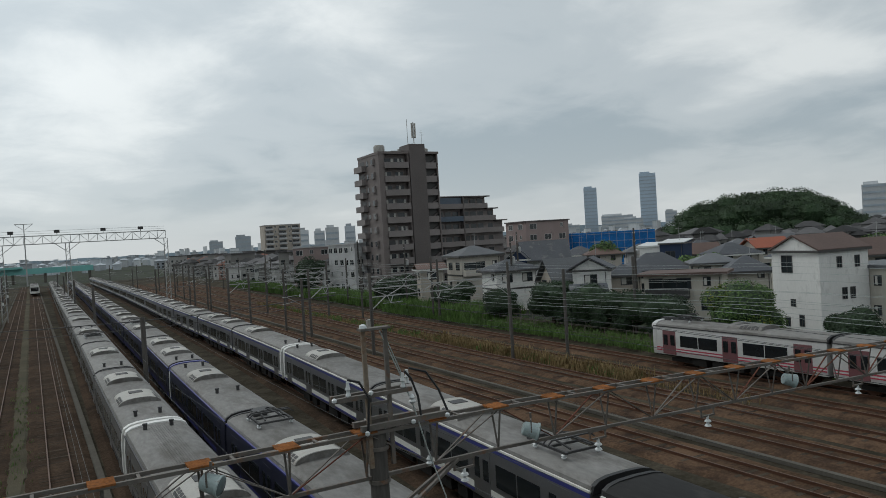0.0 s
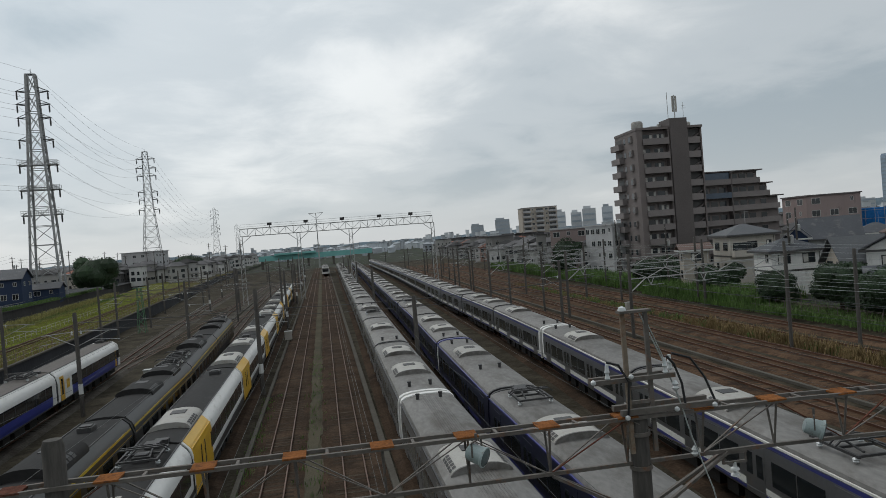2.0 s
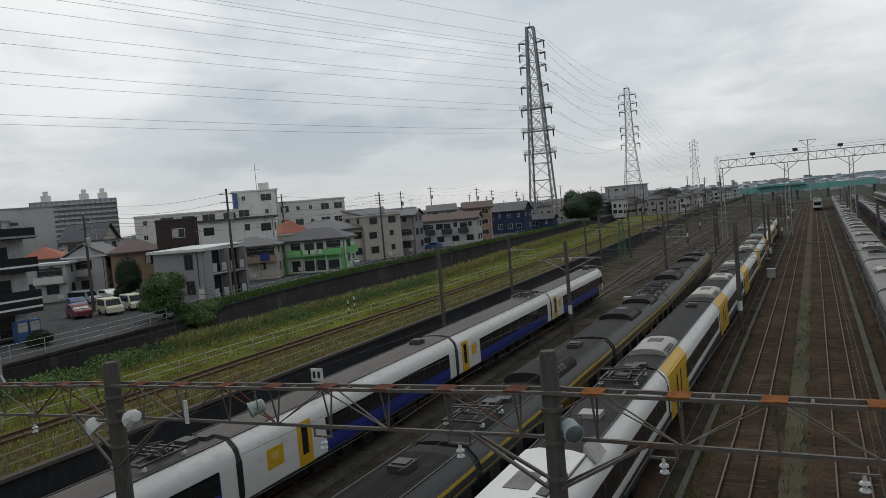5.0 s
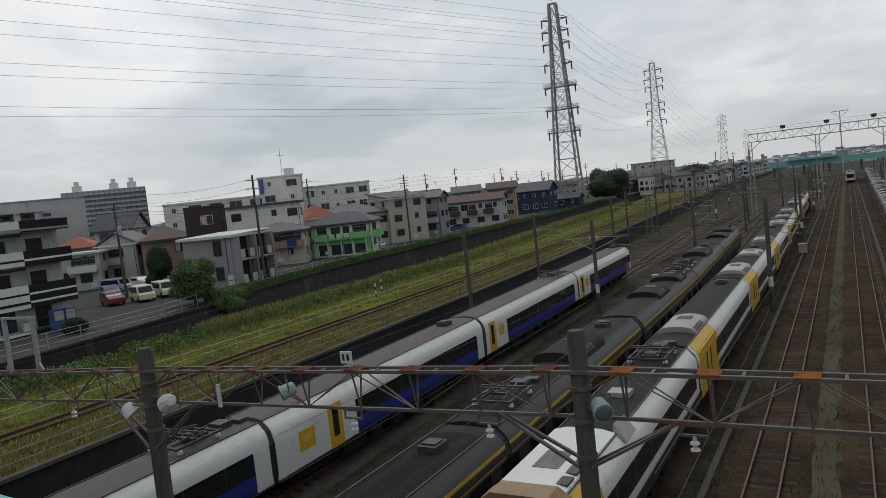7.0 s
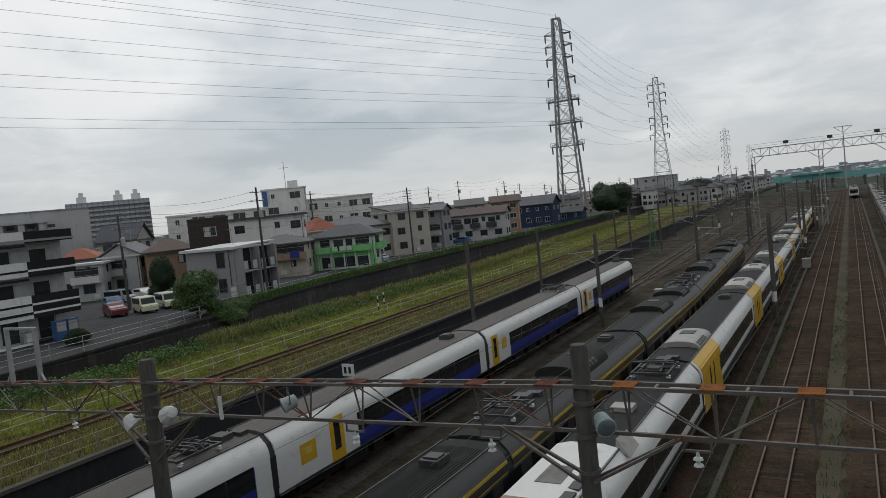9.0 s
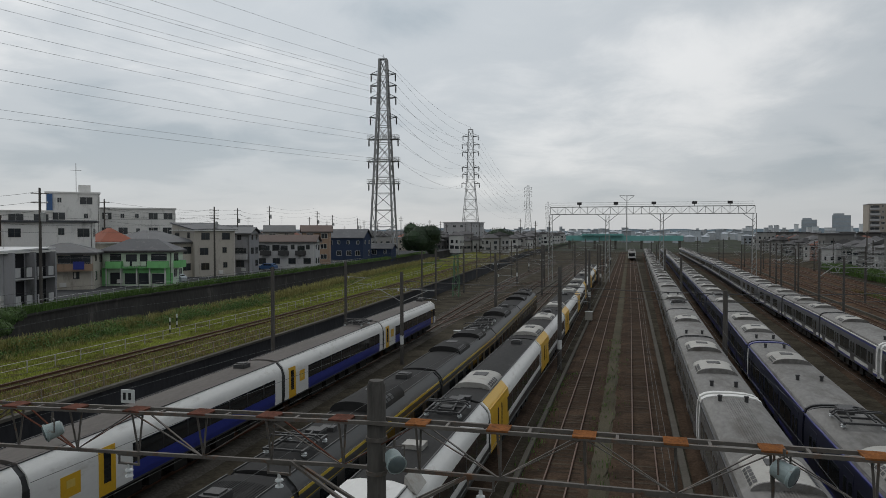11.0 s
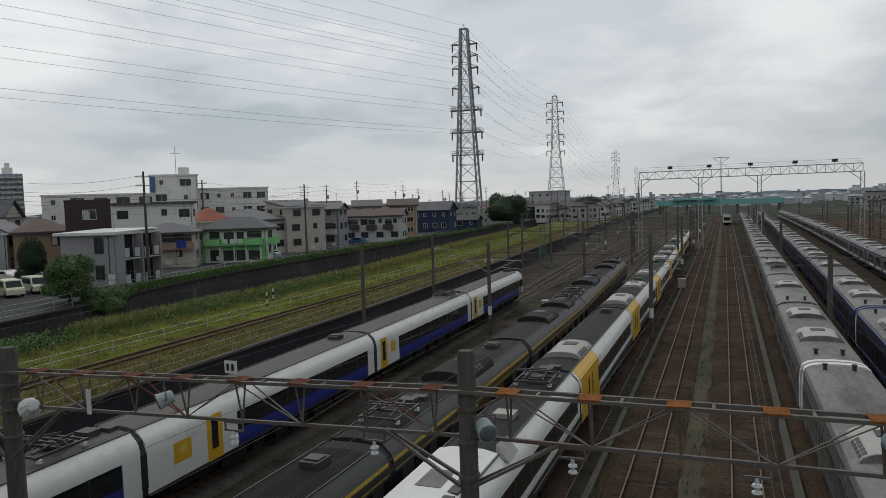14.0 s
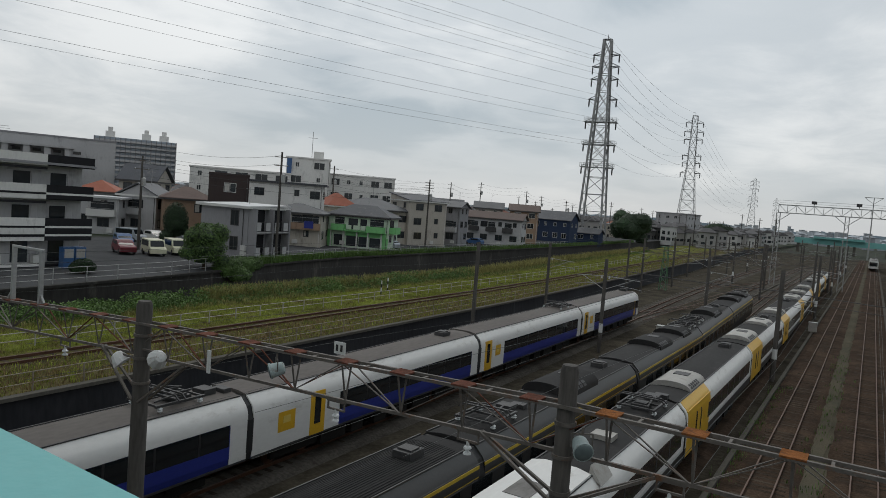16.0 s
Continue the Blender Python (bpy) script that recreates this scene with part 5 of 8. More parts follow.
for key, z, y1 in (("A", 5.4, 300), ("B", 5.4, 300), ("G", 5.4, 300), ("N", 5.4, 300), ("S", 5.4, 280), ("Y", 5.4, 280), ("D", 5.4, 220), ("C", 5.4, 220), ("E", 5.4, 200)):
    path = TRACKS[key][0]
    pts, msg = [], []
    y = 12.0
    while y <= y1:
        pts.append((path(y) + 0.15, y, z))
        msg.append((path(y) + 0.15, y, z + 0.55 + 0.55 * abs(math.cos((y - 12) / 48 * math.pi))))
        y += 8
    w = wire(pts, 0.006, WIRE, "thin copper contact wire above the track", "contact wires")
    part("messenger_wire", Shape().tube(msg, 0.006, 4), WIRE, w)
for x, z, mat in ((28.7, 5.3, WIRE), (28.7, 6.3, WIRE), (33.7, 5.3, WIRE), (33.7, 6.3, WIRE_PALE), (37.9, 5.3, WIRE), (37.9, 6.3, WIRE_PALE), (42.3, 5.3, WIRE_PALE), (42.3, 6.4, WIRE_PALE), (46.6, 5.3, WIRE_PALE), (46.6, 6.4, WIRE_PALE), (50.4, 6.0, WIRE_PALE), (50.6, 7.4, WIRE_PALE), (50.8, 8.2, WIRE_PALE), (51.2, 6.8, WIRE_PALE), (52, 4.9, WIRE_PALE), (49.6, 8.0, WIRE_PALE)):
    pts = []
    y = -12.0
    while y <= 250:
        pts.append((x + swing(y), y, z - 0.45 * abs(math.sin((y - 34) / 48 * math.pi))))
        y += 6
    wire(pts, 0.016, mat, "pale feeder wire strung beside the outer tracks", "feeder wires")
for x, z in ((-33.2, 6.5), (-34.6, 7.6), (-36.5, 7.9)):
    wire([(WALL_X(y) + x + 31, y, z - 0.3 * abs(math.sin(y / 40 * math.pi))) for y in range(-10, 240, 10)], 0.011, WIRE, "dark wire along the grassy bank", "feeder wires")


# ---- pylons and the high-voltage line ----
def pylon(x, y, base, top, foot, neck, arms, waist=0.55, heavy=False, turn=0.0):
    """A lattice tower. arms: (height, half reach, platform)."""
    p = thing("pylon", pose(x, y, 0, 0, 0, turn), "grey lattice pylon carrying high-voltage wires" if not heavy else "tall grey tubular pylon with maintenance platforms", "pylon", "power line pylons")
    th = 0.95 if heavy else 0.3

    def half(z):
        k = (z - base) / (top - base)
        return foot + (neck * 1.25 - foot) * min(1, k / waist) if k < waist else neck * 1.25 + (neck * 0.8 - neck * 1.25) * (k - waist) / (1 - waist)
    levels = [base + (top - base) * i / 12 for i in range(13)]
    for sx, sy in ((-1, -1), (1, -1), (1, 1), (-1, 1)):
        s = Shape().tube([(sx * half(a), sy * half(a), a) for a in levels], th * 0.36, 6)
        part("leg", s, PYLON, p)
    for a, b in zip(levels, levels[1:]):
        s = Shape()
        t = (0.17 if heavy else 0.13)
        low = heavy and b < 30
        for (ax, ay), (bx, by) in (((-1, -1), (1, -1)), ((1, -1), (1, 1)), ((1, 1), (-1, 1)), ((-1, 1), (-1, -1))):
            s.bar((ax * half(a), ay * half(a), a), (bx * half(b), by * half(b), b), t)
            if not low:
                s.bar((bx * half(a), by * half(a), a), (ax * half(b), ay * half(b), b), t)
            s.bar((ax * half(b), ay * half(b), b), (bx * half(b), by * half(b), b), t)
        tagged(part("bracing", s, PYLON, p), kind="stuff")
    for z, reach, deck in arms:
        s = Shape()
        for sx in (-1, 1):
            for sy in (-1, 1):
                s.bar((sx * half(z), sy * half(z), z), (sx * reach, 0, z + 0.1), 0.22)
            s.bar((sx * half(z + 1.6), 0, z + 1.5), (sx * reach, 0, z + 0.15), 0.16)
        arm = part("cross_arm", s, PYLON if deck else METAL_DARK, p)
        for sx in (-1, 1):
            part("insulator", Shape().lathe([(0.12, z - 2.2), (0.22, z - 2.0), (0.22, z - 0.4), (0.1, z - 0.1)], sx * (reach - 0.3), 0, 8), METAL_DARK, arm)
        if deck:
            d = Shape()
            for yy in (-1.3, 1.3):
                for zz in (0.1, 0.7, 1.3):
                    d.bar((-reach, yy, z + zz), (reach, yy, z + zz), 0.09)
                for k in range(9):
                    xx = -reach + 2 * reach * k / 8
                    d.bar((xx, yy, z), (xx, yy, z + 1.3), 0.09)
            part("platform_rail", d, PYLON, arm)
            part("platform", Shape().box(-reach, reach, -1.3, 1.3, z - 0.12, z), PYLON, arm)
    part("peak", Shape().bar((-1.4, 0, top), (1.4, 0, top), 0.22).bar((0, 0, top), (0, 0, top + 1.6), 0.12), METAL_DARK, p)
    return p


ARMS_A = ((61.2, 4.2, False), (57.6, 4.3, False), (53.8, 4.3, False), (47.6, 4.5, False), (40.7, 5.0, True), (33.7, 5.1, True), (26.7, 5.1, True))
pylon(-76.0, 217.0, 2.4, 66.0, 3.9, 1.35, ARMS_A, 0.75, True, 8)
ARMS_B = ((62.0, 4.4, False), (57.5, 4.8, False), (53.6, 4.6, False), (45.5, 4.7, False), (41.8, 4.5, False), (36.8, 5.0, False))
pylon(-82.6, 376.0, 2.0, 65.6, 5.2, 1.5, ARMS_B, 0.6, False, 5)
pylon(-116.0, 842.0, 2.0, 65.0, 5.2, 1.5, ARMS_B, 0.6, False, 5)
pylon(-150.0, 1360.0, 2.0, 66.0, 5.2, 1.5, ARMS_B, 0.6, False, 5)
pylon(-172.0, -95.0, 4.0, 72.0, 5.2, 1.5, ARMS_B, 0.6, False, 5)


def hv_wire(a, b, sag):
    pts = []
    for i in range(17):
        k = i / 16
        p = Vector(a).lerp(Vector(b), k)
        pts.append((p.x, p.y, p.z - 4 * sag * k * (1 - k)))
    solid("power_line", Shape().tube(pts, 0.03, 4), WIRE, "thin high-voltage wire sagging between pylons", "power line", group="high-voltage wires")


for (za, ra, _), (zb, rb, _) in zip((ARMS_A[0], ARMS_A[1], ARMS_A[2], ARMS_A[3], ARMS_A[4], ARMS_A[5]), ARMS_B):
    for sx in (-1, 1):
        hv_wire((-76 + sx * ra, 217, za + 0.1), (-172 + sx * ra, -95, za + 5.0), 3.0)
        hv_wire((-76 + sx * ra, 217, za + 0.1), (-82.6 + sx * rb, 376, zb - 0.4), 5.0)
        hv_wire((-82.6 + sx * rb, 376, zb - 0.4), (-116 + sx * rb, 842, zb - 0.4), 14.0)
hv_wire((-76, 217, 67), (-172, -95, 72), 2.6)
hv_wire((-76, 217, 67), (-82.6, 376, 67), 3.5)

# tall floodlight pole far down the line
fp = thing("light_tower", pose(-1.9, 430, 0), "far pale floodlight tower with a wide head", "light tower")
part("pole", Shape().lathe([(0.4, -0.2), (0.2, 32.0)], 0, 0, 8), STEEL_PALE, fp)
part("head", Shape().box(-4.2, 4.2, -0.3, 0.3, 31.8, 32.1).bar((-4, 0, 31.8), (-0.4, 0, 29.0), 0.2).bar((4, 0, 31.8), (0.4, 0, 29.0), 0.2), STEEL_PALE, fp)

# ---- buildings ----


def at(az, d, z=0.0, turn=0.0):
    """A place az degrees clockwise from the line of the tracks, d metres from the bridge."""
    return pose(d * math.sin(radians(az)), d * math.cos(radians(az)), z, 0, 0, turn)


PANES = {}


def window(parent, face, u, z, w, h, hx, hy, frame=FRAME_W, curtain=False, sill=False):
    """A framed window in a wall. face: s, n, w, e; u: place along the wall; hx, hy: half sizes of the house."""
    key = (round(w, 2), round(h, 2), frame.name, curtain)
    if key not in PANES:
        f = Shape()
        t = 0.07
        f.box(-w / 2 - t, w / 2 + t, -0.05, 0.03, -t, 0).box(-w / 2 - t, w / 2 + t, -0.05, 0.03, h, h + t)
        f.box(-w / 2 - t, -w / 2, -0.05, 0.03, 0, h).box(w / 2, w / 2 + t, -0.05, 0.03, 0, h).box(-0.025, 0.025, -0.035, 0.03, 0, h)
        pane = Shape().box(-w / 2, w / 2, -0.012, 0.03, 0, h)
        PANES[key] = (f.mesh("window", frame), pane.mesh("pane", WINDOW), Shape().box(-w / 2 + 0.05, -w * 0.05, -0.02, 0.02, 0.05, h - 0.05).mesh("curtain", CURTAIN) if curtain else None)
    fm, pm, cm = PANES[key]
    m = {"s": pose(u, -hy, z), "n": pose(u, hy, z, 0, 0, 180), "w": pose(-hx, u, z, 0, 0, -90), "e": pose(hx, u, z, 0, 0, 90)}[face]
    ob = part("window", fm, frame, parent)
    ob.matrix_basis = m
    part("pane", pm, WINDOW, ob)
    if cm:
        part("curtain", cm, CURTAIN, ob)
    return ob


def roof_shape(kind, w, d, z, rise, over=0.5, thick=0.16):
    s = Shape()
    a, b = w / 2 + over, d / 2 + over
    if kind == "hip":
        r = max(0.2, abs(a - b))
        ridge = [(-r, 0), (r, 0)] if a > b else [(0, -r), (0, r)]
        (x0, y0), (x1, y1) = ridge
        vs = [(-a, -b, z), (a, -b, z), (a, b, z), (-a, b, z), (-a, -b, z + thick), (a, -b, z + thick), (a, b, z + thick), (-a, b, z + thick), (x0, y0, z + rise), (x1, y1, z + rise)]
        fs = [(3, 2, 1, 0), (0, 1, 5, 4), (1, 2, 6, 5), (2, 3, 7, 6), (3, 0, 4, 7)]
        fs += [(4, 5, 9, 8), (5, 6, 9), (6, 7, 8, 9), (7, 4, 8)] if a > b else [(4, 5, 8), (5, 6, 9, 8), (6, 7, 9), (7, 4, 8, 9)]
        s.add(vs, fs)
    elif kind in ("gable", "gable_x"):
        if kind == "gable":
            s.add([(-a, -b, z), (a, -b, z), (a, b, z), (-a, b, z), (-a, 0, z + rise), (a, 0, z + rise), (-a, -b, z + thick), (a, -b, z + thick), (a, b, z + thick), (-a, b, z + thick), (-a, 0, z + rise + thick), (a, 0, z + rise + thick)],
                  [(6, 7, 11, 10), (10, 11, 8, 9), (0, 4, 5, 1), (4, 3, 2, 5), (0, 1, 7, 6), (2, 3, 9, 8), (0, 6, 10, 4), (4, 10, 9, 3), (1, 5, 11, 7), (5, 2, 8, 11)])
        else:
            s.add([(-a, -b, z), (a, -b, z), (a, b, z), (-a, b, z), (0, -b, z + rise), (0, b, z + rise), (-a, -b, z + thick), (a, -b, z + thick), (a, b, z + thick), (-a, b, z + thick), (0, -b, z + rise + thick), (0, b, z + rise + thick)],
                  [(6, 10, 11, 9), (10, 7, 8, 11), (0, 3, 5, 4), (4, 5, 2, 1), (0, 6, 9, 3), (1, 2, 8, 7), (0, 4, 10, 6), (4, 1, 7, 10), (3, 9, 11, 5), (5, 11, 8, 2)])
    elif kind == "shed":
        vs = [(-a, -b, z), (a, -b, z), (a, b, z + rise), (-a, b, z + rise)]
        s.add(vs + [(x, y, q + thick) for x, y, q in vs], [(3, 2, 1, 0), (4, 5, 6, 7), (0, 1, 5, 4), (1, 2, 6, 5), (2, 3, 7, 6), (3, 0, 4, 7)])
    else:
        s.box(-a, a, -b, b, z, z + rise)
    return s


def house(m, w, d, storeys, wall, roof_mat, label, roof="hip", rise=1.7, fh=2.8, frame=FRAME_W, faces="sw", pitch=2.9, base=0.3, balcony=None, over=0.5, category="house", band=None, seed=0, win=(1.5, 1.15), curtain=True):
    """A house with walls, roof, framed windows and balconies. balcony: (face, storey, from, to, material)."""
    h = thing(category.replace(" ", "_"), m, label, category)
    rnd = random.Random(seed + int(w * 10))
    top = base + storeys * fh
    hx, hy = w / 2, d / 2
    body = Shape().box(-hx, hx, -hy, hy, -1.2, top)
    if roof == "gable":
        body.add([(-hx, -hy, top), (-hx, hy, top), (-hx, 0, top + rise * hy / (hy + over)), (hx, -hy, top), (hx, hy, top), (hx, 0, top + rise * hy / (hy + over))], [(0, 2, 1), (3, 4, 5), (0, 3, 5, 2), (1, 2, 5, 4)])
    if roof == "gable_x":
        body.add([(-hx, -hy, top), (hx, -hy, top), (0, -hy, top + rise * hx / (hx + over)), (-hx, hy, top), (hx, hy, top), (0, hy, top + rise * hx / (hx + over))], [(0, 1, 2), (4, 3, 5), (0, 2, 5, 3), (1, 4, 5, 2)])
    if roof == "shed":
        body.add([(-hx, -hy, top), (hx, -hy, top), (hx, hy, top), (-hx, hy, top), (hx, hy, top + rise), (-hx, hy, top + rise)], [(2, 3, 5, 4), (0, 3, 5), (1, 4, 2)])
    part("wall", body, wall, h)
    drop = -0.02 if roof in ("flat",) else -0.12
    part("roof", roof_shape(roof, w, d, top + drop, rise if roof != "flat" else 0.3, over), roof_mat, h)
    if band:
        for k in range(1, storeys):
            part("band", Shape().box(-hx - 0.03, hx + 0.03, -hy - 0.03, hy + 0.03, base + k * fh - 0.12, base + k * fh + 0.12), band, h)
    for f in faces:
        length = w if f in "sn" else d
        n = max(1, int(length / pitch))
        for k in range(storeys):
            for i in range(n):
                if rnd.random() < 0.12:
                    continue
                u = -length / 2 + length * (i + 0.5) / n + rnd.uniform(-0.2, 0.2)
                small = rnd.random() < 0.3
                ww, hh = (0.7, 0.9) if small else win
                window(h, f, u, base + k * fh + (1.25 if small else 0.95), ww, hh, hx, hy, frame, curtain and m.translation.length < 125 and rnd.random() < 0.5)
    near = m.translation.length < 190
    if near and roof != "flat":
        e = over + 0.02
        zf = top + drop - 0.02
        part("fascia", Shape().box(-hx - e, hx + e, -hy - e, -hy - e + 0.09, zf - 0.14, zf + 0.1).box(hx + e - 0.09, hx + e, -hy - e + 0.09, hy + e, zf - 0.14, zf + 0.1).box(-hx - e, -hx - e + 0.09, -hy - e + 0.09, hy + e, zf - 0.14, zf + 0.1), FRAME_D if seed % 3 else FRAME_W, h)
    if near and faces:
        part("downpipe", Shape().tube([(hx - 0.25, -hy - 0.07, -0.3), (hx - 0.25, -hy - 0.07, top - 0.5), (hx - 0.25, -hy - over * 0.8, top - 0.2)], 0.045, 6), FRAME_D if seed % 2 else FRAME_W, h)
        u = rnd.uniform(-hx * 0.6, hx * 0.4)
        part("wall_unit", Shape().box(u, u + 0.8, -hy - 0.34, -hy, base + 0.1, base + 0.7), FRAME_W, h, "white outdoor air-conditioning unit")
    if near and seed % 2 and roof != "flat":
        zt = top + rise
        part("aerial", Shape().bar((0.6, 0.2, zt - 0.8), (0.6, 0.2, zt + 2.0), 0.05).bar((0.0, 0.2, zt + 1.8), (1.2, 0.2, zt + 1.8), 0.04).bar((0.2, 0.0, zt + 1.8), (0.2, 0.5, zt + 1.8), 0.03).bar((0.9, 0.0, zt + 1.8), (0.9, 0.5, zt + 1.8), 0.03), STEEL_PALE, h, "thin television aerial on the roof")
    for b in (balcony or ()):
        f, k, u0, u1, mat = b
        z = base + k * fh
        mm = {"s": pose(0, -hy, 0), "n": pose(0, hy, 0, 0, 0, 180), "w": pose(-hx, 0, 0, 0, 0, -90), "e": pose(hx, 0, 0, 0, 0, 90)}[f]
        s = Shape()
        s.box(u0, u1, -1.15, 0.0, z - 0.12, z + 0.02).box(u0, u1, -1.15, -1.07, z, z + 0.92).box(u0, u0 + 0.07, -1.07, 0, z, z + 0.92).box(u1 - 0.07, u1, -1.07, 0, z, z + 0.92)
        bal = part("balcony", s.moved(mm), mat, h)
        part("glazed_door", Shape().box(u0 + 0.3, u1 - 0.3, -0.05, 0.0, z + 0.05, z + 2.05).moved(mm), WINDOW, h)
        if near:
            part("handrail", Shape().bar((u0, -1.11, z + 1.05), (u1, -1.11, z + 1.05), 0.05).bar((u0 + 0.05, -1.11, z + 0.9), (u0 + 0.05, -1.11, z + 1.05), 0.04).bar((u1 - 0.05, -1.11, z + 0.9), (u1 - 0.05, -1.11, z + 1.05), 0.04).moved(mm), STEEL_PALE, bal)
            part("washing_pole", Shape().bar((u0 + 0.2, -0.6, z + 1.75), (u1 - 0.2, -0.6, z + 1.75), 0.035).moved(mm), STEEL_PALE, bal)
    return h


# --- the brown tower of ten storeys and its lower wing ---
def tower():
    t = thing("apartment_tower", at(25.18, 155, 0, -2), "ten-storey grey-brown tiled apartment tower with balconies", "apartment tower")
    fh, n, base = 2.98, 10, 0.8
    top = base + fh * n
    part("wall", Shape().box(0, 14.5, 1.3, 12.0, -1, top), TILE_BROWN, t)
    for xa, xb, ya in ((0, 1.3, 0), (6.9, 7.2, 0), (11.0, 11.3, 0), (14.2, 14.5, 0.3)):
        part("pier", Shape().box(xa, xb, ya, 1.3, -1, top), TILE_BROWN, t)
    part("lift_shaft", Shape().box(7.2, 11.0, -0.5, 4.6, -1, top + 2.1), TILE_DARK, t)
    for xa, xb, ya, yb in ((-0.1, 7.2, -0.1, 0.2), (-0.1, 0.2, 0.2, 12.1), (11.0, 14.6, 0.0, 0.3), (14.3, 14.6, 0.3, 12.1)):
        part("parapet", Shape().box(xa, xb, ya, yb, top, top + 0.5), TILE_BROWN, t)
    part("roof", Shape().box(0.2, 14.3, 0.3, 12.0, top, top + 0.1), ASPHALT, t)
    rnd = random.Random(3)
    for k in range(n):
        z = base + k * fh
        b = part("balcony", Shape().box(1.3, 6.9, -0.25, 1.3, z - 0.14, z + 0.02).box(1.2, 6.95, -0.35, -0.23, z - 0.15, z + 1.15), TILE_LIGHT, t)
        for i, u in enumerate((2.0, 3.6, 5.2, 6.2)):
            if rnd.random() < 0.75:
                part("curtain", Shape().box(u - 0.25, u + 0.25, 1.16, 1.24, z + 1.0, z + 2.05), CURTAIN, b)
        for u in (2.4, 5.2):
            part("window", Shape().box(u - 0.95, u + 0.95, 1.24, 1.29, z + 0.1, z + 2.1), WINDOW, t)
        st = part("stair_front", Shape().box(11.2, 13.9, 0.0, 0.14, z - 0.3, z + 1.05).box(11.3, 14.2, 0.14, 1.3, z - 0.14, z), TILE_LIGHT, t)
        part("stair_flight", Shape().add([(11.4, 0.5, z), (14.0, 0.5, z + 1.5), (14.0, 1.2, z + 1.5), (11.4, 1.2, z), (11.4, 0.5, z + 0.3), (14.0, 0.5, z + 1.8), (14.0, 1.2, z + 1.8), (11.4, 1.2, z + 0.3)], [(3, 2, 1, 0), (4, 5, 6, 7), (0, 1, 5, 4), (1, 2, 6, 5), (2, 3, 7, 6), (3, 0, 4, 7)]), TILE_DARK, st)
        # dark sheet on the back wall, painted as the stairwell's shade
        part("stair_shade", Shape().box(11.3, 14.2, 1.22, 1.29, z + 0.1, z + 2.7), FRAME_D, t)
        # west side: bay windows and end balconies
        bay = part("bay_window", Shape().box(-0.42, 0, 2.2, 3.7, z + 0.8, z + 2.2), TILE_LIGHT, t)
        part("pane", Shape().box(-0.45, -0.42, 2.4, 3.5, z + 0.95, z + 2.0), WINDOW, bay)
        part("window", Shape().box(-0.04, 0, 6.2, 7.0, z + 0.9, z + 2.1), WINDOW, t)
        part("window", Shape().box(-0.04, 0, 8.2, 11.2, z + 0.1, z + 2.2), FRAME_D, t)
        part("balcony", Shape().box(-1.0, 0, 7.4, 12.0, z - 0.14, z).box(-1.1, -0.98, 7.3, 12.1, z - 0.15, z + 1.15).box(-1.0, 0, 7.3, 7.42, z - 0.15, z + 1.15), TILE_LIGHT, t)
    tank = part("water_tank", Shape().lathe([(1.2, top + 0.8), (1.25, top + 2.0), (1.0, top + 2.4)], 2.2, 4.5, 14), AC_PALE, t, "pale rooftop water tank", smooth=True)
    part("tank_stand", Shape().box(1.2, 3.2, 3.6, 5.4, top, top + 0.8), METAL_DARK, tank)
    part("roof_unit", Shape().box(4.6, 6.2, 3.2, 4.4, top + 0.1, top + 1.1).box(6.4, 6.9, 3.2, 4.0, top, top + 1.5), AC_PALE, t)
    part("roof_unit", Shape().lathe([(0.9, top), (0.95, top + 1.5), (0.7, top + 1.7)], 13.0, 4.0, 12), AC_PALE, t, smooth=True)
    part("antenna", Shape().bar((7.4, 0.4, top + 2.0), (7.4, 0.4, top + 7.6), 0.09), STEEL_PALE, t)
    ph = part("phone_antenna", Shape().bar((8.9, 0.4, top + 2), (8.9, 0.4, top + 7), 0.15), STEEL_PALE, t, "white phone antennas on the lift shaft")
    for dx in (-0.35, 0.35):
        part("antenna_panel", Shape().box(8.9 + dx - 0.16, 8.9 + dx + 0.16, 0.2, 0.5, top + 3.5, top + 6.8), AC_PALE, ph)
    part("tv_aerial", Shape().bar((10.8, 0.4, top + 2), (10.8, 0.4, top + 5.4), 0.06).bar((10.2, 0.4, top + 4.2), (11.4, 0.4, top + 4.2), 0.05).bar((10.4, 0.4, top + 4.7), (11.2, 0.4, top + 4.7), 0.05), STEEL_PALE, t)


tower()


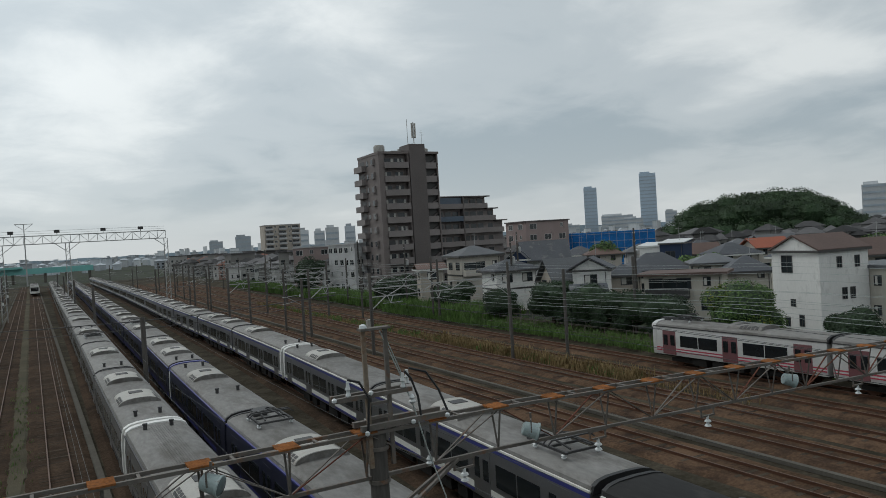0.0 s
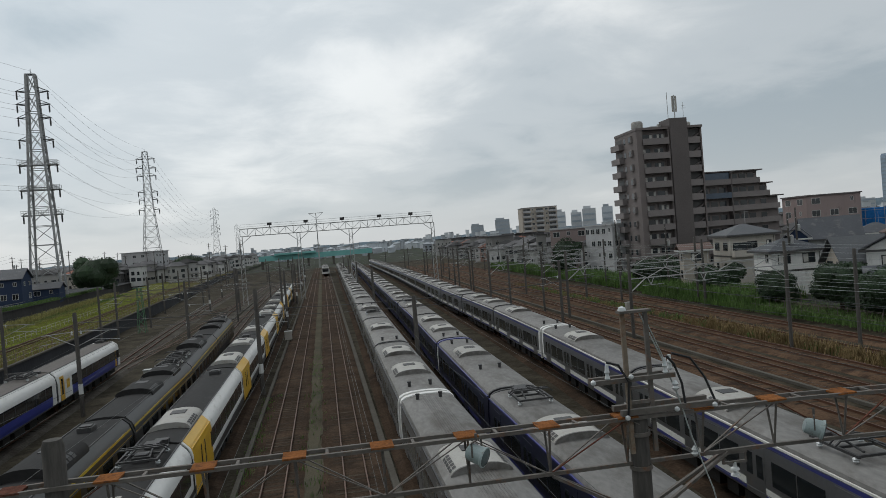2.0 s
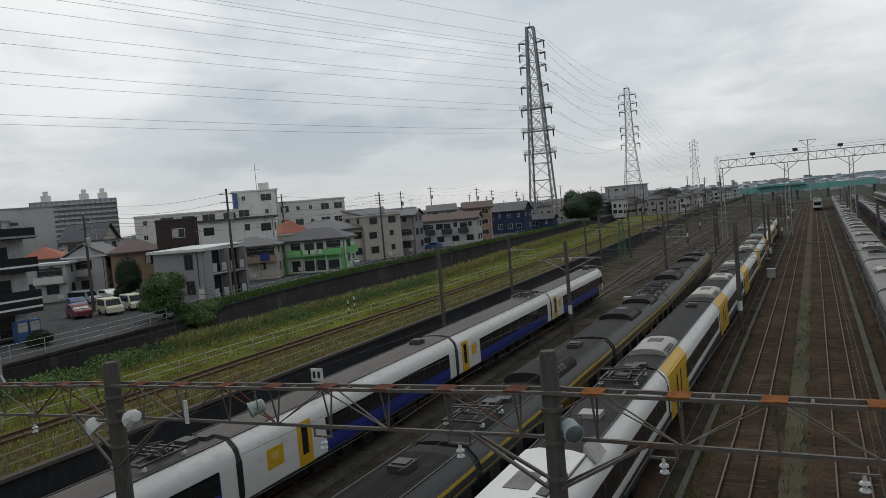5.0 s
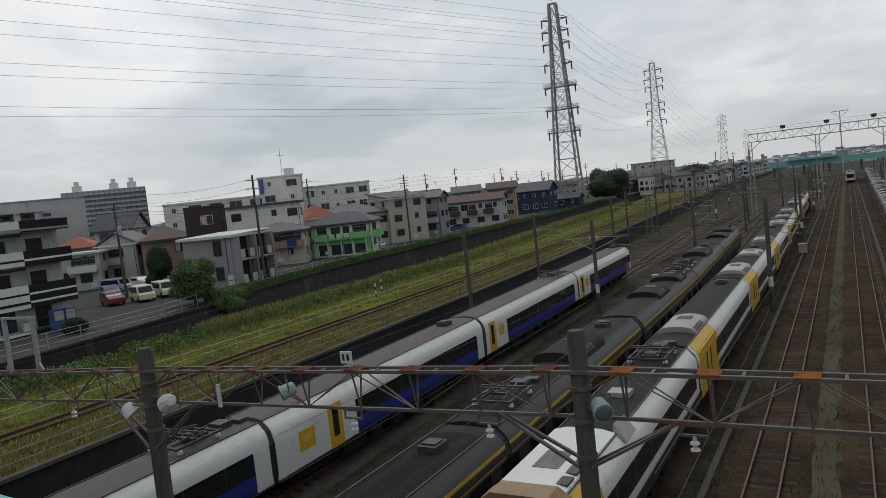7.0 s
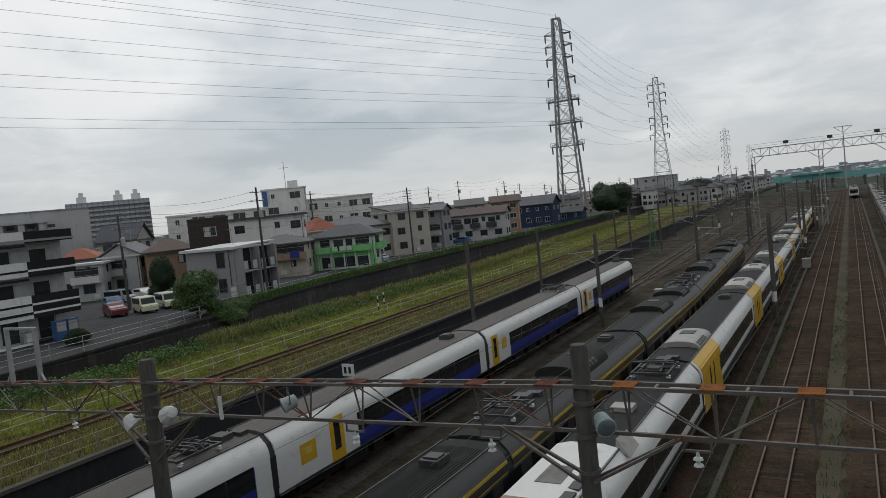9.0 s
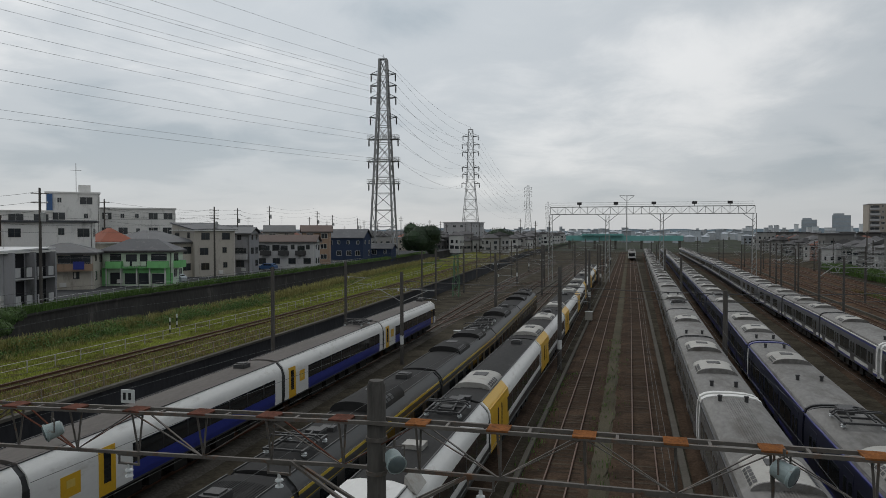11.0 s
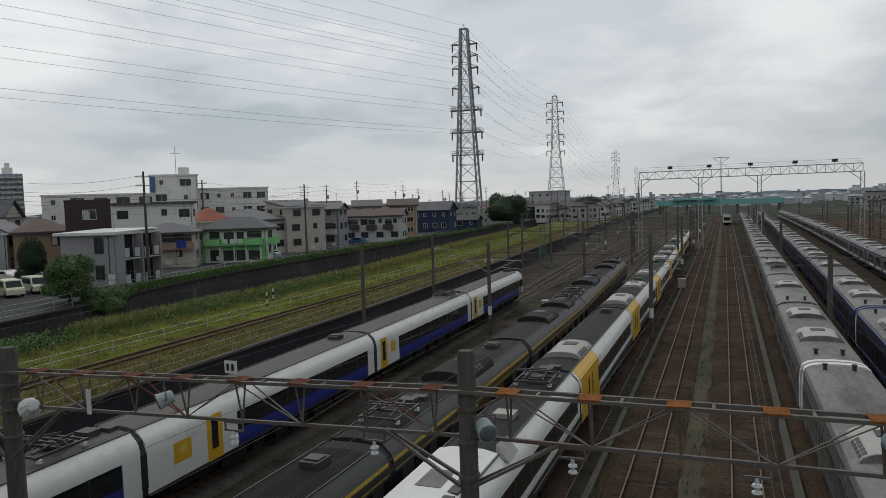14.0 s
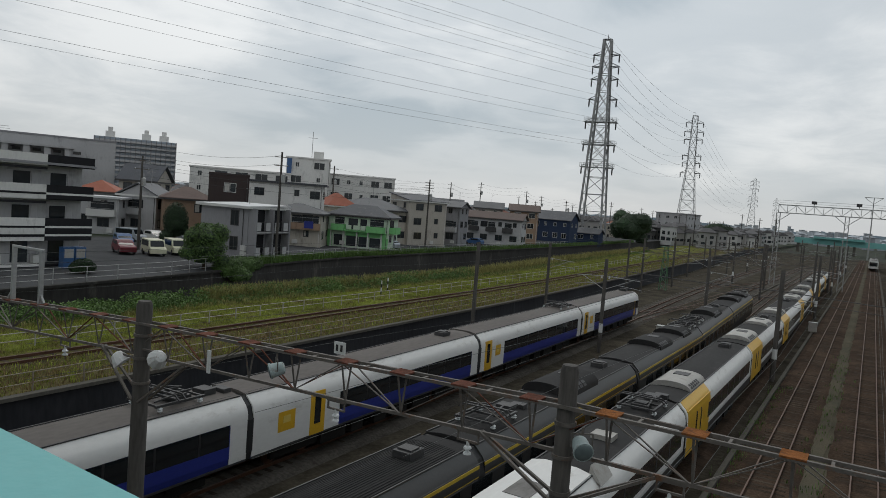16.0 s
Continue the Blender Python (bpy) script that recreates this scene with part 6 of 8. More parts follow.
def wing():
    t = thing("apartment_block", at(29.55, 166, 0, 3), "stepped grey-brown apartment block with long balconies", "apartment block")
    fh, base = 2.95, 0.8
    for x0, x1, n in ((0, 14.8, 7), (14.8, 17.2, 6), (17.2, 19.8, 5)):
        part("wall", Shape().box(x0, x1, 1.3, 14, -1, base + fh * n - 0.35), TILE_BROWN, t)
        part("eave", Shape().box(x0 - 0.2, x1 + 0.8, 0.2, 14.3, base + fh * n - 0.35, base + fh * n - 0.1), TILE_DARK, t)
    for k in range(7):
        z = base + fh * k
        for x0, x1, mat in ((0.2, 7.4, TILE_LIGHT if k != 5 else NET_GREY), (7.6, 14.6, TILE_LIGHT)):
            b = part("balcony", Shape().box(x0, x1, 0, 1.3, z - 0.14, z).box(x0, x1, -0.1, 0.02, z - 0.15, z + 1.05), mat, t)
            for u in (0.2, 0.5, 0.8):
                part("window", Shape().box(x0 + (x1 - x0) * u - 0.8, x0 + (x1 - x0) * u + 0.8, 1.24, 1.29, z + 0.1, z + 2.1), WINDOW, t)
        part("pier", Shape().box(7.35, 7.65, -0.15, 1.3, z - 0.2, z + fh - 0.2), TILE_DARK, t)
        if k < 6:
            part("balcony", Shape().box(14.8, 19.6 if k < 5 else 17.2, 0.4, 1.3, z - 0.14, z).box(14.8, 19.6 if k < 5 else 17.2, 0.3, 0.42, z - 0.15, z + 1.05), TILE_LIGHT, t)
            part("window", Shape().box(15.4, 16.8, 1.24, 1.29, z + 0.3, z + 2.1), WINDOW, t)
    part("glass_screen", Shape().box(0.3, 7.2, 0.3, 0.36, base + fh * 6 + 0.2, base + fh * 7 - 0.5), NET_GREY, t, "bluish glass screens on the upper balcony")


wing()
house(at(37.4, 196, 0, -4), 13.5, 10, 5, W_PINK, TILE_DARK, "low pinkish tiled apartment house with white framed windows", "flat", fh=2.85, over=0.3, category="apartment house", faces="sw", pitch=4.2, win=(2.0, 1.3), seed=3)
house(at(19.9, 190, 0, -18), 12, 16, 4, W_PINK, W_PALE, "pinkish brown four-storey block with a flat roof", "flat", fh=2.75, over=0.2, category="apartment house", faces="sw", balcony=[("w", k, -6, 4, W_PALE) for k in range(1, 4)], seed=4)
house(at(22.9, 170, 0, 8), 7.5, 12, 4, W_PALE, W_PALE, "pale grey four-storey block with small balconies", "flat", fh=2.8, over=0.2, category="apartment house", faces="sw", pitch=2.4, balcony=[("s", k, 0.5, 3.6, W_PALE) for k in range(1, 4)], seed=5)
house(at(17.2, 420, 0, -6), 20, 14, 9, W_TAUPE, W_PALE, "distant brown and cream apartment slab", "flat", fh=2.7, over=0.2, category="apartment house", faces="s", pitch=3.4, balcony=[("s", k, u_, u_ + 4.4, W_PALE) for k in range(1, 9) for u_ in (-9.5, -2.2, 5.1)], seed=6)

# --- houses along the outer bank ---
RIGHT = (
    (32.2, 124, 1.6, -8, 7.2, 6.4, W_BEIGE, R_GREY, "two-storey beige house with a grey hipped roof", "hip", 1.7, 3.3, [("s", 1, -3.4, 0.2, W_BEIGE)]),
    (28.7, 121, 1.0, -18, 3.9, 3.6, W_TAUPE, R_BROWN, "narrow cream house with a small brown roof", "gable", 0.9, 2.7, None),
    (35.0, 106, 0.9, -10, 6.4, 5.4, W_WHITE, R_SLATE, "white two-storey house with a slate hipped roof", "hip", 1.6, 2.65, None),
    (37.8, 143, 1.2, -30, 8.4, 7.0, W_PALE, R_SLATE, "house under a broad blue-grey slate roof", "gable", 3.7, 2.4, None),
    (35.75, 130, 1.2, 54, 3.0, 3.2, W_NAVY, R_SLATE, "navy house with white gable edges", "gable", 2.2, 2.8, None),
    (39.4, 99, 0.6, -16, 5.2, 5.0, W_TAUPE, R_GREY, "traditional house with a large grey tiled gable roof", "gable", 3.0, 2.05, None),
    (41.45, 95, 0.6, -49, 4.4, 4.0, W_WHITE, R_SLATE, "white plastered house with dark tiled gable", "gable_x", 1.5, 2.85, None),
    (41.1, 87, 0.4, -36, 3.2, 2.0, W_BEIGE, R_SLATE, "small annexe with a dark tiled roof", "gable", 0.9, 1.8, None),
    (43.8, 100, 0.6, -32, 4.0, 3.6, W_TAUPE, R_SLATE, "taupe house with a dark tiled roof beside the flats", "hip", 1.5, 2.2, None),
    (46.2, 113, 0.8, -36, 9.0, 6.6, W_CREAM, R_SLATE, "house with a wide dark slate hipped roof", "hip", 2.6, 2.0, None),
    (48.4, 89, 0.5, -58, 8.6, 5.0, W_CREAM, R_BROWN, "cream two-storey flats with a flat brown roof and railings", "flat", 0.4, 2.5, [("s", 1, -4.0, 0.8, METAL_DARK)]),
    (50.3, 103, 0.8, -40, 5.2, 4.2, W_CREAM, R_GREY, "cream house with a pale grey tiled roof", "hip", 1.3, 2.6, None),
    (52.6, 99, 0.8, -43, 5.0, 4.6, W_BEIGE, R_SLATE, "house with a broad dark tiled roof", "hip", 2.0, 2.1, None),
    (46.3, 130, 1.2, -65, 4.4, 4.8, W_WHITE, R_WHITE, "white half of a modern house with a sloping roof", "shed", 0.5, 3.35, None),
    (47.8, 128, 1.2, -65, 3.9, 5.0, W_NAVY, R_WHITE, "dark navy half of a modern house with a sloping white roof", "shed", 0.5, 3.55, None),
    (47.8, 156, 1.2, -36, 8, 6, W_TAUPE, R_BROWN, "house with a brown tiled roof behind the others", "hip", 2.0, 2.5, None),
    (51.6, 132, 1.0, -24, 7, 6, W_BEIGE, R_SLATE, "house with a wide dark roof near the wooded hill", "hip", 2.0, 2.4, None),
    (54.0, 150, 1.0, -24, 6.5, 6, W_BEIGE, R_RED, "house with a faded red-orange roof", "gable", 1.8, 2.5, None),
    (49.4, 138, 1.0, -30, 6, 5, W_TAUPE, R_BROWN, "house with a dark brown roof behind the dark house", "gable", 1.9, 2.4, None),
    (56.4, 118, 1.0, -24, 6.5, 6, W_BEIGE, R_SLATE, "house with a grey roof near the wooded hill", "hip", 2.0, 2.3, None),
    (60.8, 106, 1.0, -24, 6, 6, W_TAUPE, R_BROWN, "house with a reddish brown gable roof", "gable", 2.0, 2.6, None),
    (42.4, 150, 1.2, -36, 6.5, 6, W_BEIGE, R_BROWN, "house with a brown tiled roof", "hip", 2.0, 2.5, None),
    (40.6, 160, 1.2, -36, 7, 6, W_TAUPE, R_SLATE, "house with a grey roof below the apartment block", "hip", 1.9, 2.4, None),
    (45.4, 172, 1.0, -36, 8, 6, W_PALE, R_GREY, "grey roofed house beside the blue netting", "hip", 1.9, 2.3, None),
    (49.6, 170, 1.0, -36, 8, 6.5, W_TAUPE, R_SLATE, "dark roofed house among the others", "hip", 2.0, 2.3, None),
    (52.2, 168, 1.0, -36, 7, 6.5, W_PALE, R_GREY, "grey roofed house behind a red-roofed one", "hip", 2.0, 2.3, None),
    (54.6, 185, 1.0, -30, 8, 6.5, W_TAUPE, R_GREY, "grey roofed house among the others", "gable", 2.0, 2.3, None),
    (57.5, 150, 1.0, -30, 7, 6.5, W_TAUPE, R_SLATE, "dark roofed house below the wood", "hip", 2.0, 2.3, None),
)
for i, (az, d, z, turn, w, dp, wall, roof, lab, kind, rise, fh, bal) in enumerate(RIGHT):
    house(at(az, d, z, turn), w, dp, 2, wall, roof, lab, kind, rise, fh=fh, frame=FRAME_D, over=0.65 if kind != "shed" else 0.2, balcony=bal, seed=11 + i, band=FRAME_D if i in (0, 2) else None, pitch=2.4)

# the tall white house by the line
wh = house(at(57.4, 80.5, 0.3, -12), 6.0, 6.0, 3, W_WHITE, R_BROWN, "tall white rendered house with a brown gable roof", "gable", 1.45, fh=2.6, frame=FRAME_D, faces="", over=0.25, seed=32, curtain=False)
for f, u, z, w_, h_ in (("w", 1.0, 5.9, 1.3, 1.6), ("w", 0.4, 2.6, 0.5, 0.6), ("w", 1.2, 0.5, 0.5, 0.9), ("w", -0.6, 0.7, 0.5, 1.0), ("s", -0.6, 6.3, 0.5, 1.0), ("s", 1.6, 6.3, 0.5, 1.0), ("s", -0.1, 3.3, 0.5, 1.0), ("s", 0.9, 3.3, 0.5, 1.0)):
    window(wh, f, u, z, w_, h_, 3.0, 3.0, FRAME_D)
house(at(61.6, 84, 0.2, -12), 7, 7, 2, W_CREAM, R_GREY, "cream house next to the tall white one", "flat", 0.3, fh=2.9, frame=FRAME_D, seed=33, over=0.3)

# blue scaffold netting round a building
net = thing("scaffolded_building", at(43.0, 205, 0, -46), "low building wrapped in bright blue scaffold netting", "scaffolded building")
part("net", Shape().box(-12, 12, -5, 5, 0, 10.7), NET_BLUE, net)
for i in range(13):
    part("scaffold_pole", Shape().bar((-12 + 2 * i, -5.12, 0), (-12 + 2 * i, -5.12, 10.9), 0.09), STEEL_PALE, net)
for z in (2.2, 4.2, 6.2, 8.2, 10.2):
    part("scaffold_rail", Shape().bar((-12.2, -5.14, z), (12.2, -5.14, z), 0.08), STEEL_PALE, net)

# --- the far bank: flats, green house, tall beige house, navy house ---
LZ = 3.4


def bank(x, y, turn=0.0):
    return pose(x, y, LZ, 0, 0, turn)


blk = thing("apartment_block", bank(-68.5, 36.5, 3), "three-storey white flats with black balcony panels", "apartment block")
part("wall", Shape().box(-5, 4.6, -14, 3.8, -1.5, 9.0), W_PALE, blk)
part("roof", Shape().box(-5.2, 6.2, -14.2, 4.1, 9.0, 9.2), W_GREY, blk)
for k in range(3):
    z = k * 2.95 + 0.2
    for i, (y0, y1, mat) in enumerate(((-14, -0.6, W_WHITE), (-0.6, 4.0, W_BLACK))):
        b = part("balcony", Shape().box(4.6, 6.0, y0, y1, z - 0.16, z).box(5.95, 6.08, y0, y1, z - 0.1 + (0.0 if k else 2.2), z + 1.15 + (0.0 if k else 1.75)), mat, blk)
        part("balcony_line", Shape().box(6.08, 6.10, y0, y1, z + (0.28 if k else 2.5), z + (0.46 if k else 2.68)), W_WHITE if mat is W_BLACK else W_BLACK, b)
    for u in (-12, -8.6, -5.2, -1.8, 1.6):
        part("window", Shape().box(4.6, 4.65, u - 0.9, u + 0.6, z + 0.1, z + 2.2), WINDOW, blk)
        part("ac_unit", Shape().box(5.0, 5.4, u + 0.7, u + 1.3, z + 0.05, z + 0.8), FRAME_W, blk)
        part("door", Shape().box(4.6, 4.64, u + 0.75, u + 1.35, z + 0.1, z + 2.1), W_PALE, blk)
for k in range(1, 4):
    z = k * 2.95 + 0.2
    part("eave_band", Shape().box(6.0, 6.12, -14, -0.6, z - 0.5, z - 0.3), W_BLACK, blk)
part("parapet", Shape().box(5.95, 6.1, -0.6, 4.0, 8.9, 9.9), W_BLACK, blk)
part("parapet", Shape().box(5.95, 6.1, -14, -0.6, 8.9, 9.9), W_WHITE, blk)

def blank_hall():
    """A large pale building with a blank wall and a row of stub piers under its roof terrace."""
    t = thing("school_building", at(-62.2, 140, LZ, 62), "long pale blank-walled building with bays under the roof", "school building")
    part("wall", Shape().box(-17, 16.5, 3.0, 15, -1, 14.6), W_PALE, t)
    part("roof_rim", Shape().box(-17.1, 16.6, 2.9, 15.1, 14.6, 14.9), W_GREY, t)
    part("terrace", Shape().box(-17, 9.5, 0, 3.0, -1, 10.4), W_PALE, t)
    part("canopy", Shape().box(-17, 9.6, -0.1, 3.0, 12.7, 13.0), W_PALE, t)
    for i in range(9):
        x = -16.6 + i * 3.1
        part("pier", Shape().box(x, x + 1.0, 0.2, 3.0, 10.4, 12.7), W_PALE, t)
        part("vent", Shape().box(x + 1.5, x + 2.7, 2.94, 3.0, 11.9, 12.4), FRAME_D, t)
    for i in range(8):
        part("window", Shape().box(-15.6 + i * 3.1, -13.9 + i * 3.1, -0.05, 0.0, 5.6, 7.4), WINDOW, t)
    part("rail", Shape().bar((-17, 4, 15.7), (0, 4, 15.7), 0.06).bar((-17, 4, 15.3), (0, 4, 15.3), 0.05), STEEL_PALE, t)


blank_hall()
house(at(-46.8, 160, LZ, 47), 20, 12, 4, W_WHITE, W_WHITE, "long white building with a flat roof", "flat", 0.5, fh=2.9, over=0.2, faces="s", pitch=4, category="school building", win=(2.4, 1.5), seed=42)
wb = house(at(-41.8, 167, LZ, 42), 9.5, 12, 5, W_WHITE, W_WHITE, "white building with a stair tower", "flat", 0.5, fh=3.1, over=0.2, faces="se", pitch=4, category="office building", win=(2.2, 1.4), seed=43)
part("blue_column", Shape().box(-4.6, -3.6, -6.3, -6.0, 9, 15.6), CAR_BLUE, wb, "blue painted column")
part("stair_head", Shape().box(1.0, 3.2, -4, -1, 15.9, 17.6), W_WHITE, wb)
part("roof_aerial", Shape().bar((0.6, -3, 16), (0.6, -3, 22), 0.12).bar((-0.4, -3, 20.6), (1.6, -3, 20.6), 0.08), STEEL_PALE, wb)
house(at(-37.6, 176, LZ, 38), 15.5, 10, 4, W_WHITE, W_WHITE, "long white hospital-like building", "flat", 0.5, fh=3.2, over=0.2, faces="se", pitch=3.0, category="office building", win=(1.8, 1.4), seed=44)
# far slab with three roof houses
slab = thing("apartment_slab", at(-54.3, 330, 2, 54), "large distant grey apartment slab with roof plant rooms", "apartment block")
part("wall", Shape().box(-16, 16, 0, 14, 0, 26.6), W_PALE, slab)
for k in range(13):
    part("balcony", Shape().box(-15.8, 15.8, -1.2, 0, 1.0 + k * 1.98, 1.85 + k * 1.98), W_PALE, slab)
    part("window_row", Shape().box(-15.4, 15.4, -0.06, -0.02, 1.9 + k * 1.98, 2.9 + k * 1.98), HAZED_BAND, slab)
for i in range(17):
    part("fin", Shape().box(-15.9 + i * 1.97, -15.55 + i * 1.97, -1.25, 0, 0, 26.6), W_GREY, slab)
for x in (-10, 4.0, 11):
    part("plant_room", Shape().box(x - 1.8, x + 1.8, 3, 8, 26.6, 29.2).box(x - 0.9, x + 0.9, 4, 6.5, 29.2, 31), W_WHITE, slab)

gf_ = house(at(-46.43, 92, LZ, 6), 7.2, 6.8, 2, W_GREY, R_WHITE, "grey two-storey flats with a thin white roof", "shed", 0.25, fh=2.95, frame=FRAME_D, over=0.5, faces="", seed=51, category="flats")
for u_, z_, w_, h_ in ((1.6, 3.9, 1.1, 1.7), (1.6, 1.0, 1.1, 1.5)):
    window(gf_, "s", u_, z_, w_, h_, 3.6, 3.4, FRAME_D)
part("downpipe", Shape().bar((2.9, -3.46, -0.2), (2.9, -3.46, 5.9), 0.09, 0.09, 6), FRAME_D, gf_)
part("wall_light", Shape().lathe([(0.14, 2.2), (0.2, 2.35), (0.14, 2.5)], -1.6, -3.45, 10), FRAME_W, gf_)
for k_ in range(2):
    for u_ in (-1.75, 1.6):
        z_ = 0.3 + k_ * 2.95
        # the wall is flat here; a thin black sheet stands for balcony shade
        part("recess", Shape().box(3.6, 3.64, u_ - 1.25, u_ + 1.25, z_ + 0.02, z_ + 2.6), W_BLACK, gf_, "black sheet painted as shade behind the balcony")
        part("slab", Shape().box(3.6, 4.7, u_ - 1.35, u_ + 1.35, z_ - 0.12, z_), W_PALE, gf_)
        for o_ in (-0.95, 0.75):
            part("screen_panel", Shape().box(4.62, 4.68, u_ + o_ - 0.4, u_ + o_ + 0.4, z_ + 0.15, z_ + 1.15), W_PALE, gf_, "white balcony panel")
        part("handrail", Shape().bar((4.65, u_ - 1.35, z_ + 1.15), (4.65, u_ + 1.35, z_ + 1.15), 0.05), METAL_DARK, gf_)
for y_ in (-3.2, -0.1, 3.1):
    part("fin_wall", Shape().box(3.6, 4.72, y_ - 0.12, y_ + 0.12, -0.8, 6.0), W_GREY, gf_)
for y_, z_ in ((-3.65, 0.3), (-3.65, 1.0)):
    part("wall_unit", Shape().box(2.9, 3.6, y_ - 0.1, y_ + 0.22, z_, z_ + 0.6), FRAME_W, gf_, "white outdoor air-conditioning unit")
house(at(-42.3, 118, LZ, 31), 8.6, 7.4, 2, W_CREAM, R_GREY, "cream house with a brown balcony front", "hip", 1.5, fh=2.45, frame=FRAME_D, faces="se", balcony=[("s", 1, -0.6, 4.2, W_TAN)], seed=52)
ch_ = [o for o in scene.objects if o.get("label") == "cream house with a brown balcony front"][0]
part("futon", Shape().box(1.9, 3.3, -4.98, -4.86, 2.9, 4.0), BLUE, ch_, "blue futon hung over the balcony")
gh = house(at(-37.2, 121, LZ, 20), 10.2, 6.0, 2, W_MINT, R_SLATE, "bright green and white house with green balconies", "hip", 1.9, fh=2.5, frame=FRAME_W, faces="e", pitch=2.5, balcony=[("s", 1, -4.3, -2.1, W_GREEN), ("s", 1, 1.7, 4.6, W_GREEN), ("e", 1, -2.4, 0.5, W_GREEN)], seed=53)
part("green_panel", Shape().box(-5.16, -4.35, -3.05, -2.98, -0.4, 2.75), W_GREEN, gh, "bright green painted wall")
part("green_panel", Shape().box(-5.15, -5.05, -3.0, 3.0, -0.4, 2.75), W_GREEN, gh, "bright green painted wall")
part("green_panel", Shape().box(-2.1, 4.9, -3.05, -2.98, 1.9, 2.75), W_GREEN, gh, "bright green painted wall")
part("green_panel", Shape().box(4.2, 5.15, -3.05, -2.98, -0.4, 1.9), W_GREEN, gh, "bright green painted wall")
part("balcony", Shape().box(-2.0, 1.6, -1.0 - 3, -3, 2.68, 2.82).box(-2.0, 1.6, -4.0, -3.93, 2.8, 3.0), W_GREEN, gh)
for x_ in (-1.7, -0.5, 0.7):
    part("balcony_panel", Shape().box(x_, x_ + 0.85, -4.0, -3.93, 2.82, 3.7), W_MINT, gh, "pale green balcony panel")
for x_, w_ in ((-3.3, 0.7), (-0.9, 1.0), (0.9, 0.7), (3.0, 0.9)):
    part("glazed_door", Shape().box(x_ - w_, x_ + w_, -3.04, -2.99, 0.25, 2.0 if x_ < 2 else 1.8), WINDOW, gh)
    part("glazed_door", Shape().box(x_ - w_ * 0.8, x_ + w_ * 0.8, -3.04, -2.99, 2.85, 4.75), WINDOW, gh)
for x_ in (-4.4, -2.3, 0.0, 1.9, 4.15):
    part("porch_post", Shape().box(x_ - 0.09, x_ + 0.09, -3.6, -3.4, -0.3, 2.7), FRAME_W, gh)
part("gutter", Shape().bar((-5.6, -3.55, 5.2), (5.6, -3.55, 5.2), 0.1), FRAME_D, gh)
house(at(-33.0, 142, LZ, 62), 8.2, 8.2, 3, W_BEIGE, R_SLATE, "tall beige three-storey house with a dark roof", "shed", 1.3, fh=2.75, frame=FRAME_D, faces="sw", pitch=2.8, seed=54, over=0.35)
house(at(-30.0, 150, LZ, 12), 3.8, 6, 3, W_GREY, R_GREY, "narrow grey three-storey house", "gable", 1.2, fh=2.5, frame=FRAME_D, balcony=[("s", 1, -1.5, 1.5, W_PALE)], faces="se", seed=55)
house(at(-26.8, 166, LZ - 0.2, 14), 13.5, 6, 2, W_PALE, R_BROWN, "long pale two-storey flats with dark balconies", "gable", 1.5, fh=2.9, frame=FRAME_D, faces="se", pitch=2.8, balcony=[("s", 1, u, u + 2.2, METAL_DARK) for u in (-5.2, -1.2, 2.6)], seed=56, category="flats")
for i, (az_, wall, roof) in enumerate(((-30.6, W_NAVY, R_SLATE), (-27.4, W_CREAM, R_GREY), (-24.6, W_TAN, R_BROWN), (-34.8, W_PALE, R_SLATE))):
    house(at(az_, 186, LZ, 28), 7, 6, 3, wall, roof, "house with a pitched roof behind the flats", "gable", 1.6, fh=2.6, frame=FRAME_W, faces="se", seed=60 + i)
house(at(-22.5, 212, LZ, 2), 14.6, 7, 2, W_NAVY, R_SLATE, "navy boarded house with white windows", "gable", 2.5, fh=3.0, frame=FRAME_W, faces="se", pitch=2.6, seed=57, win=(1.3, 1.3))
house(at(-19.4, 222, LZ, 5), 7, 6, 1, W_NAVY, R_SLATE, "low dark annexe beside the navy house", "gable", 1.4, fh=2.6, faces="s", seed=58)
house(at(-47.65, 107, LZ, 48), 5.4, 5.4, 3, W_BROWN, W_BROWN, "dark brown cube-shaped house", "flat", 0.3, fh=3.2, frame=FRAME_W, over=0.05, faces="se", seed=59, pitch=3.4)
house(at(-43.2, 126, LZ, 38), 12.0, 7, 3, W_WHITE, R_SLATE, "white house with a flat dark-edged roof behind the flats", "flat", 0.3, fh=3.1, frame=FRAME_D, over=0.6, faces="se", seed=61, pitch=2.6)
house(at(-50.6, 116, LZ, 55), 7.0, 6, 2, W_TAN, R_BROWN, "tan house with a brown hipped roof", "hip", 1.9, fh=2.9, frame=FRAME_D, faces="se", seed=62)
house(at(-53.4, 121, LZ, 30), 5.6, 6, 2, W_PALE, R_GREY, "pale house with a grey gable and porch", "gable_x", 1.8, fh=2.9, frame=FRAME_D, faces="se", balcony=[("s", 1, -2.6, 0.6, W_PALE)], seed=63)
house(at(-56.4, 126, LZ, 40), 6, 6, 2, W_PALE, R_RED, "house with a red-orange tiled roof", "hip", 1.9, fh=2.9, frame=FRAME_D, faces="se", seed=64)
house(at(-55.9, 117, LZ, 40), 4.2, 5, 2, W_PALE, R_WHITE, "white house with a roof terrace", "flat", 0.3, fh=2.5, frame=FRAME_D, faces="se", balcony=[("s", 1, -2.0, 1.8, FRAME_W)], seed=70)
house(at(-53.5, 140, LZ, 28), 6.6, 6.4, 3, W_BEIGE, R_SLATE, "house with a steep dark slate roof", "gable", 2.9, fh=2.65, frame=FRAME_D, faces="se", seed=65)
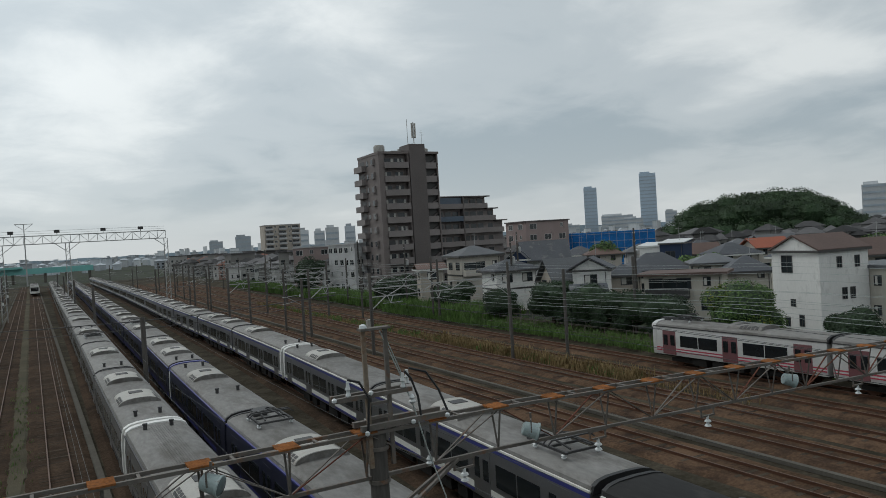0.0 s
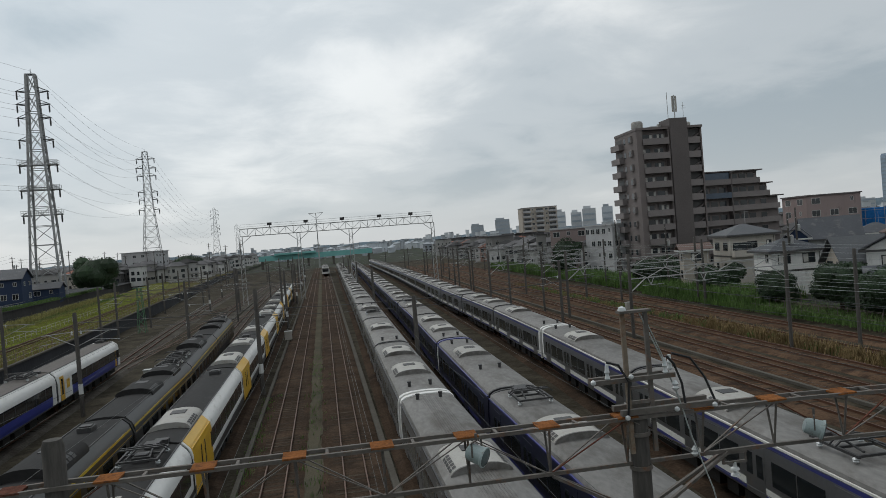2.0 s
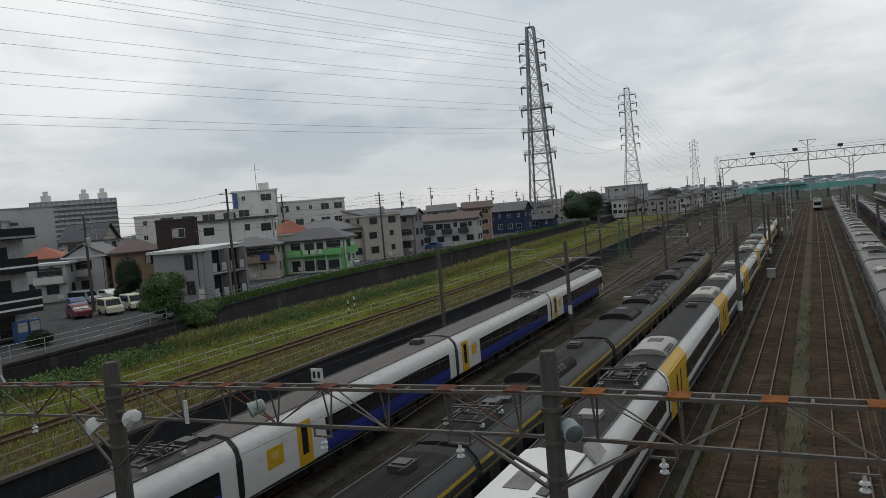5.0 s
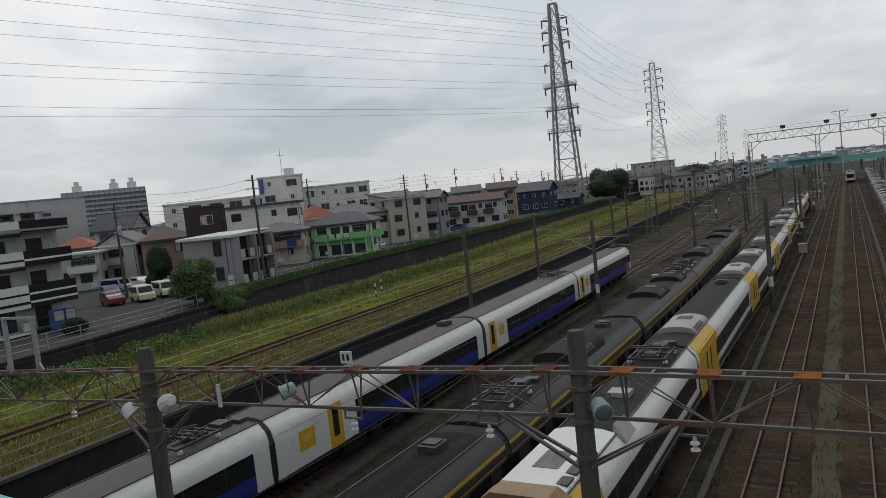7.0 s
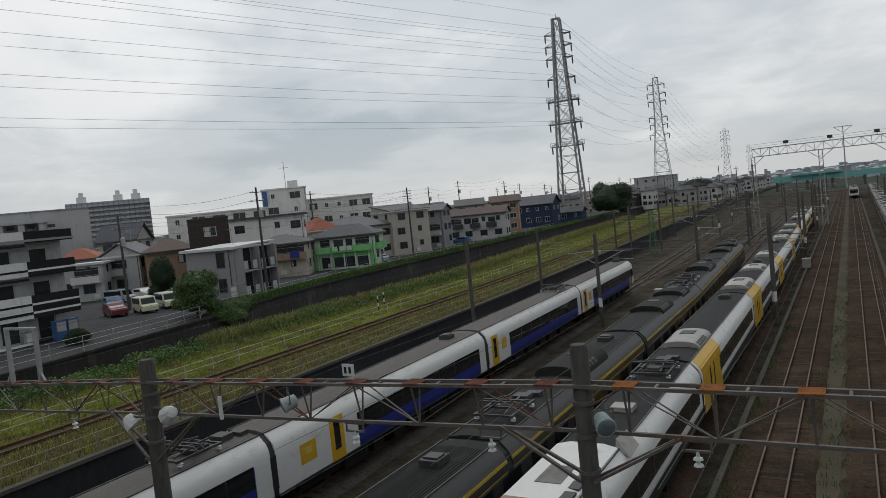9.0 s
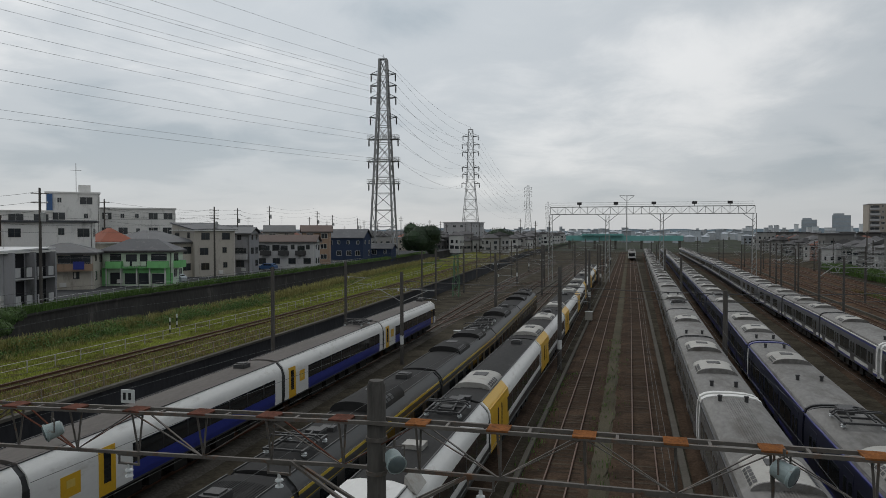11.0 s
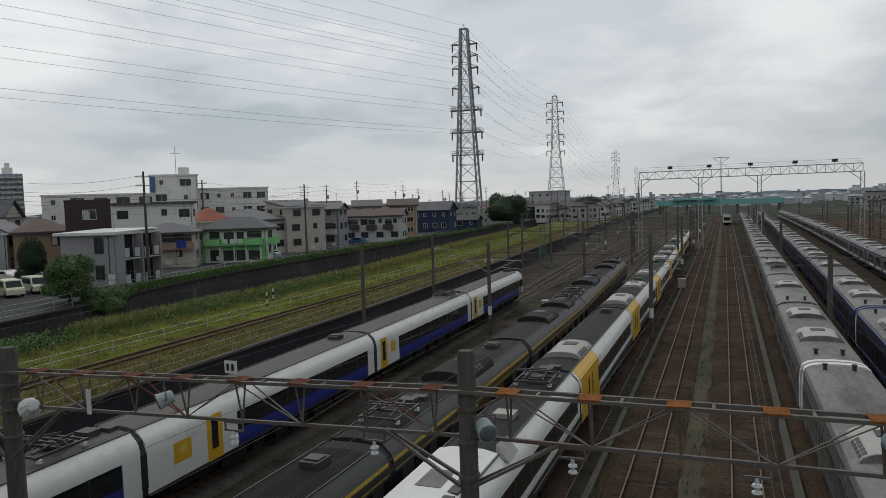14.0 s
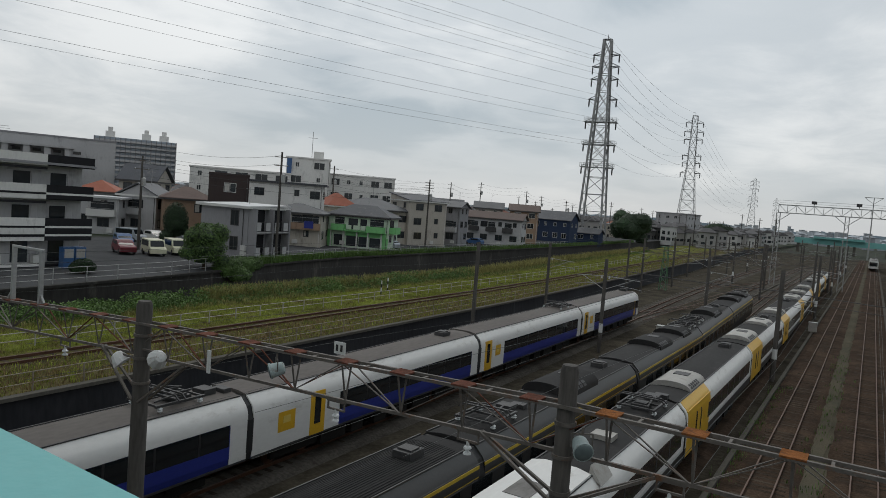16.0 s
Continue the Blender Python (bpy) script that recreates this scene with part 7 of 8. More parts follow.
house(at(-39.5, 136, LZ, 60), 5, 7, 2, W_CREAM, R_RED, "house with a faded red roof behind the green house", "hip", 2.4, fh=3.1, frame=FRAME_D, faces="se", seed=66)
house(at(-36.8, 138, LZ, 70), 12, 9, 2, W_CREAM, R_GREY, "house with a grey roof behind the green house", "hip", 2.2, fh=3.0, frame=FRAME_D, faces="se", seed=67)
# beyond the pylon
house(pose(-92, 300, 2, 0, 0, 80), 22, 12, 2, W_CREAM, W_PALE, "cream building behind the trees", "flat", 0.4, fh=3.2, frame=FRAME_D, faces="sw", pitch=4, seed=68, category="office building")
house(pose(-84, 366, 2, 0, 0, 80), 16, 16, 4, W_PALE, W_PALE, "pale block at the foot of a pylon", "flat", 0.4, fh=3.4, faces="sw", pitch=4, seed=69, category="office building")

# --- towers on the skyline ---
# walls and window bands are coloured paler and bluer to stand for haze
for az, d, w, h, mat, lab in ((41.66, 1500, 26, 96, HAZED_BLUE, "slim glass tower on the skyline, paled as by haze"), (46.0, 1500, 32, 117, HAZED_BLUE, "tall glass tower on the skyline, tinted blue-grey as by haze"), (47.6, 1450, 22, 38, HAZED_PALE, "pale block on the skyline"),
                              (61.0, 900, 24, 42, HAZED_PALE, "rounded pale block beyond the hill"), (64.0, 1100, 40, 40, HAZED_PALE, "pale block beyond the hill"), (43.6, 1450, 60, 36, HAZED_PALE, "long pale block on the skyline"), (44.8, 1400, 36, 28, HAZED_PALE, "pale block on the skyline"), (39.9, 1400, 40, 22, HAZED_PALE, "pale block on the skyline"),
                              (19.0, 900, 12, 32, HAZED_PALE, "pale apartment slab on the skyline"), (20.2, 900, 13, 30, HAZED_PALE, "pale apartment slab on the skyline"), (21.2, 880, 16, 33, HAZED_PALE, "pale apartment slab on the skyline"), (22.6, 900, 13, 34, HAZED_GREY, "grey apartment slab on the skyline"), (14.4, 1300, 26, 36, HAZED_GREY, "grey blocks on the skyline"), (12.4, 1500, 26, 32, HAZED_GREY, "grey blocks on the skyline")):
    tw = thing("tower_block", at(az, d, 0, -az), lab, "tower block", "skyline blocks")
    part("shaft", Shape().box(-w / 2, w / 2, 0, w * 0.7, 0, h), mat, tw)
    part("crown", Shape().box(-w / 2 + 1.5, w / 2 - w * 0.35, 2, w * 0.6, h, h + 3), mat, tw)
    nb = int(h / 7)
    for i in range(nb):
        part("window_band", Shape().box(-w / 2 + 1, w / 2 - 1, -0.4, -0.1, 4 + i * 7.0, 6.2 + i * 7.0), HAZED_BAND, tw)

# --- the town in the distance: too many to count ---
rnd = random.Random(77)


def town(name, n, spread, wall_mat, roof_mat, label, tall):
    walls, roofs, panes = Shape(), Shape(), Shape()
    for _ in range(n):
        az, d = spread()
        x, y = d * math.sin(radians(az)), d * math.cos(radians(az))
        if (-96 if y < 150 else CANAL_X(y) - 22 if y < 300 else WALL_X(y) - 5) < x < 58 + swing(y) and y < 620:
            continue
        w, dd, h = rnd.uniform(4, 7.5), rnd.uniform(4, 7), tall(az, d)
        m = pose(x, y, 1.0 if x > 0 else 2.6, 0, 0, rnd.uniform(-50, 50))
        if h > 9:
            w, dd = w * 1.3, dd * 1.2
        b = Shape().box(-w / 2, w / 2, -dd / 2, dd / 2, -1, h).moved(m)
        walls.add(b.v, b.f)
        r = roof_shape("hip" if h < 9 else "flat", w, dd, h - 0.1, 1.8 if h < 9 else 0.4).moved(m)
        roofs.add(r.v, r.f)
        if d < 620:
            g = Shape()
            for z in (1.0, 3.5, 6.0):
                if z + 1.6 < h:
                    for u in (-0.27, 0.23):
                        c = u * w + rnd.uniform(-0.3, 0.3)
                        q = rnd.uniform(0.4, 0.95)
                        g.box(c - q, c + q, -dd / 2 - 0.04, -dd / 2, z, z + rnd.uniform(0.9, 1.6))
                        c = u * dd
                        g.box(-w / 2 - 0.04, -w / 2, c - q * 0.8, c + q * 0.8, z, z + 1.2)
                        g.box(w / 2, w / 2 + 0.04, c - q * 0.8, c + q * 0.8, z, z + 1.2)
            g.moved(m)
            panes.add(g.v, g.f)
    ob = solid(name, walls, wall_mat, label, "town", kind="stuff")
    part("roofs", roofs, roof_mat, ob)
    if panes.v:
        tagged(part("windows", panes, WINDOW, ob), kind="stuff")
    return ob


def ring(a0, a1, d0, d1):
    return lambda: (rnd.uniform(a0, a1), d0 + (d1 - d0) * rnd.random() ** 1.3)


WALLS_MIX = material("town_walls", (0.22, 0.215, 0.205), 0.85, vary=0.1, scale=3, fine=2, bump=0, piece=0.7)
ROOFS_MIX = material("town_roofs", (0.085, 0.083, 0.085), 0.8, vary=0.2, scale=3, fine=2, bump=0, piece=0.75)
TOWN_WHITE = material("town_white_walls", (0.42, 0.42, 0.41), 0.85, vary=0.1, scale=3, fine=2, bump=0, piece=0.3)
TOWN_WARM = material("town_warm_walls", (0.22, 0.135, 0.11), 0.85, vary=0.1, scale=3, fine=2, bump=0, piece=0.5)
ROOFS_WARM = material("town_warm_roofs", (0.22, 0.10, 0.075), 0.8, vary=0.2, scale=3, fine=2, bump=0, piece=0.6)
town("far_town", 420, ring(9, 36, 180, 700), TOWN_WHITE, ROOFS_MIX, "white houses of the town beyond the tracks", lambda a, d: rnd.choice((4.8, 5.4, 6, 7.0)))
town("far_town", 200, ring(9, 36, 180, 700), TOWN_WARM, ROOFS_WARM, "reddish brown houses of the town beyond the tracks", lambda a, d: rnd.choice((4.8, 5.4, 6, 7.0)))
town("far_town", 260, ring(-60, -12, 230, 800), TOWN_WHITE, ROOFS_WARM, "white houses of the town beyond the canal", lambda a, d: rnd.choice((4.8, 5.4, 6, 7.0)))
town("far_town", 600, ring(9, 36, 190, 700), WALLS_MIX, ROOFS_MIX, "crowded houses of the town beyond the tracks", lambda a, d: rnd.choice((4.8, 5.2, 5.6, 6, 6.2, 7.0, 9.5)))
town("far_town", 620, ring(36, 64, 215, 520), WALLS_MIX, ROOFS_MIX, "crowded houses of the town near the hill", lambda a, d: rnd.choice((5.0, 5.4, 5.6, 6.0, 7.5)))
town("far_town", 900, ring(-66, -14, 220, 800), WALLS_MIX, ROOFS_MIX, "crowded houses of the town beyond the canal", lambda a, d: rnd.choice((4.5, 5, 5.6, 6, 7)))
town("far_town", 500, ring(-32, -7, 330, 760), WALLS_MIX, ROOFS_MIX, "crowded low houses beyond the trees", lambda a, d: rnd.choice((4.5, 5, 5.6, 6, 7.5)))
town("far_town", 200, ring(-14, -5, 290, 640), TOWN_WHITE, ROOFS_MIX, "white houses crowding the end of the yard", lambda a, d: rnd.choice((4.5, 5, 5.6, 6, 7.0)))
town("far_town", 330, ring(9, 24, 190, 480), WALLS_MIX, ROOFS_MIX, "grey houses crowding the side of the yard", lambda a, d: rnd.choice((4.5, 5, 5.6, 6, 7.0)))
# the horizon blocks carry their haze in the wall and roof colour
town("far_skyline", 900, ring(-66, 66, 700, 2200), HAZED_PALE, HAZED_GREY, "blocks of the city along the horizon, paled as by haze", lambda a, d: 5 + max(0.0, d * (0.012 if a > 8 else 0.006) * rnd.random() ** 2))
town("far_skyline", 140, ring(-9, 10, 560, 2000), HAZED_GREY, HAZED_GREY, "blocks of the city at the end of the tracks, paled as by haze", lambda a, d: 5 + d * 0.008 * rnd.random() ** 2)

# low hills on the horizon, with haze painted in as blue-grey
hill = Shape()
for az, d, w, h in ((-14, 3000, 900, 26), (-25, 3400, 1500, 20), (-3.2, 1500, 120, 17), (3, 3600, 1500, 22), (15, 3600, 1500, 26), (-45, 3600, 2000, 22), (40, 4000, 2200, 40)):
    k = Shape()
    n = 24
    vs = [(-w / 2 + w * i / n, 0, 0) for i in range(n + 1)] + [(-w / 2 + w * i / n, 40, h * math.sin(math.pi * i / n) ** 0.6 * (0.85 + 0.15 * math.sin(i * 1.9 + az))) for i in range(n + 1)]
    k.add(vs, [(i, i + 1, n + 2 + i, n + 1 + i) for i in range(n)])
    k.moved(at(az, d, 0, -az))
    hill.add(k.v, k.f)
solid("backdrop", hill, HAZED_HILL, "low hills along the horizon, coloured blue-grey for haze", "hills", kind="structure")

# teal fence and bridge across the far end of the yard
tb = thing("teal_bridge", pose(0, 470, 0), "long low teal painted bridge across the far tracks", "bridge")
part("girder", Shape().box(-40, 32, 0, 4, 5.4, 8.6), TEAL_FAR, tb)
part("girder", Shape().box(-30, -4, -3, 0, 8.6, 9.8), TEAL_FAR, tb)
for x in (-38, -22, -9, 7, 18, 30):
    part("pier", Shape().box(x - 0.7, x + 0.7, 0.5, 3.5, -0.3, 5.4), TROUGH, tb)

# ---- plants ----


def leaves(lobes, n, size, seed, flat=0.5):
    """Many small bent leaves scattered over the skins of some ellipsoids: (x, y, z, rx, ry, rz)."""
    r = random.Random(seed)
    s = Shape()
    weights = [a[3] * a[4] + a[4] * a[5] + a[3] * a[5] for a in lobes]
    for lob in r.choices(lobes, weights, k=n):
        while True:
            d = Vector((r.gauss(0, 1), r.gauss(0, 1), r.gauss(0, 1)))
            if d.length > 0.1:
                d.normalize()
                if d.z > -0.75:
                    break
        k = r.uniform(0.78, 1.06)
        c = Vector((lob[0] + d.x * lob[3] * k, lob[1] + d.y * lob[4] * k, lob[2] + d.z * lob[5] * k))
        nrm = (d + Vector((r.gauss(0, flat), r.gauss(0, flat), r.gauss(0, flat) + 0.3))).normalized()
        u = nrm.orthogonal().normalized()
        u.rotate(Matrix.Rotation(r.uniform(0, 6.28), 3, nrm))
        v = nrm.cross(u)
        a, b = size * r.uniform(0.6, 1.3), size * r.uniform(0.35, 0.7)
        s.add([c - u * a, c - v * b + nrm * b * 0.2, c + u * a, c + v * b + nrm * b * 0.2], [(0, 1, 2, 3)])
    return s


def tree(x, y, z, height, wide, leaf, label, seed, n=1800, size=0.28, accent=None, category="tree"):
    t = thing("tree", pose(x, y, z), label, category, "")
    r = random.Random(seed)
    trunk = Shape().lathe([(0.26, -0.3), (0.18, height * 0.3), (0.12, height * 0.55)], 0, 0, 8)
    part("trunk", trunk, BARK, t)
    limbs = Shape()
    lobes = [(0, 0, height * 0.55, wide * 0.40, wide * 0.40, height * 0.42)]
    for i in range(10):
        a = i * 2.4 + r.uniform(-0.4, 0.4)
        q = wide * r.uniform(0.2, 0.36)
        p = (q * math.cos(a), q * math.sin(a), height * r.uniform(0.2, 0.8))
        limbs.bar((0, 0, height * 0.3), p, 0.12, 0.12, 5)
        rr = wide * r.uniform(0.15, 0.24)
        lobes.append((*p, rr, rr, rr * 0.85))
    part("limb", limbs, BARK, t)
    # dark solids within the crown, coloured as the shade between the leaves
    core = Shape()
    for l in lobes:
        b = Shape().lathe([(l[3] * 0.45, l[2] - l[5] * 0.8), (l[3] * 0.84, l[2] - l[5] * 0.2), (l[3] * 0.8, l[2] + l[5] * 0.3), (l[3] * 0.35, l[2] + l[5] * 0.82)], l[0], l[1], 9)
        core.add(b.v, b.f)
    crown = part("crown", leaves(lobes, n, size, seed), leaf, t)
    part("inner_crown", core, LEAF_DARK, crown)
    if accent:
        part("young_leaves", leaves([(l[0], l[1], l[2] + 0.15, l[3], l[4], l[5]) for l in lobes[2:5]], n // 14, size, seed + 1), accent, t, "fresh yellow-green leaves")
    return t


def polar(az, d):
    return d * math.sin(radians(az)), d * math.cos(radians(az))


for i, (az, d, z, h, w, leaf, lab, acc) in enumerate(((52.1, 70.5, 0.3, 6.2, 7.0, LEAF, "round broadleaf tree with yellow-green shoots by the fence", LEAF_YEL), (59.5, 68, 0.3, 3.4, 5.0, LEAF_DARK, "low dark bush by the white house", None), (47.0, 75, 0.3, 4.5, 6.2, LEAF_DARK, "dark round tree beside the fence", None),
                                              (44.4, 78.5, 0.3, 4.9, 6.0, LEAF_DARK, "dark round tree beside the fence", None), (41.2, 82.5, 0.3, 5.4, 6.6, LEAF_DARK, "dark round tree beside the fence", None), (38.3, 88, 0.3, 5.3, 6.2, LEAF_DARK, "dark round tree beside the fence", None), (34.2, 97, 0.3, 4.3, 5.6, LEAF_DARK, "dark round tree beside the fence", None), (60.9, 110, 0.5, 8.5, 9, LEAF, "leafy tree behind the houses", None),
                                              (19.2, 172, 0.5, 9.0, 8.0, LEAF_DARK, "dark tree in front of the flats", None), (26.2, 128, 0.5, 5.0, 9.0, LEAF_DARK, "dark shrubbery below the tower", None), (30.4, 112, 0.5, 3.6, 7.0, LEAF_DARK, "dark shrubbery below the houses", None), (56.6, 135, 1, 7.5, 12, LEAF, "leafy trees between the roofs", None), (49.5, 118, 1, 5.8, 8, LEAF, "leafy shrubs between the roofs", None), (42.6, 150, 1, 8.5, 7, LEAF, "leafy shrubs beside the blue netting", None),
                                              (-49.1, 77.0, 2.7, 5.3, 5.2, LEAF, "round green tree at the edge of the car park", None), (-16.3, 242, 2.4, 12.0, 15, LEAF_DARK, "large dark tree beside the canal", None), (-10.1, 350, 2.2, 11.5, 17, LEAF_DARK, "large dark tree beside the far bank", None), (-51.3, 104, 3.2, 6.0, 4.0, LEAF_DARK, "dark conifer-like shrub in a garden", None), (-48.8, 100, 3.2, 4.6, 3.4, LEAF_DARK, "dark shrub in a garden", None), (-60.6, 78, 3.2, 4.8, 4.4, LEAF_DARK, "dark shrub beside the flats", None), (-57.4, 69, 3.2, 1.3, 2.2, LEAF_DARK, "small dark bush by the guard fence", None))):
    x, y = polar(az, d)
    tree(x, y, z, h, w, leaf, lab, 100 + i, n=11000 if d < 110 else 5000, size=0.12 if d < 110 else 0.26, accent=acc)

# wooded hill
mound, crowns = Shape(), []
r = random.Random(9)
HILL_AZ = (47.2, 48.1, 50.2, 52.1, 53.7, 55.9, 57.3, 58.4, 59.0, 60.0, 61.2)
HILL_TOP = (9.5, 17.6, 20.0, 21.6, 22.2, 23.0, 20.8, 17.4, 15.0, 12.5, 8.5)
for i in range(34):
    az = 48.4 + 11.6 * (i + 0.5) / 34 + r.uniform(-0.25, 0.25)
    crest = float(np.interp(az, HILL_AZ, HILL_TOP))
    for k, (near, share) in enumerate(((0, 1.0), (10, 0.80), (18, 0.5), (23, 0.28))):
        q = r.uniform(4.2, 6.8) * (0.85 if k == 0 else 1.0)
        x, y = polar(az + r.uniform(-0.6, 0.6) * (k > 0), 270 - near + r.uniform(-4, 4))
        top = crest * share * (r.uniform(0.90, 1.0) if k == 0 else r.uniform(0.75, 1.1))
        crowns.append((x, y, max(1.5, top - q * 0.8), q, q * 0.9, q * r.uniform(0.6, 0.85)))
wood = solid("wooded_hill", leaves(crowns, 150000, 0.30, 10, 0.9), LEAF_HILL, "dense dark green trees covering a low hill", "woods", kind="stuff")
# dark solids under the leaves paint the shade inside the wood
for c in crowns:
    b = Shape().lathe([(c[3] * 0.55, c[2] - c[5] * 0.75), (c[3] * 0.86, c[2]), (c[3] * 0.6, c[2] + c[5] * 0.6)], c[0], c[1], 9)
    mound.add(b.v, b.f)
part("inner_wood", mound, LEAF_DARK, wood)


def tufts(name, n, place, size, mat, label, seed, droop=0.35):
    """Grass and weeds: many thin bent blades."""
    r = random.Random(seed)
    s = Shape()
    for _ in range(n):
        x, y, z, k = place(r)
        h = size * k * r.uniform(0.5, 1.25)
        for _ in range(5):
            a = r.uniform(0, 6.28)
            w = 0.012 + 0.022 * h
            dx, dy = math.cos(a), math.sin(a)
            o = Vector((x + r.gauss(0, 0.15), y + r.gauss(0, 0.15), z))
            q = Vector((-dy, dx, 0)) * w
            m = o + Vector((dx * h * droop * 0.4, dy * h * droop * 0.4, h * 0.6))
            e = o + Vector((dx * h * droop, dy * h * droop, h))
            s.add([o - q, o + q, m + q * 0.7, m - q * 0.7, e], [(0, 1, 2, 3), (3, 2, 4)])
    return solid(name, s, mat, label, "grass", kind="stuff")


def on_bank(x0, x1, y0, y1, z=2.0):
    def f(r):
        y = y0 + (y1 - y0) * r.random() ** 1.4
        return bank_x(r.uniform(x0, x1), y), y, z - 0.02, 1.0
    return f


tufts("grass", 26000, on_bank(-45.4, -38.4, 8, 200), 0.15, GRASS, "short bright grass on the bank beside the small track", 1)
tufts("grass", 4200, on_bank(-36.2, -31.4, 8, 190), 0.24, DRY, "dry brownish grass along the wall top", 2)
tufts("grass", 5200, on_bank(-36.4, -31.4, 8, 190), 0.22, GRASS, "green tufts in the dry grass along the wall top", 15)
tufts("grass", 1200, on_bank(-37.4, -36.6, 8, 190), 0.12, GRASS, "grass growing between the rails of the small track", 16)
tufts("weeds", 9000, on_bank(-48.3, -45.0, 6, 230, 1.75), 0.55, WEED, "tall dark green weeds along the canal", 3)
tufts("weeds", 5200, on_bank(-48.4, -46.6, 42, 230, 1.7), 1.3, REED, "tall pale reeds along the canal", 4)
tufts("weeds", 9000, on_bank(-55.6, -54.0, 56, 260, 3.1), 0.85, WEED, "dark weeds on top of the canal wall", 5)
tufts("grass", 4000, on_bank(-46.2, -44.6, 8, 190), 0.32, REED, "yellowed longer grass below the weeds", 14)
r = random.Random(44)
clumps = []
for i in range(150):
    y = 14 + 75 * r.random() ** 1.3
    k = r.uniform(0.5, 1.05)
    clumps.append((bank_x(r.uniform(-48.2, -45.6), y), y, 2.0 + 0.15 * k, k * 1.5, k * 1.7, k * r.uniform(0.7, 1.2)))
solid("weeds", leaves(clumps, 60000, 0.09, 45, 0.8), WEED, "thick leafy weeds crowding the canal edge", "weeds", kind="stuff")


def outer(x0, x1, y0, y1, z, k=1.0):
    def f(r):
        y = y0 + (y1 - y0) * (int(r.random() * 12) + r.gauss(0.5, 0.22)) / 12 if x1 - x0 < 3 else y0 + (y1 - y0) * r.random()
        return r.uniform(x0, x1) + swing(y), y, z, k
    return f


tufts("weeds", 1300, outer(39.0, 41.2, 30, 160, -0.32), 0.5, DRY, "dry tan weeds between the outer tracks", 6)
tufts("weeds", 800, outer(38.9, 41.4, 40, 75, -0.32), 0.95, DRY, "tall dry tan grass between the outer tracks", 7)
tufts("weeds", 700, outer(39.2, 41.0, 40, 150, -0.32), 0.6, WEED, "green weeds between the outer tracks", 8)
tufts("weeds", 9000, outer(49.6, 58, 80, 240, 0.2), 1.7, WEED, "thick green weeds on the embankment", 9)
tufts("weeds", 9000, outer(48.8, 56, 20, 110, 0.0), 0.75, WEED, "low weeds along the fence", 10)
tufts("weeds", 260, lambda r: (r.uniform(-5.4, -4.4), r.uniform(14, 60), -0.3, 1.0), 0.3, WEED, "small weeds beside the tracks", 11)
tufts("weeds", 160, lambda r: (r.gauss(-1.4, 0.4), r.uniform(14, 80), -0.12, 1.0), 0.22, WEED, "small weeds on the cinder path", 12)
bush = leaves([(-57.2, 52.6, 3.2, 1.5, 1.7, 1.1), (-58.6, 55.6, 3.3, 1.6, 2.0, 1.0), (-59.6, 58.2, 3.3, 1.2, 1.5, 0.8), (-56.4, 53.6, 2.6, 1.0, 1.4, 0.8)], 15000, 0.10, 31)
solid("bush", bush, LEAF, "spreading green bush on the canal edge", "bush")


# ---- fences ----
def fence(points, high, step, mat, label, rails=(0.5, 1.0), r=0.03):
    f = thing("fence", pose(0, 0, 0), label, "fence")
    for k in rails:
        part("fence_rail", Shape().tube([(x, y, z + high * k) for x, y, z in points], r * 0.8, 5), mat, f)
    for a, b in zip(points, points[1:]):
        n = max(1, round((Vector(b) - Vector(a)).length / step))
        for i in range(n):
            p = Vector(a).lerp(Vector(b), i / n)
            part("post", Shape().bar((p.x, p.y, p.z - 0.2), (p.x, p.y, p.z + high), 2 * r), mat, f)
    return f


PIPE_PALE = material("pale_pipe", (0.34, 0.33, 0.29), 0.6, 0.1, vary=0.2, scale=1, fine=10, dirt=(0.2, 0.14, 0.08), dirt_amount=0.25)
PIPE = material("rusty_pipe", (0.22, 0.19, 0.14), 0.7, 0.1, vary=0.3, scale=1, fine=10, dirt=(0.2, 0.12, 0.06), dirt_amount=0.3)
ys = (8, 25, 40, 60, 80, 105, 130, 180)
fence([(bank_x(-31.5, y), y, 2.0) for y in ys], 0.95, 2.4, PIPE, "rusty pipe railing along the wall top", (0.5, 1.0), 0.03)
fence([(bank_x(-39.6, y), y, 2.0) for y in ys], 0.85, 2.6, PIPE_PALE, "thin pale railing beside the grass track", (0.5, 1.0), 0.03)
fence([(bank_x(-54.6, y), y, 3.15) for y in (20, 44, 60, 80, 125, 180)], 1.25, 3.0, STEEL_PALE, "grey wire fence along the canal wall", (0.3, 0.65, 1.0), 0.025)
fence([(50.2 + swing(y), y, 0.0) for y in (5, 40, 62, 100, 150, 210)], 1.5, 3.0, STEEL, "pale wire fence along the outer track", (0.45, 1.0), 0.02)
fence([(53.0 + swing(y), y, 0.3) for y in (20, 62, 100)], 1.7, 2.5, STEEL, "grey net fence in front of the trees", (0.3, 0.65, 1.0), 0.025)
solid("concrete_kerb", Shape().bar((51.6 + 0.0, 60, 0.25), (53.4, 82, 0.25), 0.35, 0.25), TROUGH, "pale concrete kerb along the embankment", "kerb")


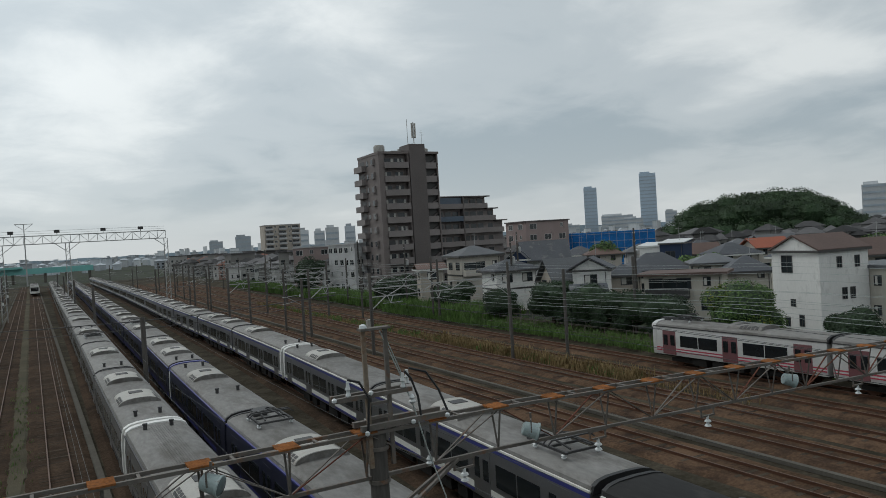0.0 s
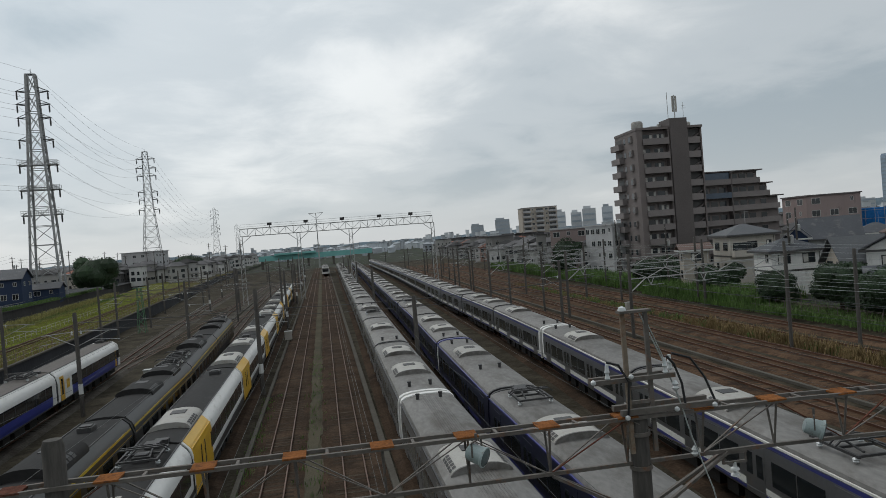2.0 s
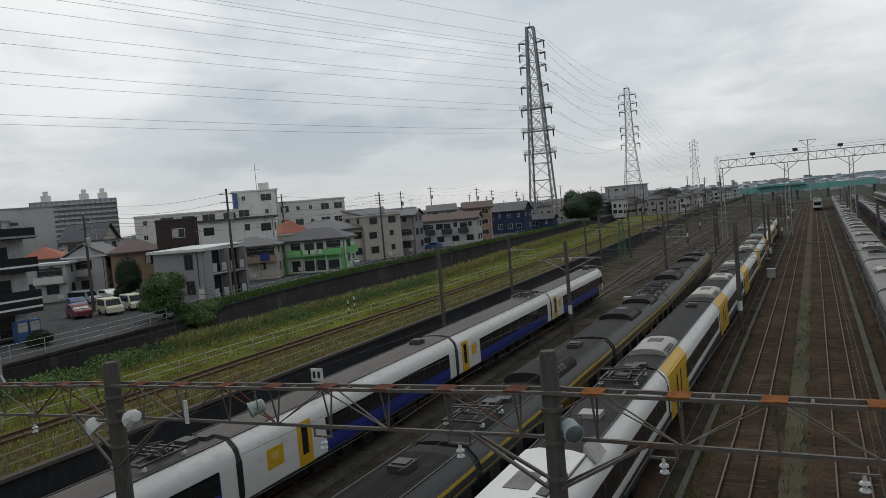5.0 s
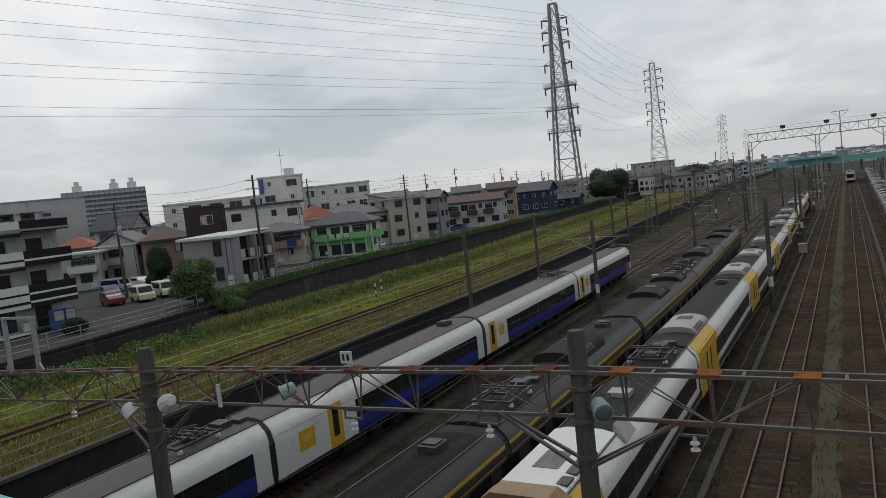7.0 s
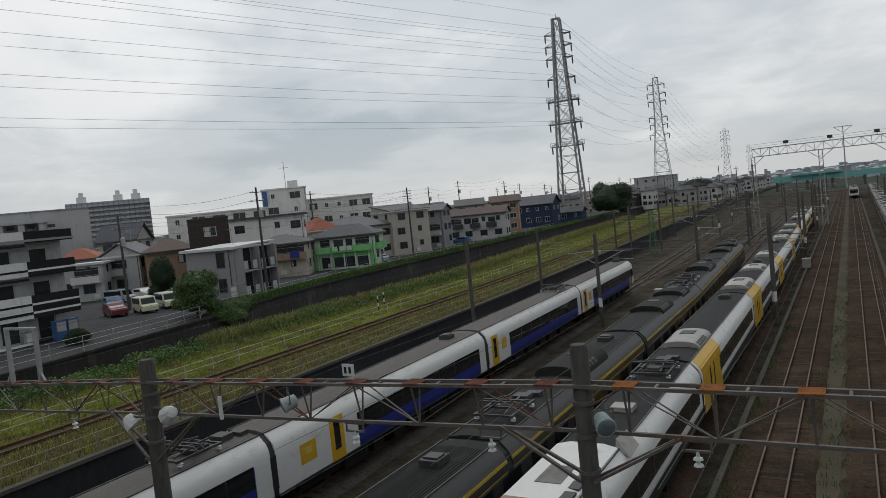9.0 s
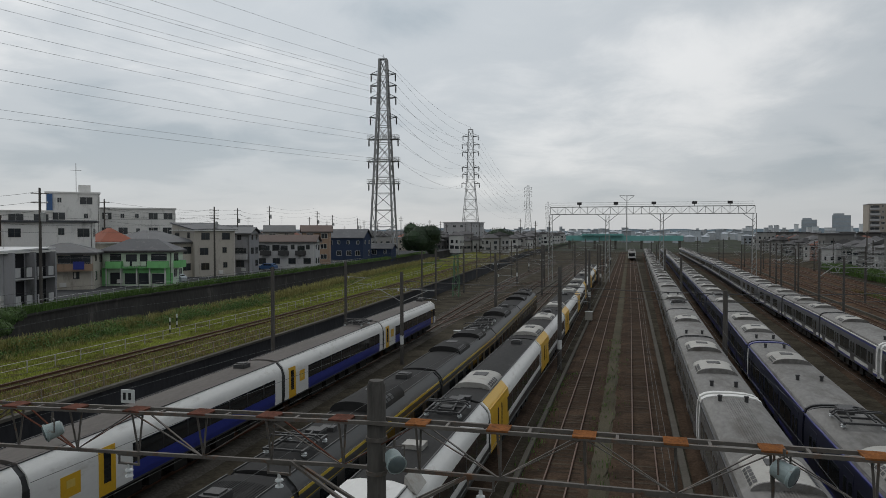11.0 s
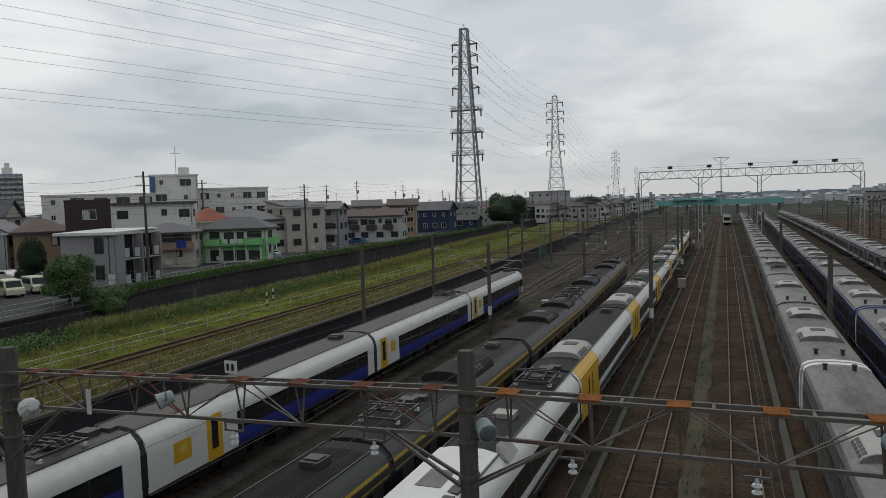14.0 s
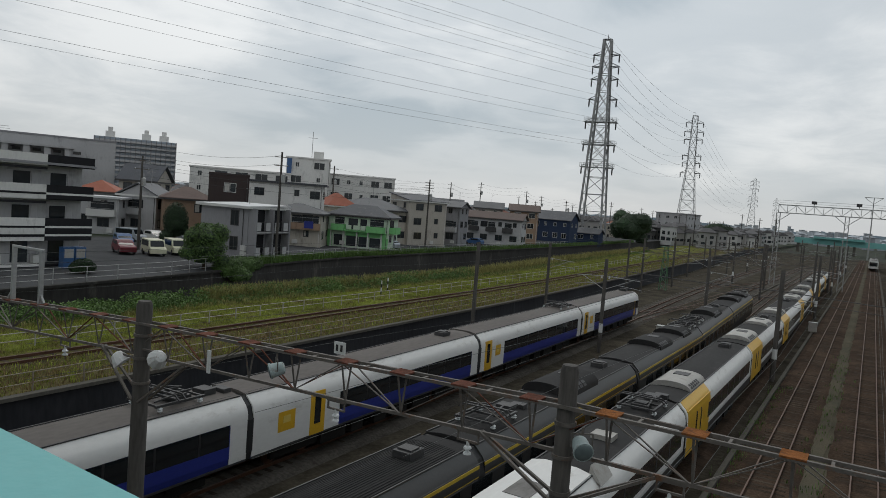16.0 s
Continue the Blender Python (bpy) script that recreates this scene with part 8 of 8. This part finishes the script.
# ---- utility poles on the far bank ----
def utility_pole(x, y, z, h, cross=True):
    p = thing("utility_pole", pose(x, y, z), "grey concrete utility pole with cross-arms and wires", "utility pole", "utility poles")
    part("pole", Shape().lathe([(0.19, -0.3), (0.11, h)], 0, 0, 8), MAST, p, smooth=True)
    if cross:
        for zz in (h - 0.6, h - 1.6):
            arm = part("cross_arm", Shape().bar((-0.5, -0.7, zz), (0.5, 0.7, zz), 0.09), STEEL, p)
            for k in (-1, 1):
                insulator(arm, 0.42 * k, 0.6 * k, zz, 1, 0.07, up=True)
        part("transformer", Shape().lathe([(0.24, h - 3.6), (0.27, h - 2.7), (0.1, h - 2.55)], 0.42, 0, 10), STEEL_PALE, p, smooth=True)


POLES = ((-61.1, 63.6, 3.3, 13.0), (-74.6, 54.6, 3.4, 11.2), (-74.6, 118.3, 3.4, 12.2), (-70.1, 111.2, 3.3, 12.6), (-87.8, 105.4, 3.4, 13.8), (-92.0, 156.0, 3.4, 13.8), (-99.0, 185.0, 3.2, 15.6), (-88.0, 193.0, 3.2, 14.2), (-97.0, 225.0, 3.0, 14.0), (-90.0, 230.0, 3.0, 13.0), (-84, 250, 3.2, 13), (-70, 320, 2.6, 13))
for x, y, z, h in POLES:
    utility_pole(x, y, z, h)
for x, y, h in ((60, 85, 10.5), (62.5, 63, 11), (72, 100, 11.5), (55.5, 110, 10.5), (64, 150, 12), (50, 175, 11)):
    utility_pole(x, y, 0.5, h)
rnd = random.Random(88)
for i in range(18):
    az, d = -25 + 19 * i / 17 + rnd.uniform(-0.5, 0.5), rnd.uniform(300, 430)
    x, y = polar(az, d)
    far_pole = thing("utility_pole", pose(x, y, 2.4), "distant grey utility pole above the roofs", "utility pole", "utility poles")
    h = rnd.uniform(11, 16)
    part("pole", Shape().lathe([(0.2, -0.3), (0.14, h)], 0, 0, 6), MAST, far_pole)
    part("cross_arm", Shape().bar((-1.0, 0, h - 0.8), (1.0, 0, h - 0.8), 0.14).bar((-0.8, 0, h - 1.8), (0.8, 0, h - 1.8), 0.12), STEEL, far_pole)
for (xa, ya, za, ha), (xb, yb, zb, hb) in zip(POLES, POLES[1:]):
    if abs(yb - ya) < 70:
        for k in (0.4, 1.4, 2.4):
            pts = [(xa + (xb - xa) * i / 8, ya + (yb - ya) * i / 8, za + ha - k - 3.2 * (i / 8) * (1 - i / 8)) for i in range(9)]
            solid("cable", Shape().tube(pts, 0.02, 4), WIRE, "dark cable slung between utility poles", "cable", group="street cables")


# ---- parked cars ----
def car(x, y, z, turn, paint, label, van=False):
    c = thing("parked_car", pose(x, y, z, 0, 0, turn), label, "car", "cars in the car park")
    hgt = 1.75 if van else 1.45
    n = 2.1
    prof = [(-n, 0.3), (n, 0.3), (n, 0.75), (n - 0.15, 0.9), (1.0 if not van else 1.5, 1.0), (0.35 if not van else 1.1, hgt), (-1.4 if not van else -1.9, hgt), (-n + 0.1, 1.0), (-n, 0.8)]
    s = Shape()
    vs = [(-0.85, q, h) for q, h in prof] + [(0.85, q, h) for q, h in prof]
    k = len(prof)
    s.add(vs, [(i, (i + 1) % k, k + (i + 1) % k, k + i) for i in range(k)] + [tuple(range(k - 1, -1, -1)), tuple(range(k, 2 * k))])
    part("body", s, paint, c)
    for sx in (-1, 1):
        part("side_window", Shape().box(sx * 0.85 - 0.012, sx * 0.85 + 0.012, -1.3 if not van else -1.75, 0.35 if not van else 1.05, 1.02, hgt - 0.12), GLASS, c)
    a, b = ((1.0, 1.0), (0.35, hgt)) if not van else ((1.5, 1.0), (1.1, hgt))
    part("windscreen", Shape().add([(-0.75, a[0] + 0.012, a[1] + 0.03), (0.75, a[0] + 0.012, a[1] + 0.03), (0.7, b[0] + 0.03, b[1] - 0.06), (-0.7, b[0] + 0.03, b[1] - 0.06)], [(0, 1, 2, 3)]), GLASS, c)
    part("rear_window", Shape().box(-0.7, 0.7, -n + 0.02 - (0.0 if van else -0.28), -n + 0.05 + (0.0 if van else 0.28), 1.02, hgt - 0.15), GLASS, c)
    for sx in (-0.78, 0.78):
        for yy in (-1.3, 1.3):
            part("wheel", Shape().lathe([(0.31, -0.1), (0.31, 0.1)], sides=12).moved(pose(sx, yy, 0.31, 0, 90, 0)), BLACK, c)
    return c


for x, y, turn, paint, lab, van in ((-71.6, 50.6, -112, CAR_RED, "dark red car in the car park", False), (-69.4, 52.8, -112, CAR_CREAM, "cream kei van in the car park", True), (-69.6, 56.0, -112, CAR_CREAM, "cream kei van in the car park", True), (-80.0, 56.4, -115, CAR_BLUE, "blue car in the car park", False), (-85.6, 61.4, -80, CAR_SILVER, "silver estate car in the car park", True), (-85.2, 65.0, -100, CAR_WHITE, "white car in the car park", False), (-85.0, 68.6, -90, CAR_SILVER, "grey-blue van in the car park", True), (-70.3, 99.5, 92, CAR_SILVER, "grey car in front of the green house", False), (-74.0, 137, 92, CAR_BLUE, "dark car beside the flats", False)):
    car(x, y, 3.42, turn, paint, lab, van)

# vending machines at the flats
for dy in (0, 1.1):
    v = thing("vending_machine", pose(-61.2, 37.6 + dy, 3.4, 0, 0, 90), "blue drinks vending machine outside the flats", "vending machine")
    part("cabinet", Shape().box(-0.5, 0.5, -0.35, 0.35, 0, 1.85), CAR_BLUE, v)
    part("display", Shape().box(-0.42, 0.42, -0.365, -0.35, 0.9, 1.7), AC_PALE, v)

# signal boxes and track-side posts
for x, y, h in ((-16.6, 70.0, 1.9), (-5.2, 96, 1.3), (40.4, 92, 1.2), (24.4, 70, 1.2)):
    b = thing("relay_box", pose(x, y, -0.3), "pale steel relay box beside the track", "relay box", "relay boxes")
    part("cabinet", Shape().box(-0.45, 0.45, -0.35, 0.35, 0.25, h), AC_PALE, b)
    part("cap", Shape().box(-0.5, 0.5, -0.4, 0.4, h, h + 0.06), STEEL_PALE, b)
    for sx in (-0.3, 0.3):
        part("foot", Shape().box(sx - 0.06, sx + 0.06, -0.2, 0.2, 0, 0.25), TROUGH, b)
for i, (x, y) in enumerate(((-42.0, 59.5), (-43.2, 62.4), (36.0, 84), (-17.4, 76))):
    p = thing("marker_post", pose(bank_x(x, y) if x < -30 else x, y, 2.0 if x < -30 else -0.3), "short striped marker post beside the track", "marker post")
    for k in range(4):
        part("stripe", Shape().lathe([(0.07, k * 0.35), (0.07, k * 0.35 + 0.35)], 0, 0, 8), WHITE_PLATE if k % 2 else BLACK, p)

# points: a diverging track fan beyond the blue express
for i, (xa, ya, xb, yb) in enumerate(((-23.9, 90, -18.9, 114), (-22.6, 84, -20.4, 150), (-25.9, 136, -19.6, 175), (-18.4, 104, -15.0, 140))):
    s = Shape()
    for o in (-0.53, 0.53):
        s.bar((xa + o, ya, -0.03), (xb + o, yb, -0.03), 0.07, 0.08)
    solid("crossover_rails", s, RAIL_HEAD, "crossover rails linking two tracks", "railway track", kind="structure")

# ---- the bridge on which the camera stands ----
br = thing("road_bridge", pose(0, 0, 0), "teal painted bridge parapet over the yard", "bridge")
SKEW = pose(0, 0, 0, 0, 0, -3.43)
part("deck", Shape().box(-45, 45, -9, 0.36, 9.2, 10.0).moved(SKEW), TROUGH, br, "concrete bridge deck")
part("parapet", Shape().box(-45, 45, 0.27, 0.454, 9.9, 11.301).moved(SKEW), TEAL, br)
part("coping", Shape().box(-45, 45, 0.24, 0.456, 11.301, 11.307).moved(SKEW), TEAL, br)
for x in (-27.2, -14.1, 12.4, 24.0):
    part("pier", Shape().box(x - 0.6, x + 0.6, -6, -2.5, -0.5, 9.2), TROUGH, br)


def motions():
    speed = 19.2
    for i, car in enumerate(RUN):
        x, y = 46.5, 36.2 - 15.6 * i
        walk(car, [(t, pose(x, y - speed * t, 0)) for t in (0, 0.1, 0.2, 0.3, 0.5, 1, 2, 4, 8, 12, 16)])


motions()
